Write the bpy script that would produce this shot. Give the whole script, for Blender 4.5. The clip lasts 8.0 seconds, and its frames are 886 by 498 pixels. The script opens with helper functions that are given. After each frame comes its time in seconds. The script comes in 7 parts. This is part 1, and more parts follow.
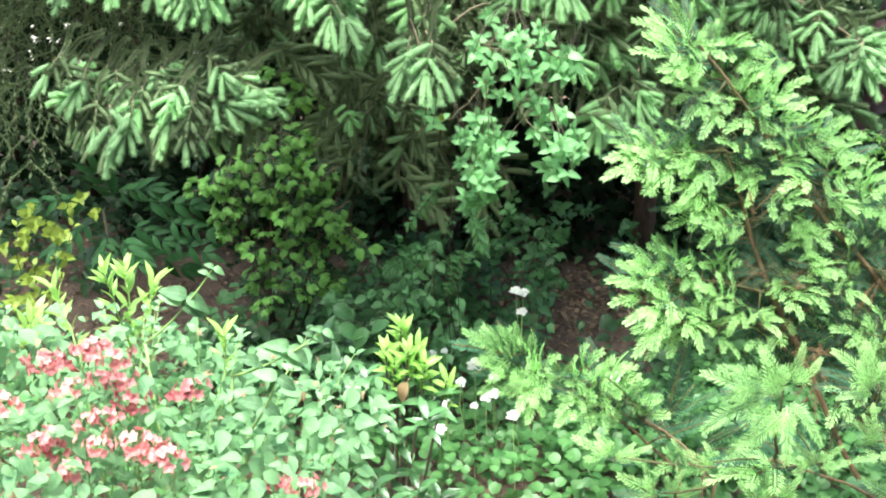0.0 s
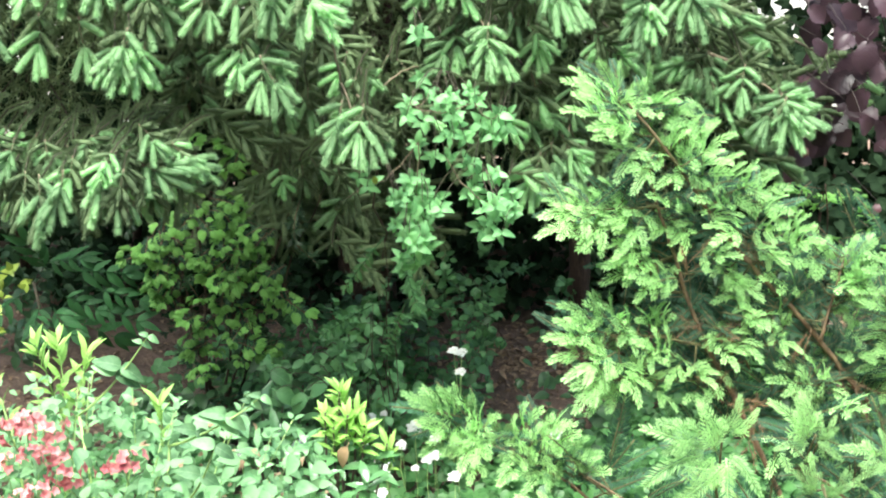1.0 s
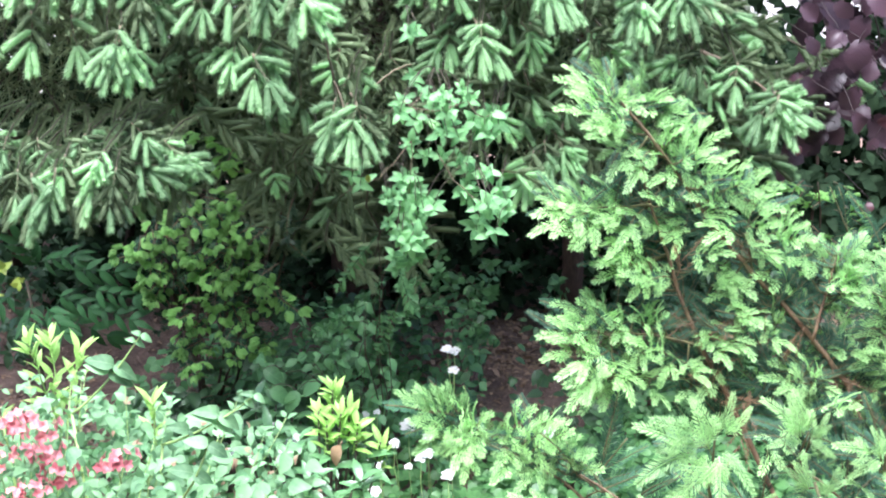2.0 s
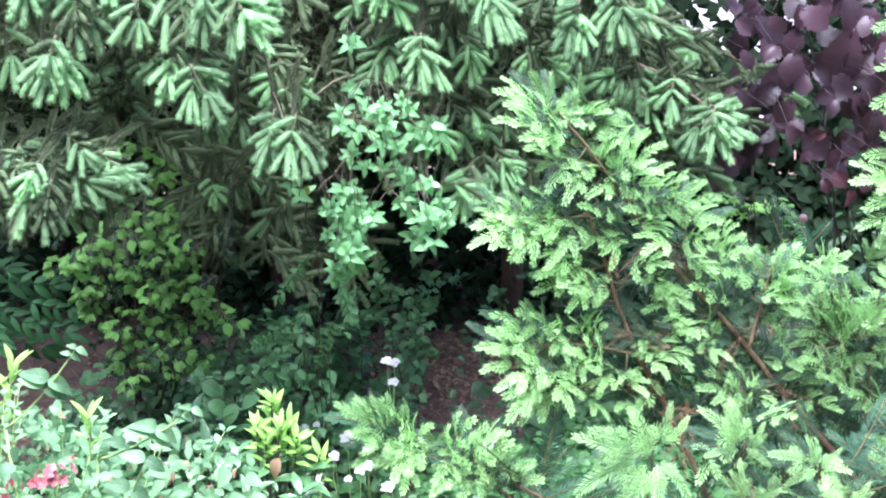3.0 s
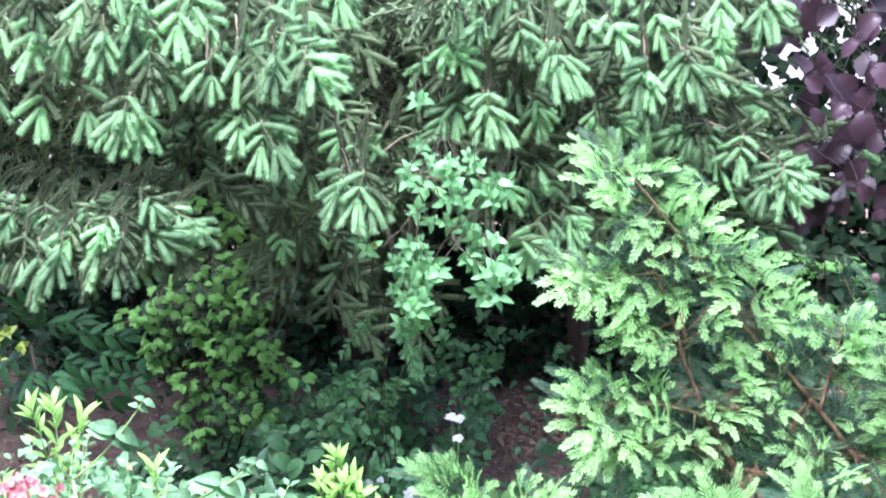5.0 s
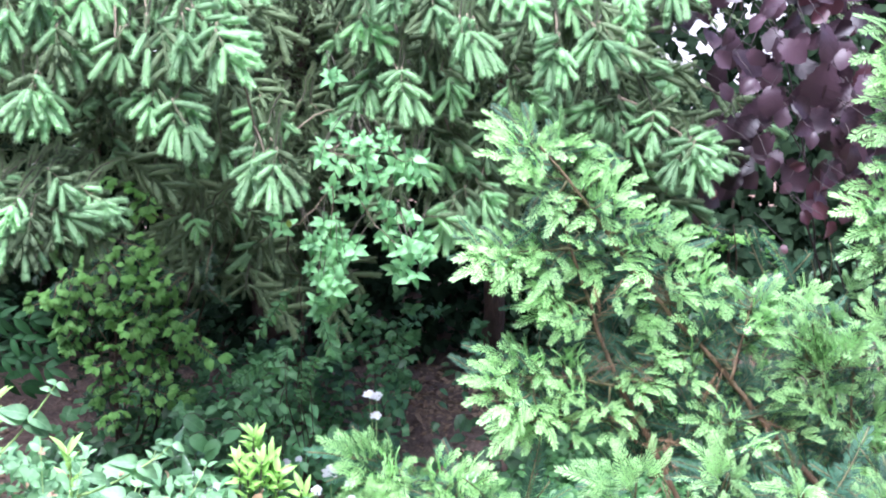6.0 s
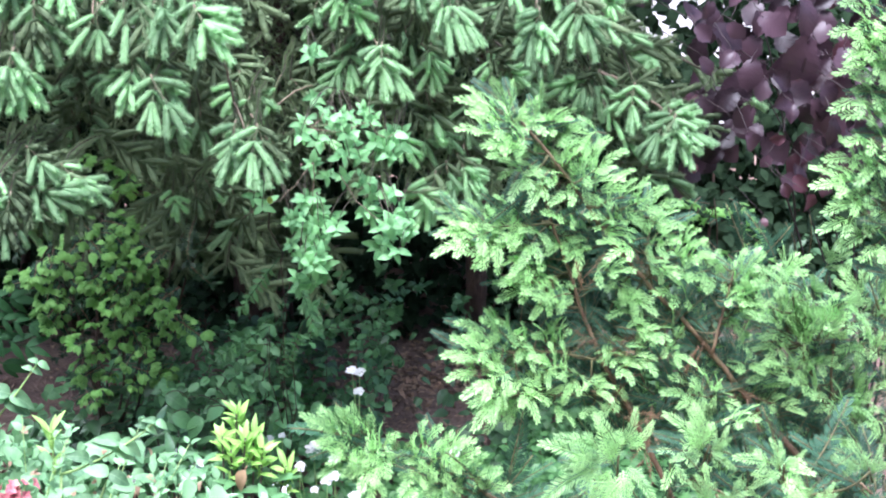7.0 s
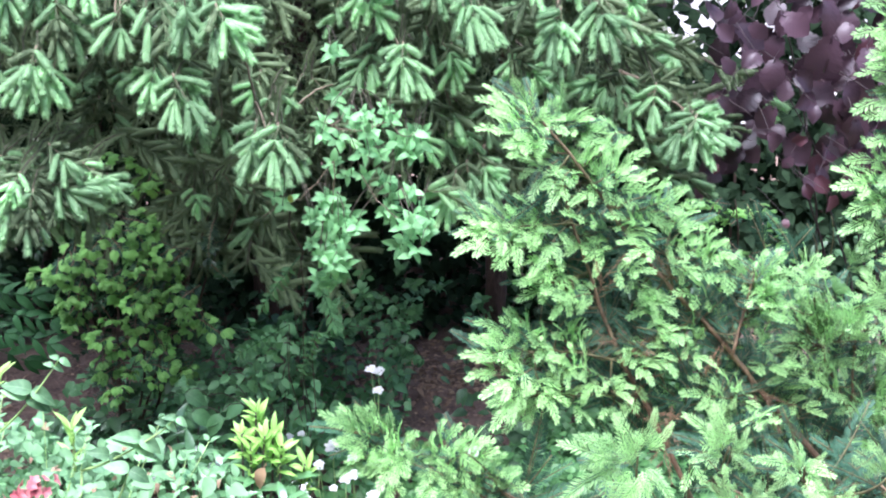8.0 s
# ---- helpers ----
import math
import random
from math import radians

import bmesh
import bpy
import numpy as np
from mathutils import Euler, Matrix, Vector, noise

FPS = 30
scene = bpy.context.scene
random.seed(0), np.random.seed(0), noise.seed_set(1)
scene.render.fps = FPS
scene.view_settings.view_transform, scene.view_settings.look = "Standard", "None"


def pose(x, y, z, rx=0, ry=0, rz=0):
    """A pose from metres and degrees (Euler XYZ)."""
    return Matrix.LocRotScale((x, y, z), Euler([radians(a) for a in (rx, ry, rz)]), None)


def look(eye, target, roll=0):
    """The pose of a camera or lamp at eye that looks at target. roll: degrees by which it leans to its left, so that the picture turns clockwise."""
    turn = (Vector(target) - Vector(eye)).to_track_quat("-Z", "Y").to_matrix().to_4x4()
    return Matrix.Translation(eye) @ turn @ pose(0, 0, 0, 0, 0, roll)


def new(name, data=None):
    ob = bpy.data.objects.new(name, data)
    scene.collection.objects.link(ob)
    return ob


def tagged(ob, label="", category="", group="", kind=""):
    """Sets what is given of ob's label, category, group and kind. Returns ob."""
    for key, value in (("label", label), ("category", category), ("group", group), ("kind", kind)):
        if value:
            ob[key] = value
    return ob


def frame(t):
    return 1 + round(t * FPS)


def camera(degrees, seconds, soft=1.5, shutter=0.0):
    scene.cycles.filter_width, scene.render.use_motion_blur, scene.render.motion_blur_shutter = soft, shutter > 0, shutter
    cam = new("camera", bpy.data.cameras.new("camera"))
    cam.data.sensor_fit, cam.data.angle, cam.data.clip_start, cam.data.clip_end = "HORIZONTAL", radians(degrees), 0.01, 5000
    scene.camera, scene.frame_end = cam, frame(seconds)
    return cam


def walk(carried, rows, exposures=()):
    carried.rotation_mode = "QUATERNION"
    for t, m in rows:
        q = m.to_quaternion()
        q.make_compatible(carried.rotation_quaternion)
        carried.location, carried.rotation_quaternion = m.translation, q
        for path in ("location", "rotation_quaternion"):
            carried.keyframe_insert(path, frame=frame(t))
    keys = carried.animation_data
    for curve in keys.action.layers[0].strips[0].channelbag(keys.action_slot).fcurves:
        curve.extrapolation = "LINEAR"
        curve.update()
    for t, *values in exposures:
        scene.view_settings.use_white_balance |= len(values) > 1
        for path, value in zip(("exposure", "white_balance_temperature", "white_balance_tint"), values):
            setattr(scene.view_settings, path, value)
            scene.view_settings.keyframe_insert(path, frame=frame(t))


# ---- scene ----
cam = camera(38.0, 8.0, soft=2.05)
PATH = [
    (0.0, pose(0, 0, 1.60, 72.277, 0, 2.966) @ pose(0, 0, 0, 0, 0, 0.278)),
    (0.5, pose(0, 0, 1.60, 74.180, 0, 1.595) @ pose(0, 0, 0, 0, 0, 0.095)),
    (1.0, pose(0, 0, 1.60, 75.000, 0, -0.000) @ pose(0, 0, 0, 0, 0, -0.393)),
    (1.2, pose(0, 0, 1.60, 75.181, 0, 0.247) @ pose(0, 0, 0, 0, 0, -0.296)),
    (2.3, pose(0, 0, 1.60, 74.726, 0, -1.213) @ pose(0, 0, 0, 0, 0, -0.407)),
    (2.5, pose(0, 0, 1.60, 74.631, 0, -2.299) @ pose(0, 0, 0, 0, 0, -0.110)),
    (3.0, pose(0, 0, 1.60, 75.436, 0, -3.095) @ pose(0, 0, 0, 0, 0, 0.266)),
    (3.5, pose(0, 0, 1.60, 77.366, 0, -2.590) @ pose(0, 0, 0, 0, 0, 0.084)),
    (4.0, pose(0, 0, 1.60, 78.149, 0, -0.884) @ pose(0, 0, 0, 0, 0, -0.004)),
    (4.2, pose(0, 0, 1.60, 78.513, 0, -0.692) @ pose(0, 0, 0, 0, 0, 0.241)),
    (5.3, pose(0, 0, 1.60, 77.511, 0, 0.024) @ pose(0, 0, 0, 0, 0, -0.006)),
    (5.5, pose(0, 0, 1.60, 77.250, 0, -0.408) @ pose(0, 0, 0, 0, 0, 0.124)),
    (6.0, pose(0, 0, 1.60, 76.906, 0, -3.915) @ pose(0, 0, 0, 0, 0, 0.191)),
    (6.5, pose(0, 0, 1.60, 76.434, 0, -4.828) @ pose(0, 0, 0, 0, 0, -0.086)),
    (7.0, pose(0, 0, 1.60, 75.814, 0, -4.758) @ pose(0, 0, 0, 0, 0, -0.024)),
    (7.5, pose(0, 0, 1.60, 75.658, 0, -4.543) @ pose(0, 0, 0, 0, 0, 0.006)),
    (8.0, pose(0, 0, 1.60, 75.787, 0, -3.842) @ pose(0, 0, 0, 0, 0, 0.045)),
]
walk(cam, PATH, ((0.0, 2.99, 6450, -2), (1.2, 2.98, 6450, 0), (2.3, 3.05, 5550, 20), (3.5, 3.04, 5480, 21), (5.5, 3.11, 5380, 22), (6.5, 3.03, 5530, 21), (8.0, 2.97, 5530, 21)))

# ---- daylight: bright overcast sky ----
world = bpy.data.worlds.new("overcast_sky")
scene.world = world
world.use_nodes = True
wn = world.node_tree
sky = wn.nodes.new("ShaderNodeTexSky")
sky.sky_type = "NISHITA"
sky.sun_disc = False
sky.sun_elevation, sky.sun_rotation = radians(68), radians(196)
sky.air_density, sky.dust_density, sky.ozone_density = 1.0, 4.0, 1.0
wn.links.new(sky.outputs["Color"], wn.nodes["Background"].inputs["Color"])
wn.nodes["Background"].inputs["Strength"].default_value = 0.06
sun = new("sun", bpy.data.lights.new("sun", "SUN"))
sun.data.energy, sun.data.angle, sun.data.color = 1.5, radians(40), (1.0, 0.98, 0.95)
sun.matrix_world = look((-1.0, -3.4, 9), (0, 0, 0))


# ---- materials ----
def leafy(name, dark, light, through_light=0.25, rough=0.5, scale=60.0, gloss=0.5, spread=0.25, veins=0.0, mottle=0.45):
    """A leaf: colour between two tones by fine noise, by plant part and by leaf; part of the light passes through."""
    m = bpy.data.materials.new(name)
    m.use_nodes = True
    n, l = m.node_tree.nodes, m.node_tree.links
    out, bsdf = n["Material Output"], n["Principled BSDF"]
    geo, info, co = n.new("ShaderNodeNewGeometry"), n.new("ShaderNodeObjectInfo"), n.new("ShaderNodeTexCoord")
    grain = n.new("ShaderNodeTexNoise")
    grain.inputs["Scale"].default_value, grain.inputs["Detail"].default_value = scale, 3.0
    l.new(co.outputs["Object"], grain.inputs["Vector"])
    a = n.new("ShaderNodeMath"); a.operation = "MULTIPLY_ADD"
    l.new(geo.outputs["Random Per Island"], a.inputs[0]); a.inputs[1].default_value = mottle
    l.new(grain.outputs["Fac"], a.inputs[2])
    b = n.new("ShaderNodeMath"); b.operation = "MULTIPLY_ADD"
    l.new(info.outputs["Random"], b.inputs[0]); b.inputs[1].default_value = 0.45
    l.new(a.outputs[0], b.inputs[2])
    ramp = n.new("ShaderNodeValToRGB")
    shift = (0.45 - mottle) / 2
    ramp.color_ramp.elements[0].position, ramp.color_ramp.elements[0].color = 0.45 - shift, (*dark, 1)
    ramp.color_ramp.elements[1].position, ramp.color_ramp.elements[1].color = 1.0 - shift, (*light, 1)
    height = grain.outputs["Fac"]
    tone = b.outputs[0]
    if veins:
        # side veins run forward from a paler midrib; veins: metres between them
        sep, ab, ln = n.new("ShaderNodeSeparateXYZ"), n.new("ShaderNodeMath"), n.new("ShaderNodeMath")
        ab.operation, ln.operation = "ABSOLUTE", "MULTIPLY_ADD"
        l.new(co.outputs["Object"], sep.inputs[0])
        l.new(sep.outputs["X"], ab.inputs[0])
        l.new(ab.outputs[0], ln.inputs[0]); ln.inputs[1].default_value = -0.8
        l.new(sep.outputs["Y"], ln.inputs[2])
        cmb, wave = n.new("ShaderNodeCombineXYZ"), n.new("ShaderNodeTexWave")
        l.new(ln.outputs[0], cmb.inputs[0])
        l.new(cmb.outputs[0], wave.inputs["Vector"])
        wave.inputs["Scale"].default_value = 0.314 / veins
        rib, sub, mid = n.new("ShaderNodeMath"), n.new("ShaderNodeMath"), n.new("ShaderNodeMath")
        rib.operation, sub.operation, mid.operation = "LESS_THAN", "MULTIPLY_ADD", "MULTIPLY_ADD"
        l.new(ab.outputs[0], rib.inputs[0]); rib.inputs[1].default_value = veins * 0.11
        l.new(wave.outputs["Fac"], sub.inputs[0]); sub.inputs[1].default_value = 0.06
        l.new(tone, sub.inputs[2])
        l.new(rib.outputs[0], mid.inputs[0]); mid.inputs[1].default_value = 0.2
        l.new(sub.outputs[0], mid.inputs[2])
        tone = mid.outputs[0]
        hb = n.new("ShaderNodeMath"); hb.operation = "MULTIPLY_ADD"
        l.new(wave.outputs["Fac"], hb.inputs[0]); hb.inputs[1].default_value = 0.3
        l.new(grain.outputs["Fac"], hb.inputs[2])
        height = hb.outputs[0]
    l.new(tone, ramp.inputs[0])
    hue = n.new("ShaderNodeHueSaturation")
    hv = n.new("ShaderNodeMapRange")
    l.new(info.outputs["Random"], hv.inputs["Value"])
    hv.inputs["To Min"].default_value, hv.inputs["To Max"].default_value = 1 - spread, 1 + spread
    l.new(hv.outputs[0], hue.inputs["Value"])
    l.new(ramp.outputs[0], hue.inputs["Color"])
    l.new(hue.outputs[0], bsdf.inputs["Base Color"])
    bsdf.inputs["Roughness"].default_value = rough
    bsdf.inputs["Specular IOR Level"].default_value = gloss
    bump = n.new("ShaderNodeBump")
    bump.inputs["Strength"].default_value, bump.inputs["Distance"].default_value = 0.25, 0.002
    l.new(height, bump.inputs["Height"])
    l.new(bump.outputs[0], bsdf.inputs["Normal"])
    tr, mix = n.new("ShaderNodeBsdfTranslucent"), n.new("ShaderNodeMixShader")
    l.new(hue.outputs[0], tr.inputs["Color"])
    mix.inputs[0].default_value = through_light
    l.new(bsdf.outputs[0], mix.inputs[1]); l.new(tr.outputs[0], mix.inputs[2])
    l.new(mix.outputs[0], out.inputs["Surface"])
    return m


def rough_stuff(name, dark, light, scale=12.0, rough=0.9, bump_size=0.01, stretch=(1, 1, 1)):
    m = bpy.data.materials.new(name)
    m.use_nodes = True
    n, l = m.node_tree.nodes, m.node_tree.links
    bsdf, co, mp = n["Principled BSDF"], n.new("ShaderNodeTexCoord"), n.new("ShaderNodeMapping")
    mp.inputs["Scale"].default_value = stretch
    l.new(co.outputs["Object"], mp.inputs["Vector"])
    big, small = n.new("ShaderNodeTexNoise"), n.new("ShaderNodeTexNoise")
    for t, s in ((big, scale), (small, scale * 9)):
        t.inputs["Scale"].default_value, t.inputs["Detail"].default_value = s, 6.0
        l.new(mp.outputs[0], t.inputs["Vector"])
    add = n.new("ShaderNodeMath"); add.operation = "MULTIPLY_ADD"
    l.new(small.outputs["Fac"], add.inputs[0]); add.inputs[1].default_value = 0.7
    l.new(big.outputs["Fac"], add.inputs[2])
    ramp = n.new("ShaderNodeValToRGB")
    ramp.color_ramp.elements[0].position, ramp.color_ramp.elements[0].color = 0.6, (*dark, 1)
    ramp.color_ramp.elements[1].position, ramp.color_ramp.elements[1].color = 1.0, (*light, 1)
    l.new(add.outputs[0], ramp.inputs[0])
    l.new(ramp.outputs[0], bsdf.inputs["Base Color"])
    bsdf.inputs["Roughness"].default_value = rough
    bump = n.new("ShaderNodeBump")
    bump.inputs["Strength"].default_value, bump.inputs["Distance"].default_value = 0.8, bump_size
    l.new(add.outputs[0], bump.inputs["Height"])
    l.new(bump.outputs[0], bsdf.inputs["Normal"])
    return m


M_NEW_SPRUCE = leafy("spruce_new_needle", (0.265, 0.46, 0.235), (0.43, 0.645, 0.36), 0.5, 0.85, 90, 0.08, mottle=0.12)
# old needles' own tone, darkened further to stand for inner shade
M_OLD_SHADED_SPRUCE = leafy("spruce_old_shaded_needle", (0.07, 0.109, 0.056), (0.176, 0.24, 0.126), 0.2, 0.85, 90, 0.1, mottle=0.2)
M_TWIG = rough_stuff("twig_bark", (0.03, 0.027, 0.018), (0.085, 0.072, 0.048), 60, 0.8, 0.001)
M_HAZEL_TWIG = rough_stuff("hazel_bark", (0.018, 0.013, 0.012), (0.05, 0.036, 0.034), 60, 0.8, 0.001)
M_BRANCH = rough_stuff("bare_branch_bark", (0.09, 0.065, 0.04), (0.24, 0.19, 0.13), 60, 0.85, 0.001)
M_BARK = rough_stuff("spruce_bark", (0.03, 0.02, 0.014), (0.09, 0.055, 0.04), 14, 0.95, 0.01, (1, 1, 0.3))
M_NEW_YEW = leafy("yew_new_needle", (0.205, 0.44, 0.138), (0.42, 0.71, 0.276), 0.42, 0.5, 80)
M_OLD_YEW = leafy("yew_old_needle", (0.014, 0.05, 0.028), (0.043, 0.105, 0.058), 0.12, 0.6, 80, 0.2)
M_YEW_BARK = rough_stuff("yew_bark", (0.075, 0.05, 0.03), (0.24, 0.165, 0.095), 40, 0.85, 0.002, (1, 1, 0.3))
M_YEW_TWIG = rough_stuff("yew_twig_bark", (0.05, 0.05, 0.022), (0.15, 0.14, 0.06), 60, 0.8, 0.001)
M_DEAD = leafy("dead_needle", (0.11, 0.062, 0.032), (0.26, 0.155, 0.08), 0.1, 0.8, 60)
M_HAZEL = leafy("purple_hazel_leaf", (0.02, 0.011, 0.0165), (0.068, 0.038, 0.05), 0.35, 0.4, 30, 0.5, 0.6, veins=0.014)
M_HAZEL_RED = leafy("young_hazel_leaf", (0.028, 0.011, 0.017), (0.075, 0.027, 0.035), 0.3, 0.42, 30, 0.5, 0.35, veins=0.012)
M_CLIMBER = leafy("climber_leaf", (0.1, 0.32, 0.115), (0.27, 0.55, 0.235), 0.4, 0.5, 50, 0.35, veins=0.007)
M_PRIVET = leafy("spear_leaf", (0.18, 0.39, 0.06), (0.37, 0.61, 0.16), 0.35, 0.45, 50, veins=0.008)
M_PALE = leafy("honeysuckle_leaf", (0.05, 0.155, 0.068), (0.22, 0.41, 0.195), 0.3, 0.55, 40, 0.35, 0.45, veins=0.008)
M_TINGED = leafy("tinged_leaf", (0.22, 0.13, 0.07), (0.5, 0.36, 0.24), 0.25, 0.6, 40, 0.35, 0.4)
# green leaf darkened in colour for growth that stands in shade
M_DARKLEAF = leafy("shaded_leaf", (0.014, 0.044, 0.016), (0.05, 0.115, 0.045), 0.2, 0.45, 40)
# far darker than a lit hedge leaf: deep shade is in the colour
M_HEDGE = leafy("shaded_hedge_leaf", (0.012, 0.03, 0.012), (0.029, 0.058, 0.025), 0.15, 0.75, 40, 0.12)
M_PINNATE = leafy("pinnate_leaf", (0.012, 0.052, 0.018), (0.036, 0.112, 0.038), 0.25, 0.6, 40, 0.22, veins=0.009)
M_BRAMBLE = leafy("bramble_leaf", (0.036, 0.128, 0.046), (0.12, 0.285, 0.108), 0.25, 0.5, 40, veins=0.007)
M_LIME = leafy("lime_clump_leaf", (0.1, 0.268, 0.05), (0.265, 0.525, 0.142), 0.4, 0.55, 60, 0.3)
M_GOLDTIP = leafy("gold_tip_leaf", (0.145, 0.355, 0.048), (0.335, 0.605, 0.135), 0.35, 0.45, 50, veins=0.008)
M_YELLOW = leafy("yellow_leaf", (0.17, 0.27, 0.035), (0.34, 0.45, 0.085), 0.35, 0.5, 50, veins=0.008)
M_GLOSSY = leafy("glossy_evergreen_leaf", (0.03, 0.10, 0.035), (0.09, 0.20, 0.08), 0.1, 0.25, 40, 0.7, veins=0.009)
M_COVER = leafy("ground_cover_leaf", (0.028, 0.105, 0.03), (0.115, 0.275, 0.085), 0.25, 0.45, 50)
M_WHITE = leafy("white_petal", (0.75, 0.76, 0.72), (0.92, 0.92, 0.90), 0.3, 0.6, 40, 0.3, 0.05)
M_PINK = leafy("pink_petal", (0.5, 0.1, 0.13), (0.8, 0.36, 0.36), 0.3, 0.6, 40, 0.3, 0.25)
M_STALK = leafy("green_stalk", (0.12, 0.24, 0.06), (0.28, 0.42, 0.14), 0.0, 0.5, 40)
M_DRY = leafy("dry_leaf", (0.2, 0.12, 0.07), (0.42, 0.29, 0.19), 0.15, 0.8, 40)
M_TAN = leafy("tan_leaf", (0.34, 0.22, 0.11), (0.56, 0.4, 0.23), 0.2, 0.7, 40)
M_SOIL = rough_stuff("soil", (0.085, 0.055, 0.042), (0.24, 0.16, 0.122), 9, 0.95, 0.03)
M_UNSEEN_WALL = rough_stuff("unseen_wall_plaster", (0.22, 0.19, 0.16), (0.34, 0.30, 0.26), 6, 0.9, 0.003)
M_WALL = rough_stuff("pale_plaster", (0.62, 0.60, 0.58), (0.80, 0.79, 0.77), 5, 0.9, 0.003)


# ---- mesh tools ----
class Geo:
    """Collects points and faces, with a material slot for each face."""

    def __init__(self, *mats):
        self.mats, self.v, self.f, self.k, self.n = mats, [], [], [], 0

    def add(self, verts, faces, slot=0):
        self.v.append(np.asarray(verts, float))
        self.f.extend(tuple(i + self.n for i in q) for q in faces)
        self.k.extend([slot] * len(faces))
        self.n += len(verts)

    def mesh(self, name):
        me = bpy.data.meshes.new(name)
        me.from_pydata(np.concatenate(self.v).tolist(), [], self.f)
        for m in self.mats:
            me.materials.append(m)
        me.polygons.foreach_set("material_index", self.k)
        me.polygons.foreach_set("use_smooth", [True] * len(self.f))
        me.update()
        return me


def unit(v):
    v = np.asarray(v, float)
    return v / (np.linalg.norm(v, axis=-1, keepdims=True) + 1e-12)


def side_of(d):
    up = np.array([0, 0, 1.0]) if abs(d[2]) < 0.9 else np.array([1.0, 0, 0])
    s = unit(np.cross(d, up))
    return s, np.cross(s, d)


def tube(g, pts, radii, sides=6, slot=0):
    pts = np.asarray(pts, float)
    n, verts, faces = len(pts), [], []
    for i, p in enumerate(pts):
        d = unit(pts[min(i + 1, n - 1)] - pts[max(i - 1, 0)])
        s, u = side_of(d)
        for j in range(sides):
            a = 2 * math.pi * j / sides
            verts.append(p + radii[i] * (math.cos(a) * s + math.sin(a) * u))
    for i in range(n - 1):
        for j in range(sides):
            k = (j + 1) % sides
            faces.append((i * sides + j, i * sides + k, (i + 1) * sides + k, (i + 1) * sides + j))
    faces.append(tuple(range(sides))[::-1])
    faces.append(tuple(range((n - 1) * sides, n * sides)))
    g.add(verts, faces, slot)


def bend(a, b, n=8, sag=0.0, wob=0.0, rng=random):
    """A line from a to b that sags (or rises) in its middle and wobbles."""
    a, b = np.asarray(a, float), np.asarray(b, float)
    L = np.linalg.norm(b - a)
    out = []
    for i in range(n):
        s = i / (n - 1)
        p = a + (b - a) * s
        p[2] -= sag * 4 * s * (1 - s)
        if 0 < i < n - 1:
            p += np.array([rng.uniform(-1, 1) for _ in range(3)]) * wob * L
        out.append(p)
    return np.array(out)


def needles(g, P, D, Wd, L, w, slot=0):
    """Many thin blades at once: points, directions, flat sides, lengths, widths."""
    P, D, Wd = (np.asarray(q, float) for q in (P, D, Wd))
    L = np.asarray(L, float).reshape(-1, 1)
    v = np.stack([P, P + D * L * 0.55 + Wd * w / 2, P + D * L, P + D * L * 0.55 - Wd * w / 2], 1).reshape(-1, 3)
    g.add(v, [(4 * i, 4 * i + 1, 4 * i + 2, 4 * i + 3) for i in range(len(P))], slot)


def brush(g, pts, count, length, width, spread, slot, core=0.0, core_slot=None, rng=np.random):
    """A twig set all round with needles, as on spruce; blunt at its tip."""
    pts = np.asarray(pts, float)
    n = len(pts) - 1
    s = (np.arange(count) + rng.uniform(0, 1, count)) / count
    i = np.minimum((s * n).astype(int), n - 1)
    fr = (s * n - i)[:, None]
    P = pts[i] * (1 - fr) + pts[i + 1] * fr
    d = unit(pts[i + 1] - pts[i])
    su = np.array([side_of(q) for q in d])
    a = np.arange(count) * 2.399 + rng.uniform(-0.3, 0.3, count)
    r = su[:, 0] * np.cos(a)[:, None] + su[:, 1] * np.sin(a)[:, None]
    sp = (spread * (1 - 0.5 * s ** 5) + rng.uniform(-0.12, 0.12, count))[:, None]
    D = unit(d * np.cos(sp) + r * np.sin(sp))
    Wd = unit(np.cross(D, d))
    L = length * (0.85 + 0.3 * rng.uniform(0, 1, count)) * (0.72 + 0.33 * s)
    needles(g, P, D, Wd, L, width, slot)
    if core:
        rad = [core * (0.8 if q == 0 else 1.0) for q in range(n)] + [core * 0.5]
        tube(g, pts, rad, 5, slot if core_slot is None else core_slot)


def comb(g, pts, pairs, length, width, slot, normal=(0, 0, 1), lean=0.95, lift=0.15, rng=np.random):
    """A twig with flat ranks of needles on both sides, as on yew."""
    pts = np.asarray(pts, float)
    n = len(pts) - 1
    P, D, Wd, L = [], [], [], []
    for k in range(pairs):
        s = (k + 0.5) / pairs
        i = min(int(s * n), n - 1)
        q = s * n - i
        p = pts[i] * (1 - q) + pts[i + 1] * q
        d = unit(pts[i + 1] - pts[i])
        sd = unit(np.cross(d, np.asarray(normal, float)))
        nn = np.cross(sd, d)
        prof = min(1.0, 0.55 + 2.2 * s) * (1 - 0.55 * max(0.0, (s - 0.6) / 0.4) ** 1.5)
        for sg in (1, -1):
            an = lean * (1 - 0.35 * s) + rng.uniform(-0.12, 0.12)
            D.append(unit(d * math.cos(an) + sg * sd * math.sin(an) + nn * (lift + rng.uniform(-0.12, 0.12))))
            P.append(p + d * sg * 0.0007)
            Wd.append(unit(np.cross(D[-1], nn)))
            L.append(length * prof * rng.uniform(0.85, 1.12))
    needles(g, P, D, Wd, L, width, slot)


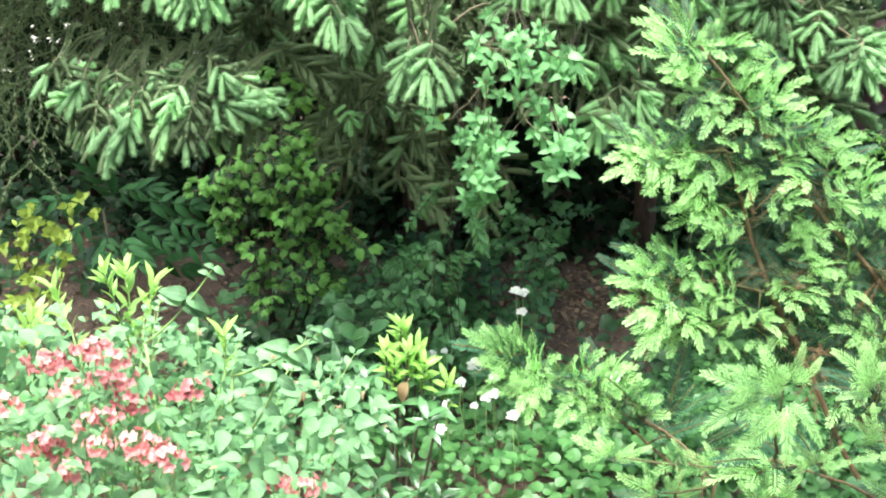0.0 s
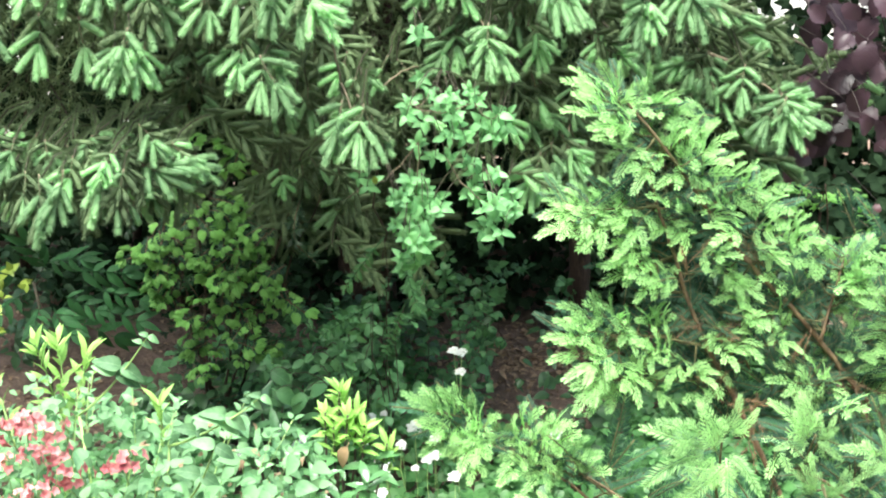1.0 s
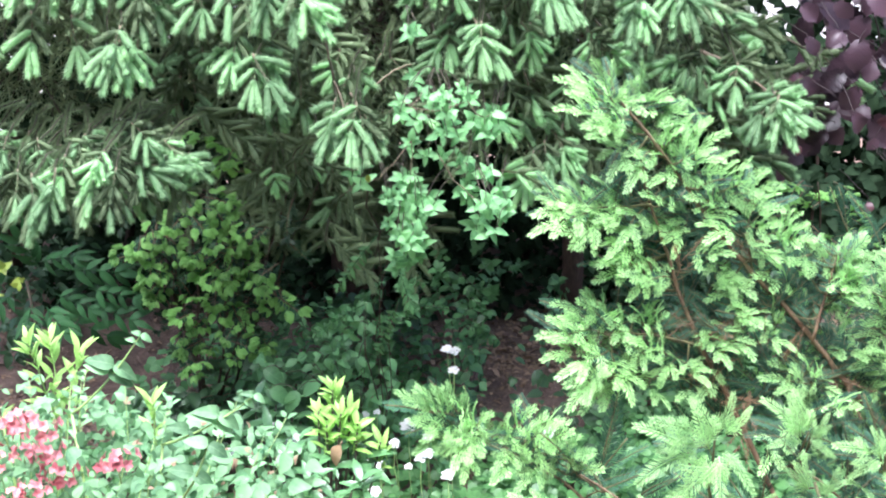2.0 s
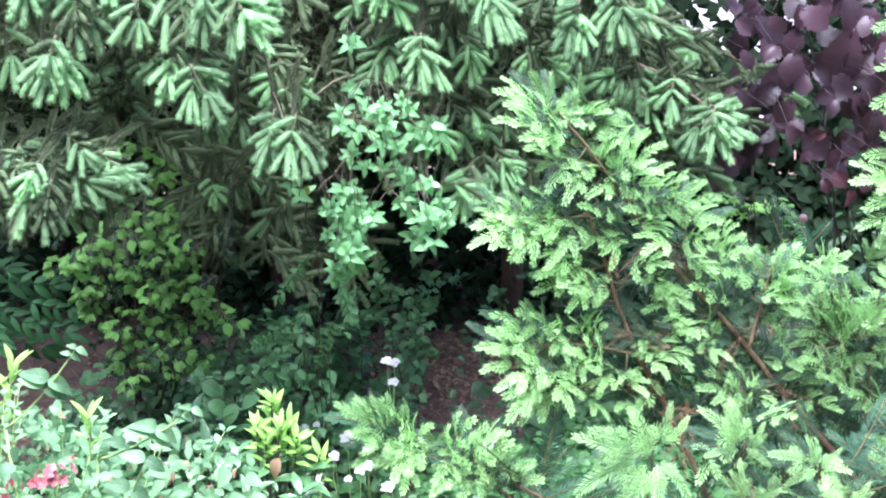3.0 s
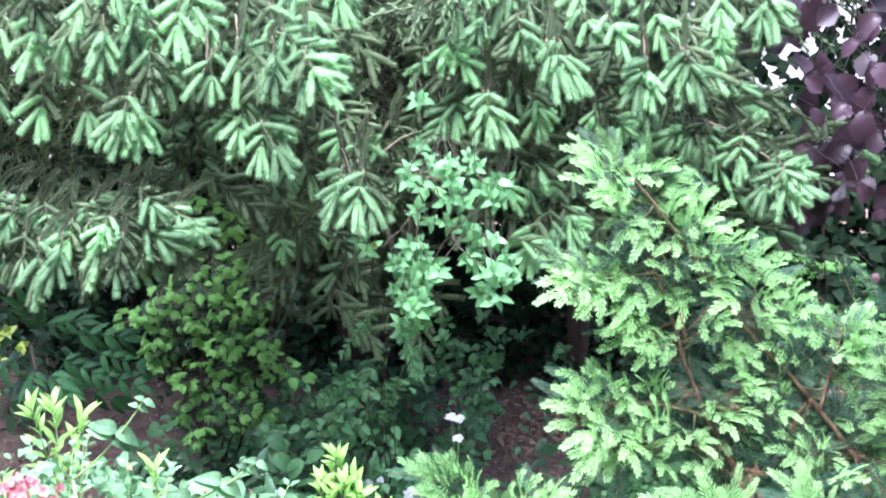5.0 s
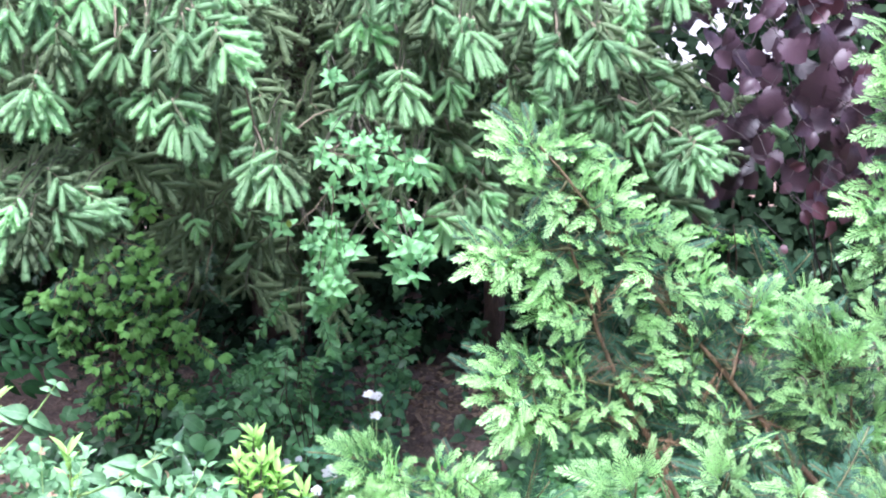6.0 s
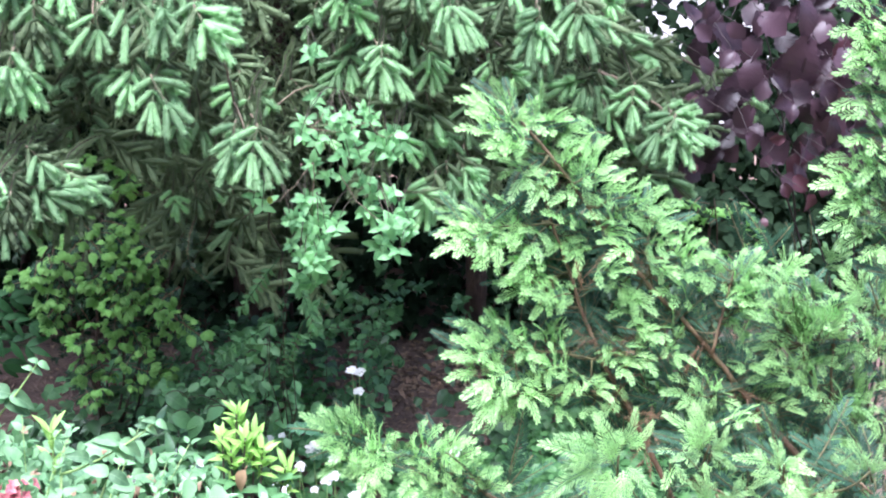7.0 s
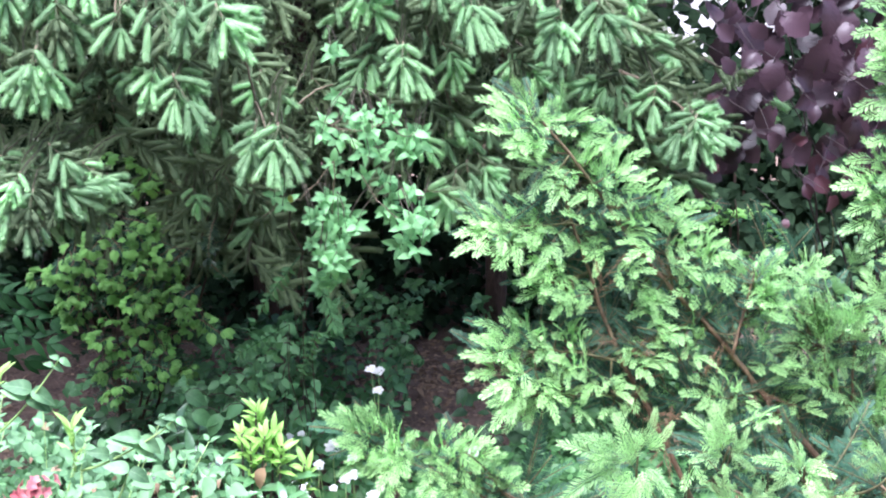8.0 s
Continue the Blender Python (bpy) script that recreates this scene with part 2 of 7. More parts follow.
def leaf(g, at, along, up, length, width, slot=0, shape="ovate", fold=0.25, curl=0.15, segs=5, jag=0.0, rng=random):
    """A leaf blade with a folded midrib that curls down towards its tip."""
    at, d = np.asarray(at, float), unit(along)
    sd = unit(np.cross(d, np.asarray(up, float)))
    u = np.cross(sd, d)
    verts, faces = [], []
    for i in range(segs + 1):
        s = i / segs
        if shape == "ovate":
            w = math.sin(math.pi * s ** 0.72) ** 0.9 if 0 < s < 1 else 0
        elif shape == "oval":
            w = math.sin(math.pi * s ** 0.85) ** 0.7 if 0 < s < 1 else 0
        elif shape == "lance":
            w = math.sin(math.pi * s ** 0.85) if 0 < s < 1 else 0
        elif shape == "round":
            w = math.sqrt(max(0.0, 1 - (2 * s - 1) ** 2)) if 0 < s < 1 else 0
            if s < 0.3:
                w = max(w, 0.55)
        elif shape == "heart":
            w = math.sin(math.pi * s ** 0.78) ** 0.52 * (1 + 0.05 * (-1) ** i) if 0 < s < 1 else 0.1
        else:
            w = math.sin(math.pi * s ** 1.5) if 0 < s < 1 else 0
        w = max(w, 0.03) * width / 2 * (1 + (rng.uniform(-jag, jag)))
        c = at + d * (s * length * (1 - 0.25 * curl * s)) - u * (curl * length * s * s)
        e = u * (fold * w)
        verts += [c - sd * w + e, c, c + sd * w + e]
    for i in range(segs):
        a = 3 * i
        faces += [(a, a + 1, a + 4, a + 3), (a + 1, a + 2, a + 5, a + 4)]
    g.add(verts, faces, slot)


def placed(at, along, up=(0, 0, 1), size=1.0):
    """The pose of a piece whose length runs along its own y and whose upper side is its own z."""
    y = Vector(along).normalized()
    x = y.cross(Vector(up))
    if x.length < 1e-4:
        x = Vector((1, 0, 0))
    x.normalize()
    z = x.cross(y)
    m = Matrix((x, y, z)).transposed().to_4x4()
    return Matrix.Translation(Vector(at)) @ m @ Matrix.Scale(size, 4)


def thing(name, at, label, category, group="", kind=""):
    ob = new(name)
    ob.location = at
    return tagged(ob, label, category, group, kind)


def part(name, data, parent, m=None, label=""):
    """One mesh object under its thing; m is its pose in the world."""
    if isinstance(data, Geo):
        data = data.mesh(name)
    ob = new(name, data)
    ob.parent = parent
    base = Matrix.Translation(parent.location)
    ob.matrix_basis = base.inverted() @ (m if m is not None else Matrix.Identity(4))
    return tagged(ob, label)


R = random.Random(4)
NR = np.random.RandomState(4)


def jit(s):
    return np.array([R.uniform(-s, s) for _ in range(3)])


# ---- ground, far wall ----
def build_ground():
    g = Geo(M_SOIL)
    n = 90
    xs = np.concatenate([[-60, -20, -8, -5], np.linspace(-3, 3, n), [5, 8, 20, 60]])
    ys = np.concatenate([[-60, -20, -6, -2], np.linspace(0, 6, n), [8, 12, 25, 80]])
    verts = []
    for y in ys:
        for x in xs:
            z = 0.05 * noise.noise(Vector((x * 1.3, y * 1.3, 0))) + 0.018 * noise.noise(Vector((x * 9, y * 9, 3)))
            verts.append((x, y, z if abs(x) < 4 and -1 < y < 7 else 0))
    k = len(xs)
    g.add(verts, [(j * k + i, j * k + i + 1, (j + 1) * k + i + 1, (j + 1) * k + i) for j in range(len(ys) - 1) for i in range(k - 1)])
    tagged(new("ground", g.mesh("ground")), "dark damp garden soil with bumps and crumbs", "soil", kind="structure")


build_ground()


def build_wall():
    bm = bmesh.new()
    bmesh.ops.create_cube(bm, size=1, matrix=Matrix.Translation((1.5, 9.0, 1.6)) @ Matrix.Diagonal((14, 0.25, 3.2, 1)))
    me = bpy.data.meshes.new("wall_north")
    bm.to_mesh(me)
    me.materials.append(M_WALL)
    tagged(new("wall_north", me), "pale plastered wall glimpsed through gaps in foliage", "wall", kind="structure")
    # added wall behind the camera, never in view; it cuts sky light
    bm = bmesh.new()
    bmesh.ops.create_cube(bm, size=1, matrix=Matrix.Translation((0, -1.6, 2.3)) @ Matrix.Diagonal((16, 0.3, 4.7, 1)))
    me = bpy.data.meshes.new("unseen_wall_south")
    bm.to_mesh(me)
    me.materials.append(M_UNSEEN_WALL)
    tagged(new("unseen_wall_south", me), "plain unseen wall added behind the camera to block sky light", "wall", kind="structure")


build_wall()


# ---- spruce ----
def soft_shoot(g, p, d, length, fat, slot, npr, count=310):
    """A soft blunt shoot, thickly set with fine needles that lean forward."""
    d = unit(d)
    pts = [np.asarray(p, float) + d * length * s + np.array([0, 0.08 * length * s * s, -0.12 * length * s * s]) for s in (0, 0.15, 0.4, 0.7, 0.9, 1.0)]
    tube(g, pts, [0.002 * fat, 0.0044 * fat, 0.0056 * fat, 0.0064 * fat, 0.006 * fat, 0.003 * fat], 6, slot)
    brush(g, pts, int(count * length / 0.055), 0.0155 * fat, 0.0024, 0.82, slot, 0.0, None, npr)


def spruce_spray(seed, fresh):
    """A twig end: a few soft shoots at its tip and shorter ones beside and behind them."""
    rng, npr = random.Random(seed), np.random.RandomState(seed)
    g = Geo(M_NEW_SPRUCE, M_OLD_SHADED_SPRUCE, M_BRANCH)
    L = 0.06
    axis = np.array([(0.005 * math.sin(2.2 * s + seed), L * s, 0.008 * (1 - s) - 0.006 * s * s) for s in np.linspace(0, 1, 7)])
    tube(g, axis, np.linspace(0.002, 0.0012, 7), 5, 2)
    brush(g, axis, 80, 0.013, 0.0022, 0.8, 1, 0.0, None, npr)

    def slot():
        return 0 if rng.random() < fresh else 1

    for s, ln, an in ((0.15, 0.042, 0.9), (0.6, 0.049, 0.68), (0.95, 0.053, 0.36)):
        p = np.array([np.interp(s, np.linspace(0, 1, 7), axis[:, c]) for c in range(3)])
        for sg in (1, -1):
            if rng.random() < (0.5 if s < 0.3 else 0.35 if s < 0.8 else 0.15):
                continue
            a = an + rng.uniform(-0.22, 0.25)
            soft_shoot(g, p, (sg * math.sin(a), math.cos(a), rng.uniform(-0.2, 0.35)), ln * rng.uniform(0.75, 1.1), rng.uniform(0.9, 1.15), 1 if s < 0.3 and rng.random() < 0.5 else slot(), npr)
        if s > 0.3 and rng.random() < 0.35:
            soft_shoot(g, p, (rng.uniform(-0.3, 0.3), 0.8, rng.uniform(0.35, 0.7)), ln * rng.uniform(0.6, 0.9), rng.uniform(0.95, 1.1), slot(), npr)
    soft_shoot(g, axis[-1], (rng.uniform(-0.1, 0.1), 1, rng.uniform(-0.1, 0.1)), rng.uniform(0.05, 0.06), 1.1, slot(), npr)
    return g.mesh("spray")


def old_shaded_spray(seed):
    """A twig end further in: last year's shoots, branching flat; grey-green needles darkened to stand for shade."""
    rng, npr = random.Random(seed), np.random.RandomState(seed)
    g = Geo(M_OLD_SHADED_SPRUCE, M_TWIG)
    axis = np.array([(0.01 * math.sin(2 * s + seed), 0.12 * s, -0.02 * s * s) for s in np.linspace(0, 1, 7)])
    tube(g, axis, np.linspace(0.002, 0.001, 7), 5, 1)
    brush(g, axis, 260, 0.0155, 0.0026, 0.8, 0, 0.0024, 0, npr)
    for i in range(6):
        s = 0.08 + 0.15 * i
        p = np.array([np.interp(s, np.linspace(0, 1, 7), axis[:, c]) for c in range(3)])
        sg = 1 if i % 2 else -1
        a = rng.uniform(0.5, 0.95)
        soft_shoot(g, p, (sg * math.sin(a), math.cos(a), rng.uniform(-0.3, 0.2)), rng.uniform(0.042, 0.06) * (1.1 - 0.35 * s), rng.uniform(0.9, 1.1), 0, npr, 230)
    return g.mesh("spray")


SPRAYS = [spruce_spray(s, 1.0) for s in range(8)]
# fewer fresh shoots: the darker needles stand in for shade further in
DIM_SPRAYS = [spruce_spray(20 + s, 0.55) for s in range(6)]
OLD_SHADED_SPRAYS = [old_shaded_spray(30 + s) for s in range(5)]
# clearly seen twig ends: where each fan of shoots begins and ends
BRIGHT_FANS_A = [
    ((-0.674, 2.580, 1.493), (-0.662, 2.520, 1.394)),
    ((-0.627, 2.630, 1.502), (-0.633, 2.570, 1.432)),
    ((-0.596, 2.650, 1.496), (-0.591, 2.590, 1.420)),
    ((-0.579, 2.580, 1.434), (-0.566, 2.520, 1.329)),
    ((-0.615, 2.530, 1.346), (-0.632, 2.470, 1.246)),
    ((-0.612, 2.550, 1.339), (-0.588, 2.490, 1.245)),
    ((-0.595, 2.590, 1.324), (-0.568, 2.530, 1.258)),
    ((-0.659, 2.580, 1.314), (-0.677, 2.520, 1.264)),
    ((-0.577, 2.630, 1.436), (-0.538, 2.570, 1.339)),
    ((-0.460, 2.610, 1.431), (-0.510, 2.550, 1.358)),
    ((-0.464, 2.630, 1.425), (-0.462, 2.570, 1.345)),
    ((-0.403, 2.590, 1.481), (-0.397, 2.530, 1.344)),
    ((-0.386, 2.630, 1.441), (-0.374, 2.570, 1.355)),
    ((-0.343, 2.610, 1.464), (-0.325, 2.550, 1.347)),
]
BRIGHT_FANS_B = [
    ((-0.354, 2.650, 1.451), (-0.365, 2.590, 1.364)),
    ((-0.271, 2.590, 1.432), (-0.268, 2.530, 1.337)),
    ((-0.263, 2.570, 1.433), (-0.188, 2.510, 1.348)),
    ((-0.261, 2.610, 1.453), (-0.176, 2.550, 1.384)),
    ((-0.312, 2.630, 1.479), (-0.220, 2.570, 1.411)),
    ((-0.403, 2.590, 1.322), (-0.419, 2.530, 1.248)),
    ((-0.397, 2.630, 1.324), (-0.402, 2.570, 1.244)),
    ((-0.432, 2.670, 1.320), (-0.457, 2.610, 1.273)),
    ((-0.355, 2.570, 1.291), (-0.360, 2.510, 1.208)),
    ((-0.344, 2.550, 1.293), (-0.295, 2.490, 1.204)),
    ((-0.345, 2.610, 1.303), (-0.293, 2.550, 1.251)),
    ((-0.202, 2.550, 1.197), (-0.231, 2.490, 1.110)),
    ((-0.184, 2.580, 1.186), (-0.203, 2.520, 1.108)),
    ((-0.162, 2.530, 1.194), (-0.166, 2.470, 1.106)),
]
BRIGHT_FANS_C = [
    ((-0.154, 2.550, 1.191), (-0.135, 2.490, 1.100)),
    ((-0.139, 2.580, 1.186), (-0.091, 2.520, 1.125)),
    ((-0.187, 2.650, 1.234), (-0.220, 2.590, 1.160)),
    ((0.089, 2.750, 1.332), (0.071, 2.690, 1.255)),
    ((0.101, 2.730, 1.334), (0.111, 2.670, 1.249)),
    ((0.110, 2.750, 1.326), (0.148, 2.690, 1.247)),
    ((0.226, 2.710, 1.440), (0.249, 2.650, 1.344)),
    ((0.237, 2.730, 1.444), (0.275, 2.670, 1.349)),
    ((0.257, 2.750, 1.437), (0.305, 2.690, 1.356)),
    ((0.216, 2.790, 1.441), (0.228, 2.730, 1.362)),
    ((0.426, 2.750, 1.407), (0.384, 2.690, 1.342)),
    ((0.423, 2.730, 1.403), (0.409, 2.670, 1.311)),
    ((0.432, 2.750, 1.401), (0.450, 2.690, 1.320)),
    ((0.512, 2.790, 1.422), (0.505, 2.730, 1.331)),
]
BRIGHT_FANS_D = [
    ((0.524, 2.790, 1.428), (0.560, 2.730, 1.321)),
    ((0.534, 2.810, 1.433), (0.616, 2.750, 1.355)),
    ((0.507, 2.830, 1.414), (0.483, 2.770, 1.367)),
    ((0.754, 2.890, 1.160), (0.700, 2.830, 1.083)),
    ((0.766, 2.910, 1.150), (0.718, 2.850, 1.061)),
    ((0.777, 2.890, 1.150), (0.759, 2.830, 1.062)),
    ((0.782, 2.880, 1.148), (0.815, 2.820, 1.064)),
    ((0.787, 2.890, 1.153), (0.859, 2.830, 1.117)),
    ((0.773, 2.930, 1.173), (0.849, 2.870, 1.166)),
    ((0.675, 2.930, 1.213), (0.619, 2.870, 1.186)),
    ((0.684, 2.910, 1.222), (0.675, 2.850, 1.142)),
    ((0.630, 2.930, 1.181), (0.654, 2.870, 1.127)),
    ((0.423, 2.780, 1.482), (0.326, 2.720, 1.412)),
    ((0.014, 2.830, 1.451), (0.008, 2.770, 1.386)),
]
BRIGHT_FANS_E = [
    ((0.026, 2.810, 1.441), (0.072, 2.750, 1.371)),
    ((0.362, 2.780, 1.500), (0.391, 2.720, 1.427)),
    ((0.170, 2.790, 1.488), (0.202, 2.730, 1.410)),
    ((0.086, 2.780, 1.512), (0.060, 2.720, 1.451)),
    ((-1.034, 2.602, 1.570), (-1.025, 2.542, 1.464)),
    ((-1.068, 2.677, 1.501), (-1.091, 2.617, 1.396)),
    ((-1.029, 2.599, 1.465), (-0.979, 2.539, 1.357)),
    ((-0.995, 2.640, 1.573), (-0.954, 2.580, 1.481)),
    ((-1.006, 2.682, 1.452), (-1.030, 2.622, 1.364)),
    ((-0.924, 2.647, 1.453), (-0.950, 2.587, 1.372)),
    ((-0.906, 2.630, 1.368), (-0.928, 2.570, 1.268)),
    ((-0.810, 2.611, 1.493), (-0.835, 2.551, 1.396)),
    ((-0.735, 2.666, 1.361), (-0.720, 2.606, 1.255)),
    ((-0.663, 2.619, 1.605), (-0.625, 2.559, 1.509)),
]
BRIGHT_FANS_F = [
    ((-0.609, 2.608, 1.553), (-0.621, 2.548, 1.475)),
    ((-0.597, 2.717, 1.599), (-0.624, 2.657, 1.499)),
    ((-0.530, 2.629, 1.533), (-0.517, 2.569, 1.432)),
    ((-0.523, 2.706, 1.575), (-0.477, 2.646, 1.471)),
    ((-0.494, 2.704, 1.528), (-0.445, 2.644, 1.436)),
    ((-0.426, 2.753, 1.528), (-0.389, 2.693, 1.415)),
    ((-0.303, 2.763, 1.590), (-0.311, 2.703, 1.485)),
    ((-0.228, 2.800, 1.589), (-0.195, 2.740, 1.489)),
    ((-0.276, 2.757, 1.532), (-0.298, 2.697, 1.433)),
    ((0.188, 2.818, 1.521), (0.149, 2.758, 1.435)),
    ((0.326, 2.901, 1.606), (0.276, 2.841, 1.512)),
    ((0.308, 2.867, 1.526), (0.348, 2.807, 1.409)),
    ((0.385, 2.950, 1.539), (0.381, 2.890, 1.423)),
    ((0.470, 2.948, 1.534), (0.505, 2.888, 1.420)),
]
BRIGHT_FANS_G = [
    ((0.621, 2.940, 1.579), (0.610, 2.880, 1.453)),
    ((0.628, 3.020, 1.513), (0.643, 2.960, 1.396)),
    ((0.753, 3.049, 1.569), (0.774, 2.989, 1.454)),
    ((0.740, 3.030, 1.537), (0.723, 2.970, 1.440)),
]
SHADED_FANS_A = [
    ((-0.553, 2.830, 1.315), (-0.549, 2.770, 1.254)),
    ((-0.582, 2.880, 1.211), (-0.620, 2.820, 1.167)),
    ((-0.578, 2.880, 1.205), (-0.584, 2.820, 1.119)),
    ((-0.533, 2.880, 1.198), (-0.516, 2.820, 1.121)),
    ((-0.498, 2.780, 1.290), (-0.493, 2.720, 1.252)),
    ((-0.599, 2.830, 1.261), (-0.556, 2.770, 1.280)),
    ((-0.336, 2.730, 1.318), (-0.312, 2.670, 1.278)),
    ((-0.288, 2.780, 1.198), (-0.274, 2.720, 1.136)),
    ((-0.380, 2.830, 1.160), (-0.361, 2.770, 1.123)),
    ((-0.349, 2.830, 1.179), (-0.317, 2.770, 1.130)),
    ((-0.136, 2.730, 1.149), (-0.104, 2.670, 1.117)),
    ((-0.127, 2.880, 1.252), (-0.157, 2.820, 1.179)),
    ((-0.252, 2.880, 1.252), (-0.280, 2.820, 1.173)),
    ((-0.091, 2.930, 1.245), (-0.040, 2.870, 1.214)),
]
SHADED_FANS_B = [
    ((0.353, 2.930, 1.300), (0.314, 2.870, 1.256)),
    ((0.359, 2.930, 1.306), (0.409, 2.870, 1.284)),
    ((0.385, 2.930, 1.274), (0.432, 2.870, 1.249)),
    ((0.213, 2.880, 1.318), (0.209, 2.820, 1.238)),
    ((0.201, 2.880, 1.325), (0.241, 2.820, 1.275)),
    ((0.163, 2.880, 1.362), (0.172, 2.820, 1.306)),
    ((-0.037, 2.980, 1.418), (-0.075, 2.920, 1.360)),
    ((0.012, 2.880, 1.313), (-0.014, 2.820, 1.246)),
    ((0.037, 2.880, 1.326), (0.042, 2.820, 1.245)),
    ((0.063, 2.880, 1.363), (0.085, 2.820, 1.306)),
    ((0.279, 2.880, 1.068), (0.296, 2.820, 0.986)),
    ((0.291, 2.880, 1.068), (0.337, 2.820, 1.021)),
    ((0.210, 2.830, 1.040), (0.171, 2.770, 0.945)),
    ((0.223, 2.830, 1.027), (0.209, 2.770, 0.957)),
]
SHADED_FANS_C = [
    ((0.250, 2.850, 1.061), (0.255, 2.790, 0.996)),
    ((0.305, 2.880, 1.015), (0.317, 2.820, 0.968)),
    ((0.169, 2.780, 1.025), (0.246, 2.720, 1.013)),
    ((0.137, 2.880, 1.135), (0.172, 2.820, 1.081)),
    ((0.191, 2.930, 1.139), (0.213, 2.870, 1.071)),
    ((0.244, 2.930, 1.139), (0.277, 2.870, 1.096)),
    ((0.300, 2.980, 1.170), (0.308, 2.920, 1.100)),
    ((0.165, 2.930, 1.218), (0.200, 2.870, 1.168)),
    ((0.570, 3.010, 1.251), (0.494, 2.950, 1.212)),
    ((0.591, 3.010, 1.250), (0.548, 2.950, 1.186)),
    ((0.616, 3.000, 1.245), (0.577, 2.940, 1.145)),
    ((0.629, 3.000, 1.238), (0.624, 2.940, 1.160)),
    ((0.659, 2.980, 1.234), (0.724, 2.920, 1.266)),
    ((0.728, 2.980, 1.187), (0.728, 2.920, 1.116)),
]
SHADED_FANS_D = [
    ((0.756, 2.980, 1.180), (0.807, 2.920, 1.188)),
    ((0.761, 3.030, 1.021), (0.857, 2.970, 0.960)),
    ((0.706, 3.030, 1.022), (0.782, 2.970, 0.991)),
    ((0.689, 3.030, 1.105), (0.731, 2.970, 1.060)),
    ((0.577, 2.930, 1.394), (0.617, 2.870, 1.373)),
    ((0.665, 3.030, 1.361), (0.732, 2.970, 1.339)),
    ((0.614, 2.930, 1.444), (0.629, 2.870, 1.398)),
    ((0.484, 2.980, 1.274), (0.411, 2.920, 1.243)),
    ((-0.375, 2.980, 0.990), (-0.433, 2.920, 0.913)),
    ((-0.375, 2.930, 0.994), (-0.361, 2.870, 0.958)),
    ((-0.421, 3.030, 0.981), (-0.461, 2.970, 0.940)),
    ((-0.216, 2.930, 0.939), (-0.285, 2.870, 0.888)),
    ((-0.313, 3.030, 1.007), (-0.269, 2.970, 0.978)),
    ((-0.340, 3.030, 0.993), (-0.317, 2.970, 0.938)),
]
SHADED_FANS_E = [
    ((-0.248, 3.030, 0.978), (-0.205, 2.970, 0.936)),
    ((-0.090, 2.830, 1.170), (-0.126, 2.770, 1.124)),
    ((-0.041, 2.880, 1.149), (0.009, 2.820, 1.120)),
    ((-0.217, 2.780, 1.325), (-0.155, 2.720, 1.271)),
    ((-0.210, 2.750, 1.280), (-0.237, 2.690, 1.217)),
    ((-0.195, 2.780, 1.264), (-0.133, 2.720, 1.223)),
    ((-0.971, 2.665, 1.508), (-0.916, 2.605, 1.421)),
    ((-0.895, 2.671, 1.494), (-0.919, 2.611, 1.407)),
    ((-0.811, 2.605, 1.582), (-0.778, 2.545, 1.474)),
    ((-0.818, 2.638, 1.365), (-0.820, 2.578, 1.268)),
    ((-0.712, 2.610, 1.557), (-0.732, 2.550, 1.473)),
    ((-0.754, 2.652, 1.496), (-0.773, 2.592, 1.387)),
    ((-0.400, 2.775, 1.575), (-0.379, 2.715, 1.466)),
    ((-0.354, 2.723, 1.531), (-0.318, 2.663, 1.416)),
]
SHADED_FANS_F = [
    ((0.043, 2.817, 1.574), (0.030, 2.757, 1.458)),
    ((-0.005, 2.881, 1.534), (0.027, 2.821, 1.416)),
    ((0.097, 2.842, 1.609), (0.072, 2.782, 1.506)),
    ((0.122, 2.853, 1.534), (0.152, 2.793, 1.436)),
    ((0.175, 2.879, 1.615), (0.127, 2.819, 1.496)),
    ((0.391, 2.885, 1.609), (0.381, 2.825, 1.520)),
    ((0.493, 2.971, 1.579), (0.444, 2.911, 1.454)),
]
LOW_FANS_A = [
    ((-0.594, 2.530, 1.148), (-0.565, 2.470, 1.118)),
    ((-0.570, 2.480, 1.113), (-0.471, 2.420, 1.105)),
    ((-0.592, 2.480, 1.107), (-0.496, 2.420, 1.080)),
    ((-0.636, 2.410, 1.133), (-0.650, 2.350, 1.084)),
    ((-0.609, 2.390, 1.094), (-0.612, 2.330, 1.009)),
    ((-0.616, 2.430, 1.058), (-0.575, 2.370, 1.029)),
    ((-0.649, 2.410, 1.101), (-0.676, 2.350, 1.018)),
    ((-0.687, 2.530, 1.144), (-0.642, 2.470, 1.110)),
    ((-0.637, 2.480, 1.141), (-0.594, 2.420, 1.098)),
    ((-0.603, 2.480, 1.091), (-0.571, 2.420, 1.054)),
    ((-0.646, 2.430, 1.075), (-0.644, 2.370, 1.034)),
    ((-0.727, 2.390, 1.095), (-0.732, 2.330, 1.013)),
    ((-0.764, 2.390, 1.085), (-0.770, 2.330, 0.982)),
    ((-0.807, 2.430, 1.088), (-0.799, 2.370, 1.026)),
]
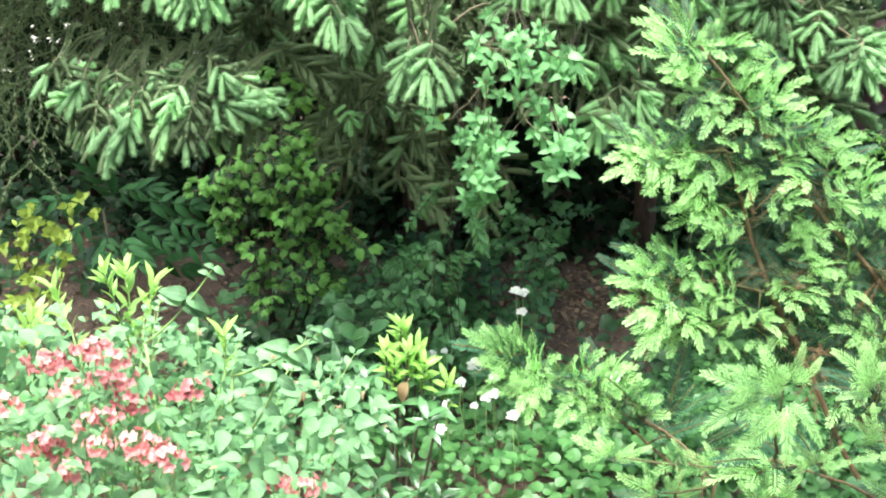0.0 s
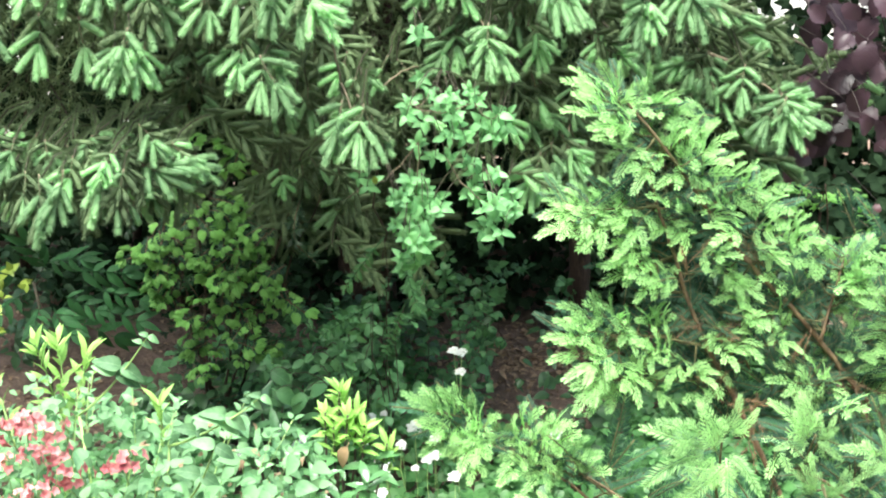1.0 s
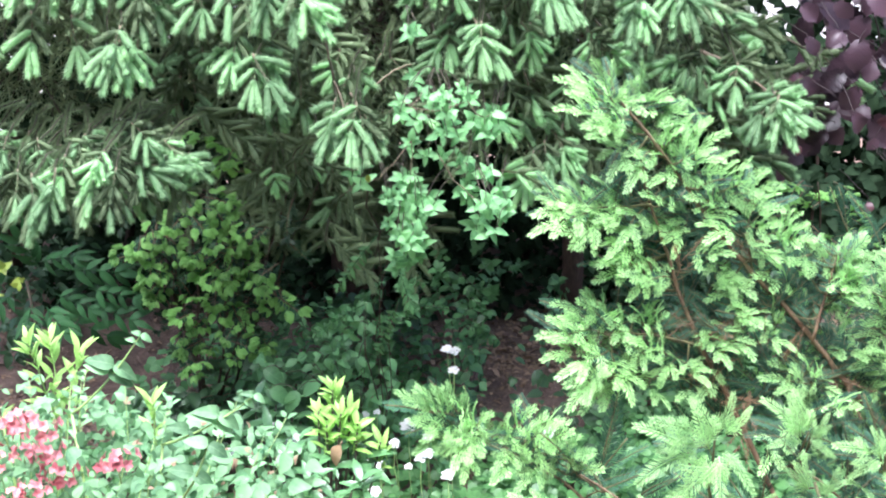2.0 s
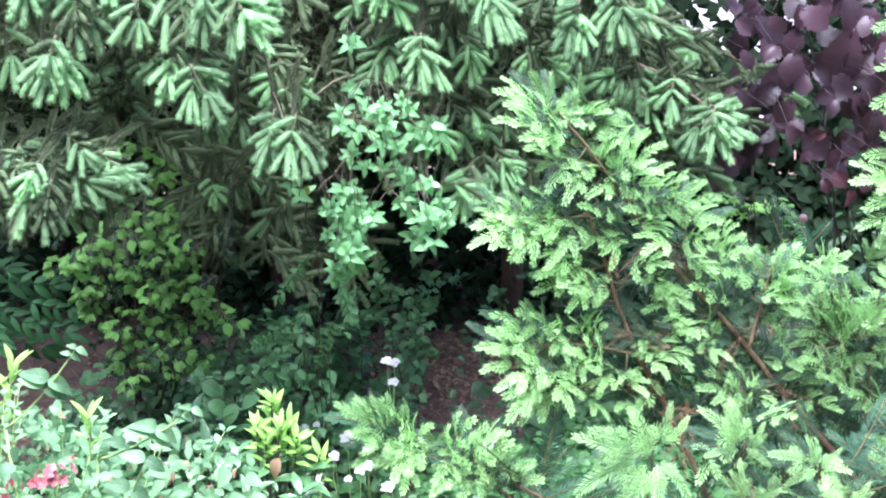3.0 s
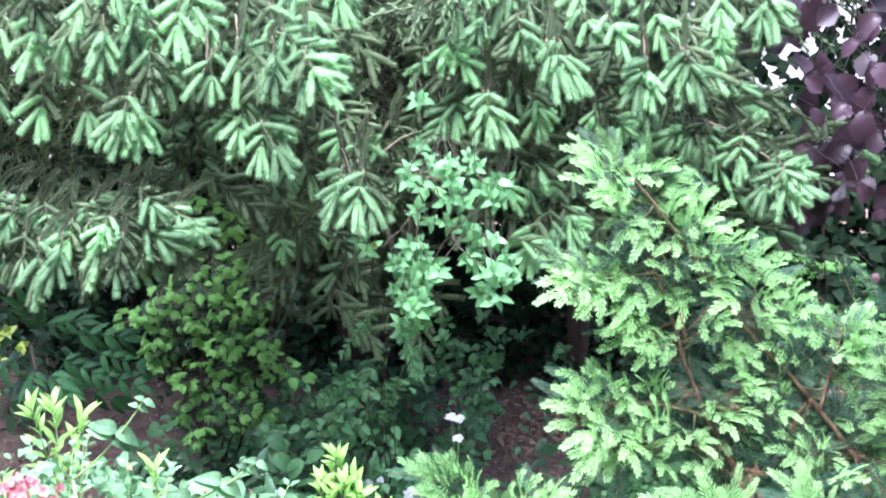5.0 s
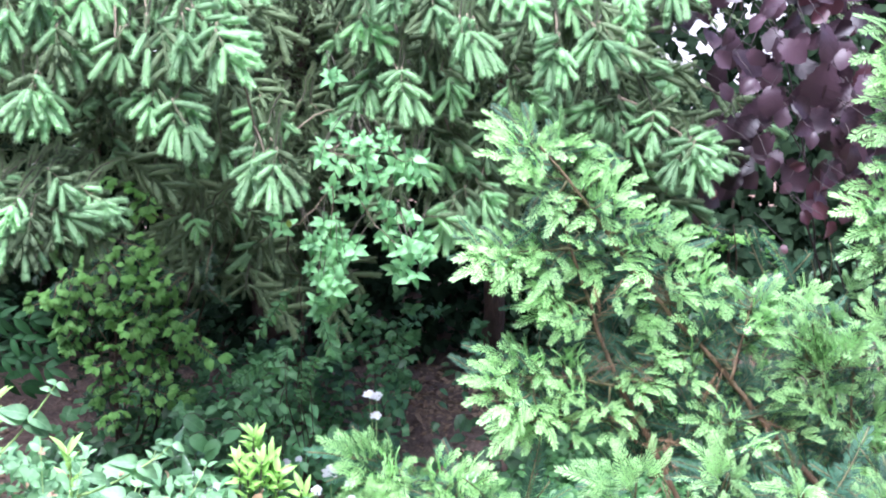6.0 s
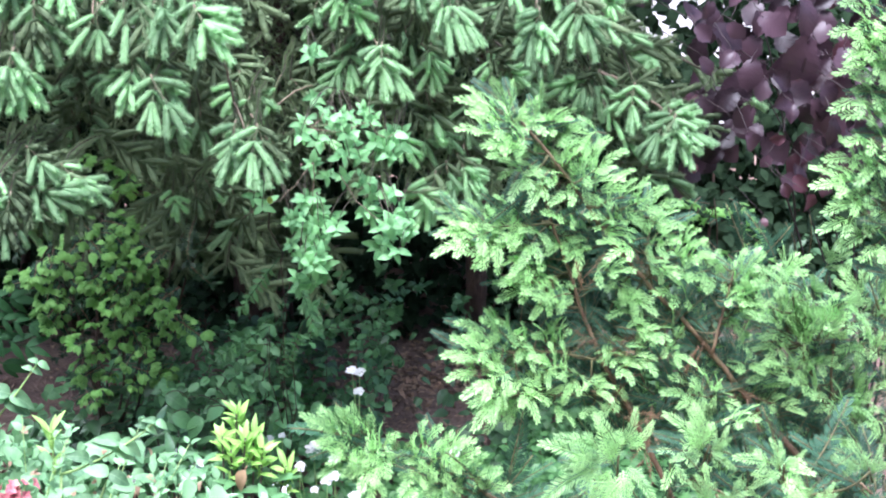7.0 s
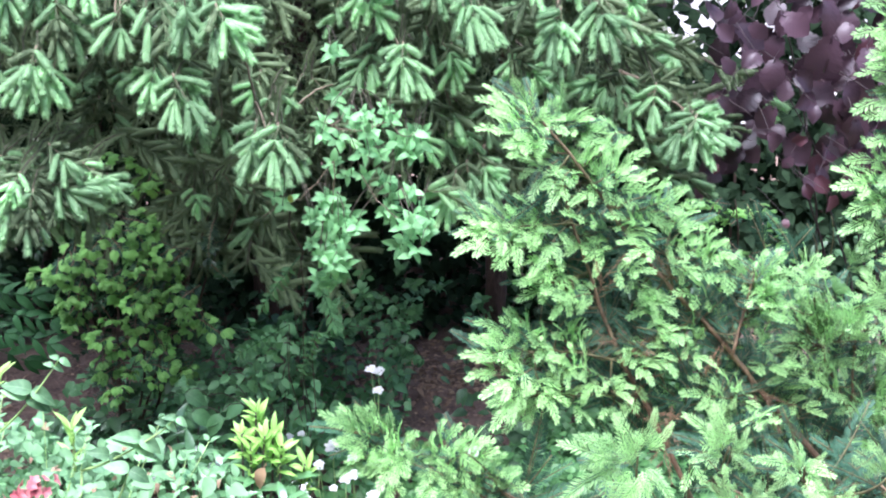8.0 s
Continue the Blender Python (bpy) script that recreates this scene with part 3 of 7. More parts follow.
LOW_FANS_B = [
    ((-0.721, 2.450, 1.115), (-0.730, 2.390, 1.058)),
    ((-0.730, 2.530, 1.144), (-0.695, 2.470, 1.111)),
    ((-0.779, 2.510, 1.137), (-0.756, 2.450, 1.083)),
    ((-0.843, 2.480, 1.144), (-0.861, 2.420, 1.080)),
    ((-0.857, 2.480, 1.111), (-0.894, 2.420, 1.113)),
    ((-0.690, 2.430, 1.042), (-0.672, 2.370, 1.013)),
    ((-0.910, 2.530, 1.168), (-0.937, 2.470, 1.114)),
    ((-0.666, 2.580, 1.151), (-0.690, 2.520, 1.134)),
    ((-0.645, 2.580, 1.134), (-0.555, 2.520, 1.133)),
    ((-0.839, 2.520, 1.078), (-0.794, 2.460, 1.038)),
    ((-0.586, 2.523, 1.057), (-0.559, 2.463, 1.015)),
    ((-0.929, 2.601, 1.107), (-0.888, 2.541, 1.070)),
    ((-0.830, 2.593, 1.126), (-0.855, 2.533, 1.095)),
    ((-0.556, 2.560, 1.105), (-0.577, 2.500, 1.082)),
]
LOW_FANS_C = [
    ((-0.891, 2.604, 1.023), (-0.874, 2.544, 0.987)),
    ((-0.865, 2.538, 1.041), (-0.840, 2.478, 0.999)),
    ((-0.705, 2.523, 1.144), (-0.729, 2.463, 1.116)),
    ((-0.602, 2.596, 1.127), (-0.520, 2.536, 1.096)),
    ((-0.604, 2.557, 1.082), (-0.554, 2.497, 1.049)),
    ((-0.571, 2.547, 1.140), (-0.495, 2.487, 1.107)),
    ((-0.762, 2.544, 1.105), (-0.750, 2.484, 1.055)),
    ((-0.900, 2.559, 1.153), (-0.842, 2.499, 1.106)),
    ((-0.721, 2.575, 1.084), (-0.666, 2.515, 1.050)),
    ((-0.685, 2.539, 1.081), (-0.689, 2.479, 1.052)),
    ((-0.522, 2.504, 1.136), (-0.487, 2.444, 1.097)),
    ((-0.904, 2.586, 1.047), (-0.842, 2.526, 1.012)),
    ((-0.661, 2.628, 1.022), (-0.585, 2.568, 0.997)),
    ((-0.517, 2.543, 1.109), (-0.450, 2.483, 1.078)),
]
LOW_FANS_D = [
    ((-0.835, 2.603, 1.034), (-0.837, 2.543, 1.007)),
    ((-0.591, 2.526, 1.102), (-0.533, 2.466, 1.074)),
    ((-0.791, 2.537, 1.111), (-0.792, 2.477, 1.083)),
    ((-0.541, 2.525, 1.082), (-0.488, 2.465, 1.045)),
    ((-0.513, 2.520, 1.119), (-0.466, 2.460, 1.088)),
    ((-0.570, 2.550, 1.092), (-0.502, 2.490, 1.060)),
    ((-0.674, 2.529, 1.051), (-0.670, 2.469, 1.013)),
    ((-0.581, 2.493, 1.172), (-0.533, 2.433, 1.125)),
    ((-0.666, 2.526, 1.080), (-0.600, 2.466, 1.047)),
    ((-0.740, 2.503, 1.043), (-0.672, 2.443, 1.020)),
    ((-0.890, 2.611, 1.153), (-0.865, 2.551, 1.114)),
    ((-0.644, 2.559, 1.145), (-0.614, 2.499, 1.104)),
    ((-0.833, 2.589, 1.136), (-0.837, 2.529, 1.103)),
    ((-0.697, 2.598, 1.150), (-0.643, 2.538, 1.103)),
]
LOW_FANS_E = [
    ((-0.596, 2.597, 1.155), (-0.574, 2.537, 1.117)),
]
BARE_BRANCHES = [
    ((0.622, 3.000, 1.261), (0.741, 2.980, 1.193), 0.0055),
    ((0.741, 2.980, 1.193), (0.788, 2.900, 1.145), 0.0035),
    ((-0.227, 2.620, 1.346), (-0.204, 2.600, 1.252), 0.0030),
    ((-0.204, 2.600, 1.252), (-0.180, 2.560, 1.195), 0.0026),
    ((-0.412, 2.660, 1.343), (-0.353, 2.600, 1.276), 0.0030),
    ((-0.476, 2.660, 1.495), (-0.474, 2.620, 1.409), 0.0030),
    ((-0.418, 2.650, 1.517), (-0.405, 2.600, 1.454), 0.0030),
    ((0.432, 2.800, 1.488), (0.429, 2.740, 1.396), 0.0030),
]
MORE_BRANCHES = [
    ((-0.335, 2.640, 1.484), (-0.261, 2.600, 1.426), 0.0030),
    ((-0.612, 2.660, 1.384), (-0.623, 2.560, 1.338), 0.0028),
    ((-0.174, 2.620, 1.226), (-0.149, 2.550, 1.185), 0.0025),
    ((0.074, 2.850, 1.365), (0.098, 2.750, 1.326), 0.0028),
    ((-0.677, 2.620, 1.133), (-0.569, 2.500, 1.109), 0.0035),
    ((-0.762, 2.600, 1.120), (-0.677, 2.620, 1.133), 0.0040),
    ((0.298, 2.950, 1.109), (0.279, 2.880, 1.055), 0.0028),
    ((-0.137, 2.800, 1.212), (-0.051, 2.850, 1.255), 0.0022),
]


def build_spruce():
    tree = thing("spruce_tree", (-0.3, 5.0, 0), "large spruce with drooping boughs and pale new shoots", "tree")
    g = Geo(M_BARK)
    tube(g, bend((-0.3, 5.0, -0.1), (-0.28, 5.0, 6.0), 14, 0, 0.004, R), np.linspace(0.12, 0.05, 14), 14)
    part("trunk", g, tree)
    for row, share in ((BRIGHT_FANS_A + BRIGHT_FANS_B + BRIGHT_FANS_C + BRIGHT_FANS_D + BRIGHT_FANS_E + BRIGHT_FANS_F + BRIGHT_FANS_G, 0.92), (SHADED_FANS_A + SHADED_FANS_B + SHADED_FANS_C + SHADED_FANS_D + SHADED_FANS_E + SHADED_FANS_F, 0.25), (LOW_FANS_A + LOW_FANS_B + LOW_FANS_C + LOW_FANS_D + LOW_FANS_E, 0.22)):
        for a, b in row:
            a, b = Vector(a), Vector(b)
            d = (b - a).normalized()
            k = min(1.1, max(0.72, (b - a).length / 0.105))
            # fans that are not lit get darker needles in place of shade
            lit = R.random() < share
            mesh = R.choice(SPRAYS if lit else DIM_SPRAYS if R.random() < 0.75 else OLD_SHADED_SPRAYS)
            foot = b - d * 0.13 * k
            part("spray", mesh, tree, placed(foot, d, (R.uniform(-0.35, 0.35), -0.9, 0.45), k))
            # the twig that carries it, from further in
            g = Geo(M_TWIG, M_OLD_SHADED_SPRUCE)
            back = foot + Vector((R.uniform(-0.05, 0.05), R.uniform(0.16, 0.26), R.uniform(0.0, 0.04) if foot.z < 1.2 else R.uniform(0.03, 0.09)))
            tw = bend(back, foot, 6, -0.015, 0.02, R)
            tube(g, tw, np.linspace(0.0026, 0.0018, 6), 5)
            brush(g, tw, 260, 0.014, 0.0024, 0.8, 1, 0.0, None, NR)
            part("twig", g, tree)
            # growth close behind it, its shade put into the darker needles
            gap = -0.27 < back.x < -0.02 and 1.14 < back.z < 1.55
            if R.random() < (0.8 if foot.z > 1.2 or foot.x > 0.1 else 0.25) and not gap:
                v = d + Vector((R.uniform(-0.7, 0.7), R.uniform(-0.1, 0.3), R.uniform(-0.3, 0.3)))
                part("spray", R.choice(OLD_SHADED_SPRAYS), tree, placed(back + Vector((R.uniform(-0.05, 0.05), 0, 0)), v, (R.uniform(-0.4, 0.4), -0.8, 0.5), R.uniform(0.9, 1.25)))
    # bare brown branches that show between the shoots
    for a, b, rad in BARE_BRANCHES + MORE_BRANCHES:
        g = Geo(M_BRANCH, M_OLD_SHADED_SPRUCE)
        line = bend(a, b, 8, -0.008, 0.015, R)
        tube(g, line, np.linspace(rad, rad * 0.7, 8), 6)
        brush(g, line + np.array([0, 0.006, -0.002]), 130, 0.012, 0.0022, 0.9, 1, 0.0, None, NR)
        part("branch", g, tree)
    # boughs: drooping fronds with sprays on both sides, toned dark for shade
    for i in range(38):
        low = i >= 34
        tip = Vector((-1.75 + 2.75 * ((i * 0.618) % 1), R.uniform(2.95, 3.45), 0))
        tip.z = (1.2 if tip.x < -0.1 else 1.04) + R.uniform(0, 0.6) + 0.2 * (tip.y - 2.8)
        if tip.x > 0.35:
            tip.y += 0.2
            tip.z += 0.12
        if -0.26 < tip.x < 0.05 and tip.z > 1.15 and not low:
            continue
        if low:
            tip = Vector((R.uniform(-0.75, 0.2), R.uniform(3.5, 4.0), R.uniform(0.9, 1.1)))
        root = Vector((-0.3, 4.95, tip.z + R.uniform(0.35, 0.7)))
        line = bend(root, tip, 9, -0.1, 0.012, R)
        g = Geo(M_TWIG, M_OLD_SHADED_SPRUCE)
        tube(g, line, np.linspace(0.012, 0.003, 9), 6)
        brush(g, line[4:], 500, 0.014, 0.0024, 0.85, 1, 0.0, None, NR)
        part("bough", g, tree)
        d = (tip - root).normalized()
        side = Vector((-d.y, d.x, 0)).normalized()
        for k in range(13):
            s = 0.42 + 0.58 * k / 12
            q = Vector([np.interp(s, np.linspace(0, 1, 9), line[:, c]) for c in range(3)])
            sg = 0 if k == 12 else 1 if k % 2 else -1
            v = d * 0.7 + side * sg * R.uniform(0.6, 1.1) + Vector((0, 0, R.uniform(-0.6, -0.1)))
            if -0.26 < q.x < -0.02 and 1.14 < q.z < 1.52:
                continue
            kind = DIM_SPRAYS if not low and k > 4 and R.random() < 0.5 else OLD_SHADED_SPRAYS
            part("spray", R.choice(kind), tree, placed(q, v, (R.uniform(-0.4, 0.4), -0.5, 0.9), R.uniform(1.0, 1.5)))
    # low dead-looking boughs that hang in the shade under the tree
    for i in range(14):
        tip = Vector((-0.72 + 0.11 * i + R.uniform(-0.04, 0.04), R.uniform(3.65, 4.0), R.uniform(0.62, 0.92)))
        if i > 6:
            tip = Vector((-0.56 + 0.055 * (i - 7) + R.uniform(-0.03, 0.03), R.uniform(3.3, 3.6), R.uniform(0.7, 1.05)))
        root = Vector((-0.3, 4.95, tip.z + R.uniform(0.3, 0.5)))
        line = bend(root, tip, 9, -0.08, 0.012, R)
        g = Geo(M_TWIG, M_OLD_SHADED_SPRUCE)
        tube(g, line, np.linspace(0.01, 0.002, 9), 6)
        brush(g, line[4:], 500, 0.014, 0.0024, 0.85, 1, 0.0, None, NR)
        part("bough", g, tree)
        for k in range(9):
            q = Vector([np.interp(0.62 + 0.38 * k / 8, np.linspace(0, 1, 9), line[:, c]) for c in range(3)])
            v = Vector((R.uniform(-0.9, 0.9), R.uniform(-0.6, 0.1), R.uniform(-0.9, -0.1)))
            part("spray", R.choice(OLD_SHADED_SPRAYS), tree, placed(q, v, (R.uniform(-0.4, 0.4), -0.8, 0.5), R.uniform(0.9, 1.4)))
    return tree


build_spruce()


def scatter(g, base, poses):
    """Joins many copies of a small form into one mesh."""
    v = np.concatenate(base.v)
    v = np.concatenate([v, np.ones((len(v), 1))], 1)
    for m in poses:
        g.v.append((v @ np.array(m).T)[:, :3])
        g.f.extend(tuple(i + g.n for i in q) for q in base.f)
        g.k.extend(base.k)
        g.n += len(v)


def build_spruce_crown():
    """The tree's upper boughs, joined; mostly unseen, added to shade the growth below."""
    base = Geo(M_OLD_SHADED_SPRUCE, M_TWIG)
    npr = np.random.RandomState(9)
    axis = np.array([(0, 0.3 * q, -0.06 * q * q) for q in (0, 0.5, 1)])
    brush(base, axis, 26, 0.05, 0.014, 0.7, 0, 0.006, 1, npr)
    for sg in (1, -1):
        for q in (0.2, 0.5, 0.8):
            p = np.array([0, 0.3 * q, -0.06 * q * q])
            brush(base, [p, p + np.array([sg * 0.07, 0.06, -0.02]), p + np.array([sg * 0.12, 0.13, -0.05])], 18, 0.04, 0.012, 0.7, 0, 0.004, 1, npr)
    fine = Geo(M_OLD_SHADED_SPRUCE, M_TWIG)
    brush(fine, axis, 46, 0.024, 0.0075, 0.8, 0, 0.003, 1, npr)
    for sg in (1, -1):
        for q in (0.15, 0.4, 0.65, 0.9):
            p = np.array([0, 0.3 * q, -0.06 * q * q])
            brush(fine, [p, p + np.array([sg * 0.05, 0.05, -0.01]), p + np.array([sg * 0.08, 0.11, -0.04])], 27, 0.022, 0.0075, 0.8, 0, 0.0025, 0, npr)
    g = Geo(M_OLD_SHADED_SPRUCE, M_TWIG)
    poses = []
    for i in range(720):
        x, y = R.uniform(-2.4, 0.8), R.uniform(3.6, 4.9)
        p = (x, y, 0.85 + 0.28 * (y - 3.5) + 1.3 * R.random())
        if -0.27 < x < -0.03 and 1.12 < p[2] < 1.5 and y < 4.6:
            continue
        poses.append(placed(p, (R.uniform(-0.8, 0.8), -0.6, R.uniform(-1, -0.2)), (R.uniform(-0.4, 0.4), -0.4, 1), R.uniform(0.6, 1.1)))
    scatter(g, fine, poses)
    # rough canopy, mostly above the view, placed to block the sky
    poses = []
    for i in range(140):
        p = (R.uniform(-2.4, 0.3), R.uniform(3.0, 4.3), R.uniform(1.55, 2.3))
        poses.append(placed(p, (R.uniform(-0.8, 0.8), -0.6, R.uniform(-0.6, 0)), (R.uniform(-0.3, 0.3), -0.2, 1), R.uniform(0.8, 1.3)))
    scatter(g, fine, poses)
    poses = []
    tops = []
    for i in range(1300):
        z = 1.9 + 4.2 * R.random() ** 1.3
        a, r = R.uniform(0, 2 * math.pi), R.uniform(0.1, 1.0) ** 0.5 * max(0.3, 2.3 - 0.5 * (z - 1.9))
        p = (-0.25 + r * math.cos(a), 5.0 + 0.9 * r * math.sin(a), z - 0.2 * r)
        if (p[1] > 5.6 and i % 2) or (p[0] > 0.7 and p[1] < 4.8 and p[2] < 2.8) or (p[1] < 3.5 and p[2] < 2.3):
            continue
        (poses if p[2] < 2.3 and p[1] < 5.2 else tops).append(placed(p, (math.cos(a) + R.uniform(-0.5, 0.5), math.sin(a) + R.uniform(-0.5, 0.5), -0.5), (0, 0, 1), R.uniform(0.9, 1.5)))
    scatter(g, fine, poses)
    scatter(g, base, tops)
    return g


tagged(part("crown", build_spruce_crown(), bpy.data.objects["spruce_tree"]), "", "", "", "stuff")


# ---- yew ----
def yew_sprig(seed, fresh=1.0):
    """A sprig: dark old needles on its lower part, and a plume of soft pale feathers that arch from its end."""
    rng, npr = random.Random(100 + seed), np.random.RandomState(100 + seed)
    g = Geo(M_NEW_YEW, M_OLD_YEW, M_YEW_TWIG)
    L = 0.06 if fresh > 0.3 else 0.13
    axis = np.array([(0.006 * math.sin(2.5 * s + seed), L * s, 0.01 * s - 0.02 * s * s) for s in np.linspace(0, 1, 7)])
    tube(g, axis, np.linspace(0.0018, 0.001, 7), 5, 2)
    comb(g, axis[:5] if fresh > 0.3 else axis, 11 if fresh > 0.3 else 30, 0.022, 0.003, 1, (0, 0, 1), 1.1, 0.1, npr)

    def shoot(p, d, length):
        d = unit(d)
        pts = [np.asarray(p, float) + d * length * s + np.array([0, 0, 0.2 * length * s - 0.42 * length * s * s]) for s in (0, 0.25, 0.5, 0.75, 1)]
        tube(g, pts, [0.0012, 0.0012, 0.0011, 0.001, 0.0007], 4, 0)
        comb(g, pts, int(15 * length / 0.05), 0.0175, 0.0024, 0, (rng.uniform(-0.3, 0.3), 0, 1), 0.98, 0.1, npr)

    if fresh > 0.3:
        for s, an0, ln in ((0.4, 0.9, 0.046), (0.85, 0.62, 0.052)):
            p = np.array([np.interp(s, np.linspace(0, 1, 7), axis[:, c]) for c in range(3)])
            for sg in (1, -1):
                if rng.random() < 0.14:
                    continue
                an = an0 + rng.uniform(-0.2, 0.2)
                shoot(p, (sg * math.sin(an), math.cos(an), rng.uniform(-0.1, 0.5)), ln * rng.uniform(0.8, 1.2))
        shoot(axis[-1], (rng.uniform(-0.15, 0.15), 1, rng.uniform(0, 0.3)), rng.uniform(0.056, 0.07))
        if rng.random() < 0.6:
            shoot(axis[4], (rng.uniform(-0.3, 0.3), 0.7, 0.7), rng.uniform(0.03, 0.04))
    return g.mesh("sprig")


SPRIGS = [yew_sprig(s) for s in range(9)]
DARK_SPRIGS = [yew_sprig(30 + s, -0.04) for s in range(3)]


def dead_sprig(seed):
    """A withered twig with curled brown needles and bare side twigs."""
    rng, npr = random.Random(seed), np.random.RandomState(seed)
    g = Geo(M_DEAD, M_YEW_BARK)
    for k in range(4):
        d = unit((rng.uniform(-0.6, 0.6), 1, rng.uniform(-0.5, 0.5)))
        line = bend((0, 0.02 * k, 0), np.array([0, 0.02 * k, 0]) + d * rng.uniform(0.05, 0.09), 5, 0.004, 0.05, rng)
        tube(g, line, np.linspace(0.0016, 0.0008, 5), 4, 1)
        brush(g, line, 34, 0.016, 0.0022, 0.9, 0, 0.0, None, npr)
    return g.mesh("dead_twig")


def feather(seed):
    """One long soft new shoot with two short ones at its foot, all of pale flat needles."""
    rng, npr = random.Random(seed), np.random.RandomState(seed)
    g = Geo(M_NEW_YEW)
    for sg, length in ((0, 0.1), (1, rng.uniform(0.03, 0.045)), (-1, rng.uniform(0.025, 0.04))):
        d = unit((0.9 * sg, 1, 0.25))
        p0 = np.array([0, 0.012 * abs(sg), 0])
        pts = [p0 + d * length * q + np.array([0.006 * math.sin(3 * q + seed), 0, 0.1 * length * q - 0.4 * length * q * q]) for q in np.linspace(0, 1, 7)]
        tube(g, pts, np.linspace(0.0016, 0.0008, 7), 4)
        comb(g, pts, int(14.5 * length / 0.06), 0.0185, 0.0026, 0, (0, 0, 1), 1.05, 0.1, npr)
    return g.mesh("shoot")


FEATHERS = [feather(80 + s) for s in range(4)]
# fronds of the low yew: a middle and the shoots that spread from it
FRONDS_NEAR = [
    ((0.368, 1.580, 0.910), ((0.266, 1.560, 0.924), (0.287, 1.568, 0.944), (0.314, 1.582, 0.956), (0.335, 1.575, 0.982), (0.385, 1.575, 0.979), (0.412, 1.575, 0.958), (0.285, 1.582, 0.840), (0.327, 1.575, 0.822), (0.377, 1.560, 0.832), (0.413, 1.560, 0.863), (0.299, 1.560, 0.889), (0.354, 1.582, 0.837))),
    ((0.498, 1.600, 0.910), ((0.421, 1.588, 0.947), (0.443, 1.580, 0.967), (0.478, 1.595, 0.976), (0.515, 1.595, 0.951), (0.533, 1.580, 0.912), (0.485, 1.595, 0.865), (0.524, 1.588, 0.872), (0.451, 1.595, 0.887))),
]
FRONDS_MID = [
    ((0.612, 1.620, 0.868), ((0.573, 1.622, 0.901), (0.612, 1.622, 0.905), (0.540, 1.600, 0.878), (0.644, 1.615, 0.891), (0.578, 1.615, 0.833), (0.627, 1.615, 0.819))),
    ((0.511, 1.600, 0.829), ((0.460, 1.595, 0.844), (0.479, 1.580, 0.878), (0.534, 1.580, 0.874), (0.554, 1.580, 0.832), (0.488, 1.595, 0.796), (0.526, 1.580, 0.799))),
    ((0.426, 1.600, 0.797), ((0.374, 1.595, 0.812), (0.394, 1.580, 0.844), (0.456, 1.595, 0.828), (0.471, 1.602, 0.780))),
]
FRONDS_LOW = [
    ((0.321, 1.750, 0.716), ((0.255, 1.738, 0.745), (0.293, 1.745, 0.758), (0.346, 1.745, 0.759), (0.377, 1.752, 0.725))),
    ((0.177, 1.850, 0.669), ((0.112, 1.845, 0.705), (0.150, 1.845, 0.714), (0.205, 1.845, 0.707), (0.236, 1.852, 0.679))),
    ((0.665, 1.640, 0.798), ((0.618, 1.635, 0.813), (0.640, 1.635, 0.842), (0.681, 1.628, 0.844), (0.701, 1.620, 0.811))),
    ((0.241, 1.750, 0.661), ((0.166, 1.730, 0.695), (0.210, 1.745, 0.709), (0.271, 1.745, 0.703), (0.303, 1.730, 0.683))),
]
FRONDS_END = [
    ((0.386, 1.650, 0.702), ((0.322, 1.638, 0.740), (0.363, 1.630, 0.760), (0.415, 1.638, 0.752), (0.455, 1.630, 0.723))),
    ((0.549, 1.600, 0.734), ((0.484, 1.580, 0.766), (0.528, 1.595, 0.783), (0.577, 1.595, 0.777), (0.617, 1.602, 0.742))),
    ((0.755, 1.660, 0.835), ((0.696, 1.640, 0.862), (0.723, 1.655, 0.890), (0.776, 1.662, 0.881))),
]
DEAD_SPRIGS = [dead_sprig(70 + s) for s in range(3)]

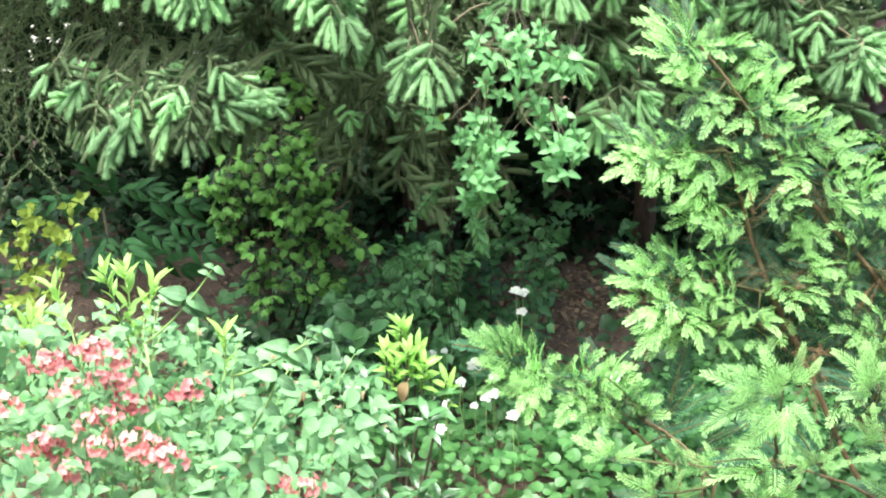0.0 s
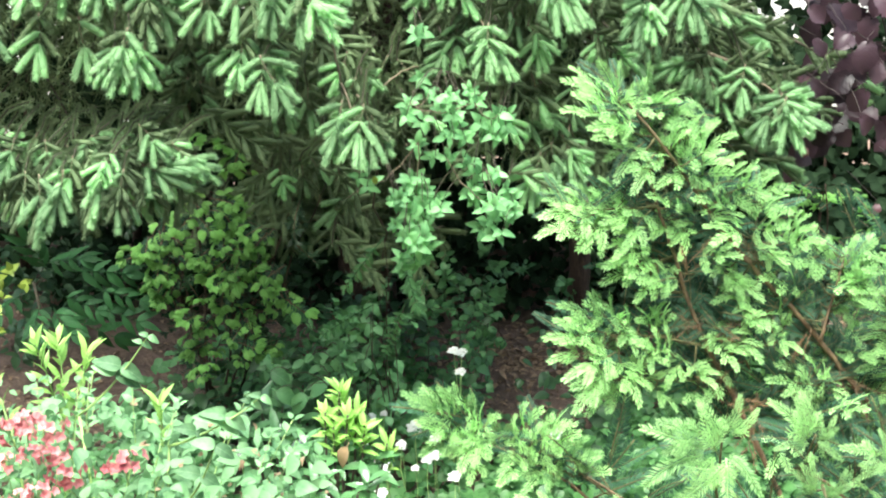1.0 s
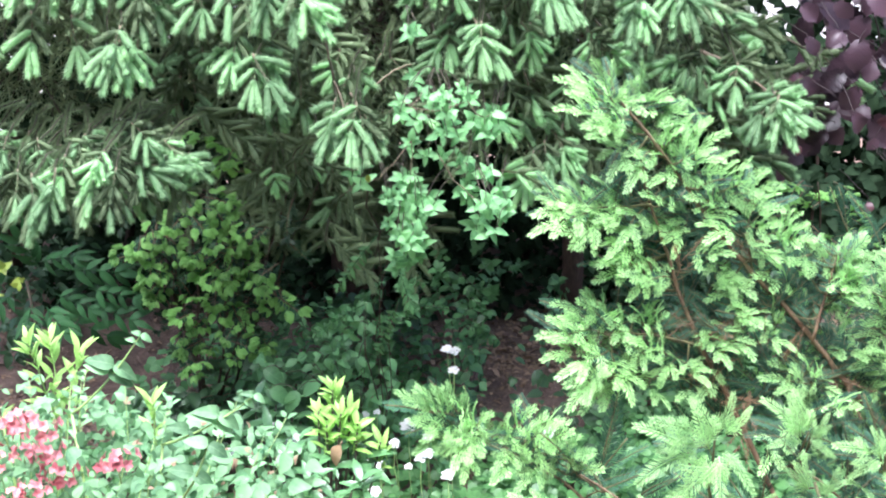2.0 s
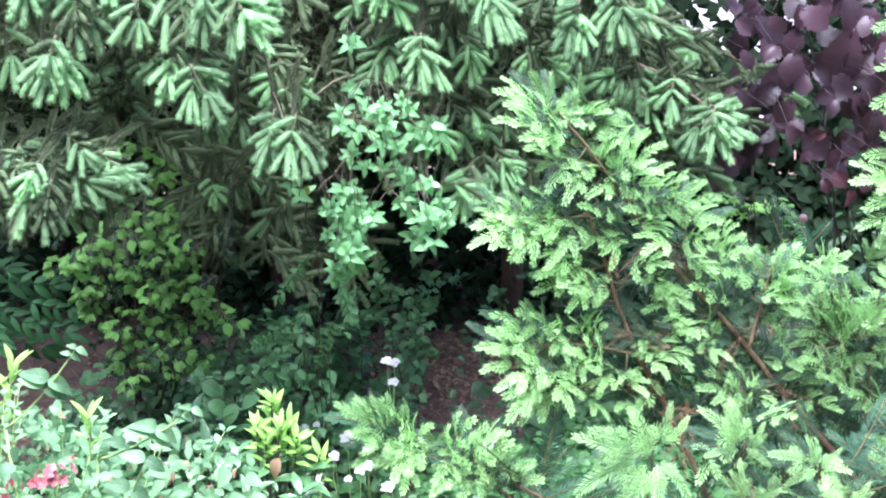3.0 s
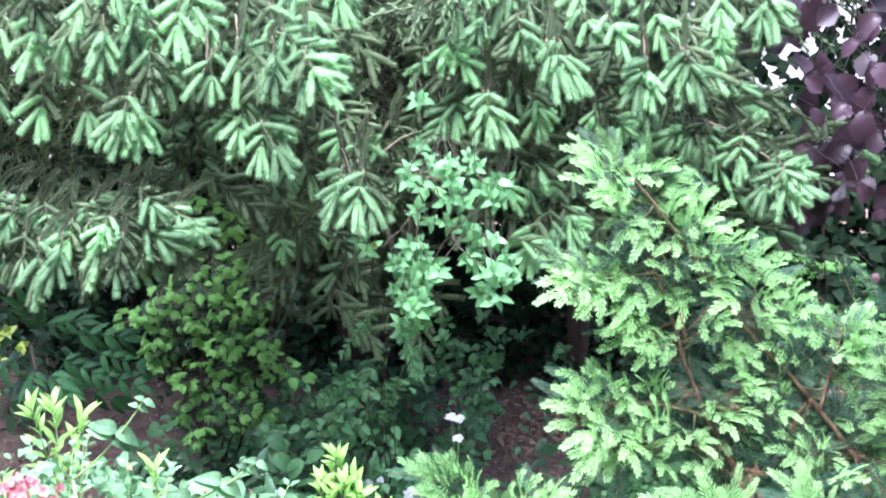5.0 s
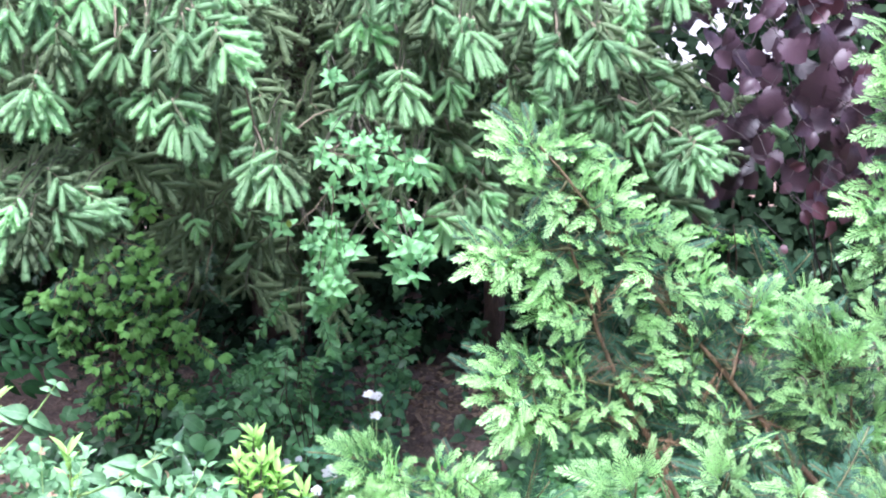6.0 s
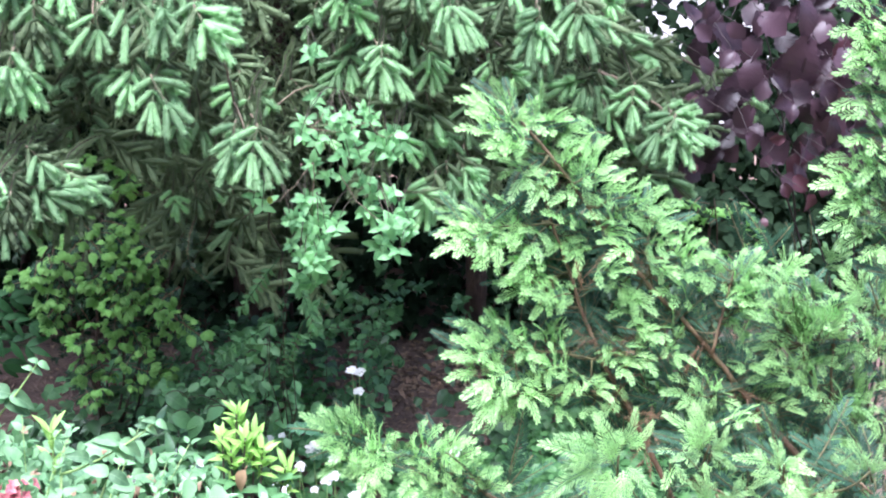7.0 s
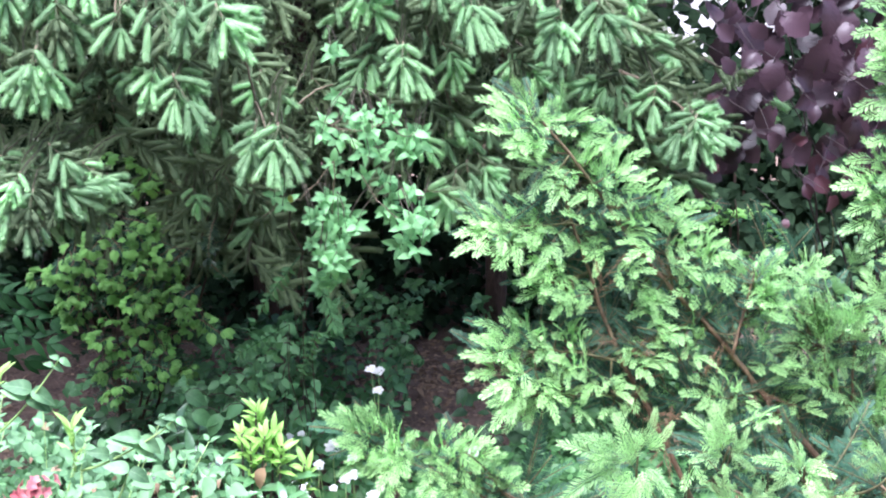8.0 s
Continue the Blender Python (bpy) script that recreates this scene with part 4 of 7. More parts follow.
def build_yew(name, label, stems, per, reach, size, seed, front=(), fronds=()):
    """Leaning stems; side branches in all directions carry the sprigs."""
    rng = random.Random(seed)
    foot = np.array(stems[0][0])
    bush = thing(name, (foot[0], foot[1], 0), label, "shrub", "yew shrubs")
    for a, b, rad in stems:
        line = bend(a, b, 10, -0.02, 0.012, rng)
        down = bend((foot[0] + rng.uniform(-0.05, 0.05), foot[1] + rng.uniform(-0.05, 0.05), -0.03), a, 5, 0, 0.01, rng)
        g = Geo(M_YEW_BARK)
        tube(g, np.concatenate([down[:-1], line]), np.linspace(rad * 0.65, 0.002, 14), 8)
        part("stem", g, bush)
        axis = unit(line[-1] - line[0])
        for k in range(per):
            s = 0.2 + 0.8 * (k + rng.random()) / per
            p = np.array([np.interp(s, np.linspace(0, 1, 10), line[:, c]) for c in range(3)])
            an = k * 2.4 + rng.uniform(-0.4, 0.4)
            out = unit(np.array([math.cos(an), 0.8 * math.sin(an), 0.15]) + axis * (0.3 + 0.7 * s))
            ln = reach * (1.15 - 0.75 * s) * rng.uniform(0.6, 1.2)
            end = p + out * ln
            g = Geo(M_YEW_TWIG)
            tw = bend(p, end, 5, 0.01, 0.02, rng)
            tube(g, tw, np.linspace(0.0024, 0.0012, 5), 5)
            part("branch", g, bush)
            for j in range(3):
                u = 0.25 + 0.375 * j
                q = tw[0] * (1 - u) + tw[-1] * u
                d = Vector(out) + Vector((rng.uniform(-0.9, 0.9), rng.uniform(-0.9, 0.4), rng.uniform(-0.3, 0.5)))
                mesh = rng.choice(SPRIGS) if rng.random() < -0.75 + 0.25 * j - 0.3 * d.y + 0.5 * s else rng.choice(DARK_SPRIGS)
                part("sprig", mesh, bush, placed(q, d, (rng.uniform(-0.4, 0.4), -0.5, 0.9), size * rng.uniform(0.75, 1.15)))
    # twig ends that stand out in front
    joints = np.concatenate([bend(a, b, 10, -0.02, 0.0, rng) for a, b, rad in stems])
    for a, b in front:
        a, b = Vector(a), Vector(b)
        near = joints[np.argmin(np.linalg.norm(joints - np.array(a), axis=1))]
        g = Geo(M_YEW_TWIG)
        tube(g, bend(near, np.array(a) + np.array([0, 0.02, -0.01]), 5, 0.012, 0.03, rng), np.linspace(0.002, 0.0011, 5), 5)
        part("branch", g, bush)
        k = min(1.05, max(0.75, (b - a).length / 0.08)) * (0.5 + 0.5 * size)
        a = b - (b - a).normalized() * 0.1 * k
        for turn in (0, 1) if rng.random() < 0.3 else (0,):
            part("sprig", rng.choice(SPRIGS if turn == 0 else DARK_SPRIGS), bush, placed(a - (b - a).normalized() * 0.015 * (1 + 2 * turn), (b - a) + turn * Vector((rng.uniform(-0.05, 0.05), 0.01, rng.uniform(-0.05, 0.03))), (rng.uniform(-0.3, 0.3), -0.75, 0.7), k * (1 - 0.15 * turn)))
    for c, tips in fronds:
        near = joints[np.argmin(np.linalg.norm(joints - np.array(c), axis=1))]
        g = Geo(M_YEW_TWIG)
        tube(g, bend(near, c, 6, 0.01, 0.02, rng), np.linspace(0.003, 0.0015, 6), 5)
        part("branch", g, bush)
        for tip in tips:
            d = Vector(tip) - Vector(c)
            s0 = rng.uniform(0.1, 0.35)
            part("shoot", rng.choice(FEATHERS), bush, placed(Vector(c) + d * s0 + Vector((0, rng.uniform(-0.02, 0.02), -0.01)), d + Vector((rng.uniform(-0.02, 0.02), 0, 0.02)), (rng.uniform(-0.4, 0.4), -0.85, 0.6), d.length * (1.1 - s0) / 0.1))
            if rng.random() < 0.5:
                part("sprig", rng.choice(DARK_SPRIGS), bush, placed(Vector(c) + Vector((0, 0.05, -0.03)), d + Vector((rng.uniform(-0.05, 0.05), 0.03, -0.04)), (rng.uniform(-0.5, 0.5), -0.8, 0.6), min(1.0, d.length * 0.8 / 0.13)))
    return bush


# twig ends of the smaller yews: where each begins and ends
YEW_NEAR = [
    ((0.567, 1.700, 0.908), (0.585, 1.660, 0.933)),
    ((0.481, 1.700, 0.840), (0.455, 1.660, 0.832)),
    ((0.656, 1.700, 0.819), (0.668, 1.660, 0.811)),
    ((0.610, 1.700, 0.766), (0.582, 1.660, 0.759)),
    ((0.369, 1.700, 0.753), (0.346, 1.660, 0.747)),
    ((0.254, 1.700, 0.738), (0.224, 1.660, 0.750)),
]
YEW_SMALL = [
    ((0.015, 2.240, 0.671), (-0.055, 2.180, 0.727)),
    ((0.020, 2.240, 0.682), (-0.035, 2.180, 0.741)),
    ((0.033, 2.240, 0.696), (0.006, 2.220, 0.741)),
    ((0.052, 2.240, 0.681), (0.044, 2.180, 0.736)),
    ((0.020, 2.240, 0.654), (-0.044, 2.180, 0.690)),
    ((0.032, 2.240, 0.642), (-0.002, 2.220, 0.604)),
    ((0.062, 2.240, 0.653), (0.079, 2.180, 0.702)),
    ((0.106, 2.240, 0.638), (0.089, 2.220, 0.676)),
    ((0.136, 2.240, 0.637), (0.165, 2.180, 0.703)),
    ((0.168, 2.240, 0.625), (0.207, 2.180, 0.683)),
    ((0.189, 2.240, 0.609), (0.232, 2.180, 0.660)),
    ((0.146, 2.240, 0.605), (0.120, 2.180, 0.594)),
    ((0.078, 2.240, 0.641), (0.058, 2.180, 0.617)),
    ((0.051, 2.240, 0.625), (0.026, 2.180, 0.604)),
    ((0.221, 2.240, 0.580), (0.267, 2.180, 0.628)),
    ((0.125, 2.240, 0.583), (0.101, 2.180, 0.565)),
]
YEW_SMALL_MORE = [
    ((0.189, 2.240, 0.569), (0.164, 2.180, 0.552)),
    ((0.254, 2.240, 0.556), (0.299, 2.180, 0.593)),
    ((-0.002, 2.240, 0.632), (-0.033, 2.180, 0.637)),
    ((0.061, 2.240, 0.596), (0.049, 2.180, 0.578)),
]
YEW_TALL = [
    ((0.851, 2.000, 1.434), (0.777, 1.950, 1.446)),
    ((0.862, 2.000, 1.417), (0.796, 1.950, 1.411)),
    ((0.869, 2.000, 1.390), (0.811, 1.950, 1.385)),
    ((0.878, 2.000, 1.335), (0.782, 1.950, 1.328)),
    ((0.881, 2.000, 1.298), (0.805, 1.950, 1.319)),
    ((0.884, 2.000, 1.261), (0.813, 1.950, 1.276)),
    ((0.891, 2.000, 1.233), (0.829, 1.950, 1.214)),
    ((0.871, 2.000, 1.187), (0.765, 1.950, 1.202)),
    ((0.877, 2.000, 1.168), (0.784, 1.950, 1.165)),
    ((0.883, 2.000, 1.149), (0.779, 1.950, 1.132)),
    ((0.895, 2.000, 1.120), (0.809, 1.950, 1.113)),
    ((0.902, 2.000, 1.091), (0.848, 1.950, 1.084)),
    ((0.905, 2.000, 1.452), (0.854, 1.950, 1.471)),
    ((0.912, 2.000, 1.371), (0.863, 1.950, 1.366)),
    ((0.926, 2.000, 1.214), (0.877, 1.950, 1.250)),
    ((0.899, 2.000, 1.416), (0.848, 1.950, 1.443)),
]
# twig ends in front: where each begins and ends
YEW_TIPS_A = [
    ((0.305, 2.305, 1.236), (0.218, 2.255, 1.260)),
    ((0.324, 2.375, 1.246), (0.234, 2.325, 1.296)),
    ((0.326, 2.312, 1.250), (0.298, 2.262, 1.323)),
    ((0.374, 2.387, 1.233), (0.386, 2.337, 1.303)),
    ((0.396, 2.356, 1.243), (0.420, 2.306, 1.276)),
    ((0.336, 2.304, 1.215), (0.273, 2.254, 1.229)),
    ((0.314, 2.292, 1.197), (0.270, 2.242, 1.201)),
    ((0.349, 2.386, 1.158), (0.305, 2.336, 1.157)),
    ((0.392, 2.388, 1.190), (0.446, 2.338, 1.240)),
    ((0.357, 2.330, 1.158), (0.314, 2.280, 1.126)),
    ((0.381, 2.315, 1.139), (0.343, 2.265, 1.108)),
    ((0.408, 2.352, 1.153), (0.430, 2.302, 1.204)),
    ((0.456, 2.379, 1.147), (0.487, 2.329, 1.209)),
    ((0.451, 2.296, 1.152), (0.501, 2.246, 1.208)),
]
YEW_TIPS_B = [
    ((0.450, 2.342, 1.122), (0.399, 2.292, 1.112)),
    ((0.478, 2.371, 1.094), (0.530, 2.321, 1.147)),
    ((0.505, 2.295, 1.110), (0.544, 2.245, 1.153)),
    ((0.540, 2.305, 1.096), (0.578, 2.255, 1.143)),
    ((0.574, 2.357, 1.074), (0.625, 2.307, 1.105)),
    ((0.599, 2.365, 1.049), (0.640, 2.315, 1.060)),
    ((0.522, 2.315, 1.062), (0.468, 2.265, 1.095)),
    ((0.429, 2.332, 1.070), (0.377, 2.282, 1.088)),
    ((0.373, 2.388, 1.047), (0.301, 2.338, 1.082)),
    ((0.307, 2.384, 1.049), (0.226, 2.334, 1.067)),
    ((0.285, 2.381, 1.039), (0.192, 2.331, 1.050)),
    ((0.268, 2.327, 1.041), (0.183, 2.277, 1.025)),
    ((0.312, 2.332, 1.028), (0.254, 2.282, 0.996)),
    ((0.352, 2.388, 1.014), (0.296, 2.338, 1.038)),
]
YEW_TIPS_C = [
    ((0.372, 2.310, 1.033), (0.334, 2.260, 1.001)),
    ((0.438, 2.376, 1.016), (0.397, 2.326, 1.007)),
    ((0.469, 2.366, 1.007), (0.439, 2.316, 0.976)),
    ((0.497, 2.350, 1.043), (0.540, 2.300, 1.054)),
    ((0.553, 2.303, 1.021), (0.500, 2.253, 1.013)),
    ((0.583, 2.295, 1.022), (0.612, 2.245, 1.045)),
    ((0.645, 2.363, 0.993), (0.685, 2.313, 1.019)),
    ((0.662, 2.345, 0.987), (0.694, 2.295, 1.008)),
    ((0.598, 2.305, 0.976), (0.629, 2.255, 0.967)),
    ((0.370, 2.354, 0.956), (0.307, 2.304, 0.959)),
    ((0.384, 2.368, 0.929), (0.308, 2.318, 0.920)),
    ((0.408, 2.375, 0.904), (0.370, 2.325, 0.883)),
    ((0.428, 2.368, 0.928), (0.410, 2.318, 0.891)),
    ((0.359, 2.358, 0.988), (0.318, 2.308, 0.980)),
]
YEW_TIPS_D = [
    ((0.489, 2.295, 0.969), (0.531, 2.245, 0.984)),
    ((0.537, 2.362, 0.928), (0.555, 2.312, 0.897)),
    ((0.558, 2.347, 0.864), (0.581, 2.297, 0.834)),
    ((0.557, 2.349, 0.909), (0.590, 2.299, 0.889)),
    ((0.280, 2.312, 0.813), (0.193, 2.262, 0.834)),
    ((0.289, 2.384, 0.765), (0.205, 2.334, 0.763)),
    ((0.309, 2.370, 0.815), (0.252, 2.320, 0.847)),
    ((0.318, 2.352, 0.821), (0.282, 2.302, 0.880)),
    ((0.345, 2.314, 0.833), (0.305, 2.264, 0.886)),
    ((0.342, 2.292, 0.829), (0.355, 2.242, 0.807)),
    ((0.405, 2.348, 0.821), (0.375, 2.298, 0.857)),
    ((0.413, 2.327, 0.827), (0.422, 2.277, 0.868)),
    ((0.300, 2.292, 0.774), (0.234, 2.242, 0.758)),
    ((0.302, 2.301, 0.736), (0.246, 2.251, 0.692)),
]
YEW_TIPS_E = [
    ((0.333, 2.363, 0.701), (0.283, 2.313, 0.660)),
    ((0.346, 2.377, 0.695), (0.325, 2.327, 0.659)),
    ((0.347, 2.311, 0.743), (0.371, 2.261, 0.695)),
    ((0.389, 2.310, 0.777), (0.415, 2.260, 0.780)),
    ((0.465, 2.355, 0.736), (0.431, 2.305, 0.729)),
    ((0.481, 2.323, 0.735), (0.506, 2.273, 0.728)),
    ((0.410, 2.354, 0.690), (0.437, 2.304, 0.672)),
    ((0.500, 2.354, 0.682), (0.465, 2.304, 0.687)),
    ((0.531, 2.346, 0.714), (0.499, 2.296, 0.676)),
    ((0.528, 2.352, 0.805), (0.576, 2.302, 0.784)),
    ((0.552, 2.308, 0.808), (0.594, 2.258, 0.777)),
    ((0.592, 2.343, 0.841), (0.625, 2.293, 0.843)),
    ((0.635, 2.329, 0.799), (0.657, 2.279, 0.791)),
    ((0.649, 2.345, 0.817), (0.633, 2.295, 0.881)),
]
YEW_TIPS_F = [
    ((0.666, 2.343, 0.897), (0.606, 2.293, 0.935)),
    ((0.532, 2.314, 0.784), (0.554, 2.264, 0.769)),
    ((0.695, 2.290, 0.719), (0.617, 2.240, 0.749)),
    ((0.720, 2.377, 0.698), (0.657, 2.327, 0.744)),
    ((0.725, 2.318, 0.720), (0.696, 2.268, 0.776)),
    ((0.737, 2.319, 0.707), (0.759, 2.269, 0.677)),
    ((0.730, 2.365, 0.678), (0.692, 2.315, 0.654)),
    ((0.807, 2.389, 0.655), (0.848, 2.339, 0.697)),
    ((0.821, 2.360, 0.654), (0.843, 2.310, 0.632)),
    ((0.750, 2.371, 0.759), (0.768, 2.321, 0.764)),
    ((0.766, 2.382, 0.918), (0.725, 2.332, 0.980)),
    ((0.760, 2.329, 0.933), (0.775, 2.279, 0.993)),
    ((0.757, 2.315, 0.915), (0.791, 2.265, 0.942)),
    ((0.741, 2.295, 0.898), (0.782, 2.245, 0.888)),
]
YEW_TIPS_G = [
    ((0.742, 2.341, 0.930), (0.668, 2.291, 0.962)),
    ((0.767, 2.372, 0.852), (0.818, 2.322, 0.889)),
    ((0.874, 2.308, 0.926), (0.788, 2.258, 0.953)),
    ((0.902, 2.350, 0.913), (0.848, 2.300, 0.953)),
    ((0.918, 2.331, 0.907), (0.909, 2.281, 0.946)),
    ((0.911, 2.386, 0.809), (0.834, 2.336, 0.827)),
    ((0.902, 2.328, 0.805), (0.858, 2.278, 0.859)),
    ((0.933, 2.296, 0.826), (0.955, 2.246, 0.889)),
    ((0.969, 2.359, 0.817), (0.934, 2.309, 0.881)),
    ((0.960, 2.386, 0.773), (0.885, 2.336, 0.766)),
    ((1.002, 2.377, 0.775), (1.015, 2.327, 0.817)),
    ((0.964, 2.304, 0.891), (0.976, 2.254, 0.930)),
    ((0.884, 2.328, 0.747), (0.828, 2.278, 0.789)),
    ((1.034, 2.383, 0.700), (1.029, 2.333, 0.766)),
]
YEW_TIPS_H = [
    ((1.009, 2.314, 0.608), (0.960, 2.264, 0.612)),
    ((1.011, 2.301, 0.589), (0.969, 2.251, 0.562)),
    ((1.066, 2.378, 0.844), (1.062, 2.328, 0.905)),
    ((1.063, 2.332, 0.789), (1.082, 2.282, 0.839)),
    ((1.086, 2.343, 0.714), (1.106, 2.293, 0.755)),
    ((1.067, 2.312, 0.655), (1.024, 2.262, 0.641)),
    ((1.030, 2.339, 0.948), (1.037, 2.289, 0.995)),
    ((1.034, 2.293, 0.802), (0.986, 2.243, 0.865)),
    ((1.034, 2.350, 0.689), (1.055, 2.300, 0.730)),
    ((0.990, 2.324, 0.676), (0.922, 2.274, 0.720)),
    ((0.934, 2.333, 0.709), (0.879, 2.283, 0.752)),
    ((1.039, 2.321, 0.628), (0.981, 2.271, 0.673)),
    ((0.909, 2.329, 0.862), (0.876, 2.279, 0.912)),
    ((0.873, 2.370, 0.792), (0.834, 2.320, 0.774)),
]
YEW_TIPS_I = [
    ((0.944, 2.370, 0.755), (0.970, 2.320, 0.760)),
    ((1.111, 2.351, 0.851), (1.130, 2.301, 0.889)),
    ((1.102, 2.323, 0.577), (1.121, 2.273, 0.622)),
    ((0.397, 2.356, 0.706), (0.386, 2.306, 0.781)),
    ((0.482, 2.359, 1.216), (0.421, 2.309, 1.220)),
    ((0.646, 2.320, 0.977), (0.616, 2.270, 1.051)),
    ((0.289, 2.312, 0.984), (0.241, 2.262, 1.029)),
    ((0.423, 2.314, 0.917), (0.350, 2.264, 0.942)),
    ((1.037, 2.377, 0.617), (1.012, 2.327, 0.705)),
    ((0.862, 2.347, 0.676), (0.895, 2.297, 0.678)),
    ((0.427, 2.297, 0.772), (0.368, 2.247, 0.827)),
    ((0.332, 2.372, 1.248), (0.375, 2.322, 1.230)),
    ((0.554, 2.310, 0.848), (0.603, 2.260, 0.841)),
    ((0.449, 2.358, 1.136), (0.430, 2.308, 1.201)),
]
YEW_TIPS_J = [
    ((0.783, 2.337, 0.760), (0.823, 2.287, 0.780)),
    ((0.783, 2.309, 0.899), (0.779, 2.259, 0.963)),
    ((0.877, 2.358, 0.830), (0.853, 2.308, 0.916)),
    ((0.306, 2.354, 0.726), (0.292, 2.304, 0.807)),
    ((0.597, 2.378, 0.883), (0.535, 2.328, 0.868)),
    ((0.261, 2.385, 1.021), (0.307, 2.335, 1.068)),
    ((0.993, 2.363, 0.867), (0.929, 2.313, 0.859)),
    ((1.072, 2.388, 0.776), (0.988, 2.338, 0.793)),
    ((0.381, 2.363, 0.972), (0.315, 2.313, 0.958)),
    ((0.446, 2.355, 1.180), (0.477, 2.305, 1.220)),
    ((0.470, 2.388, 1.007), (0.399, 2.338, 1.018)),
    ((1.008, 2.316, 0.856), (0.936, 2.266, 0.865)),
    ((0.917, 2.339, 0.816), (0.900, 2.289, 0.884)),
    ((0.701, 2.336, 0.950), (0.621, 2.286, 0.972)),
]
YEW_TIPS_K = [
    ((1.002, 2.335, 0.682), (1.031, 2.285, 0.671)),
]
# leaning stems, from the foot upwards
YEW_STEMS = [
    (0.006, ((0.613, 2.360, 0.575), (0.551, 2.360, 0.696), (0.509, 2.360, 0.768), (0.463, 2.360, 0.879), (0.440, 2.360, 0.953), (0.404, 2.360, 1.048), (0.387, 2.360, 1.119))),
    (0.0065, ((0.977, 2.340, 0.487), (0.857, 2.340, 0.623), (0.783, 2.340, 0.710), (0.716, 2.340, 0.794), (0.656, 2.340, 0.862), (0.598, 2.340, 0.919), (0.529, 2.340, 1.001), (0.445, 2.340, 1.117), (0.375, 2.340, 1.207), (0.330, 2.340, 1.256))),
    (0.005, ((1.003, 2.360, 0.440), (0.977, 2.360, 0.650), (0.974, 2.360, 0.828))),
    (0.0035, ((0.716, 2.320, 0.789), (0.736, 2.320, 0.880), (0.751, 2.320, 0.958))),
]
YEW_LIMBS = [
    (0.0024, ((0.505, 2.340, 0.775), (0.427, 2.340, 0.794), (0.350, 2.340, 0.802), (0.273, 2.340, 0.780))),
    (0.0024, ((0.400, 2.340, 1.053), (0.323, 2.340, 1.048), (0.238, 2.340, 1.044))),
    (0.0026, ((0.604, 2.360, 0.914), (0.588, 2.360, 1.006), (0.608, 2.360, 1.061))),
    (0.0026, ((0.776, 2.320, 0.718), (0.737, 2.320, 0.707), (0.687, 2.320, 0.708))),
    (0.0024, ((0.440, 2.360, 0.953), (0.394, 2.360, 0.931), (0.350, 2.360, 0.932))),
    (0.0022, ((0.546, 2.360, 0.697), (0.444, 2.360, 0.699), (0.343, 2.360, 0.702))),
    (0.004, ((1.131, 2.360, 0.436), (1.100, 2.360, 0.647), (1.070, 2.360, 0.849))),
    (0.0024, ((0.654, 2.330, 0.865), (0.589, 2.330, 0.834), (0.557, 2.330, 0.800))),
    (0.004, ((0.977, 2.360, 0.650), (0.917, 2.360, 0.759), (0.885, 2.360, 0.888))),
]
# where brown needles cling
YEW_WITHERED = [
    (0.503, 2.330, 0.779),
    (0.526, 2.330, 0.743),
    (0.496, 2.330, 0.825),
    (0.454, 2.330, 0.916),
    (0.562, 2.330, 0.684),
    (0.581, 2.330, 0.636),
    (0.607, 2.330, 0.683),
    (0.599, 2.330, 0.612),
    (0.701, 2.330, 0.815),
    (0.762, 2.330, 0.726),
    (0.606, 2.330, 0.936),
    (0.540, 2.330, 0.661),
    (0.922, 2.330, 0.555),
]


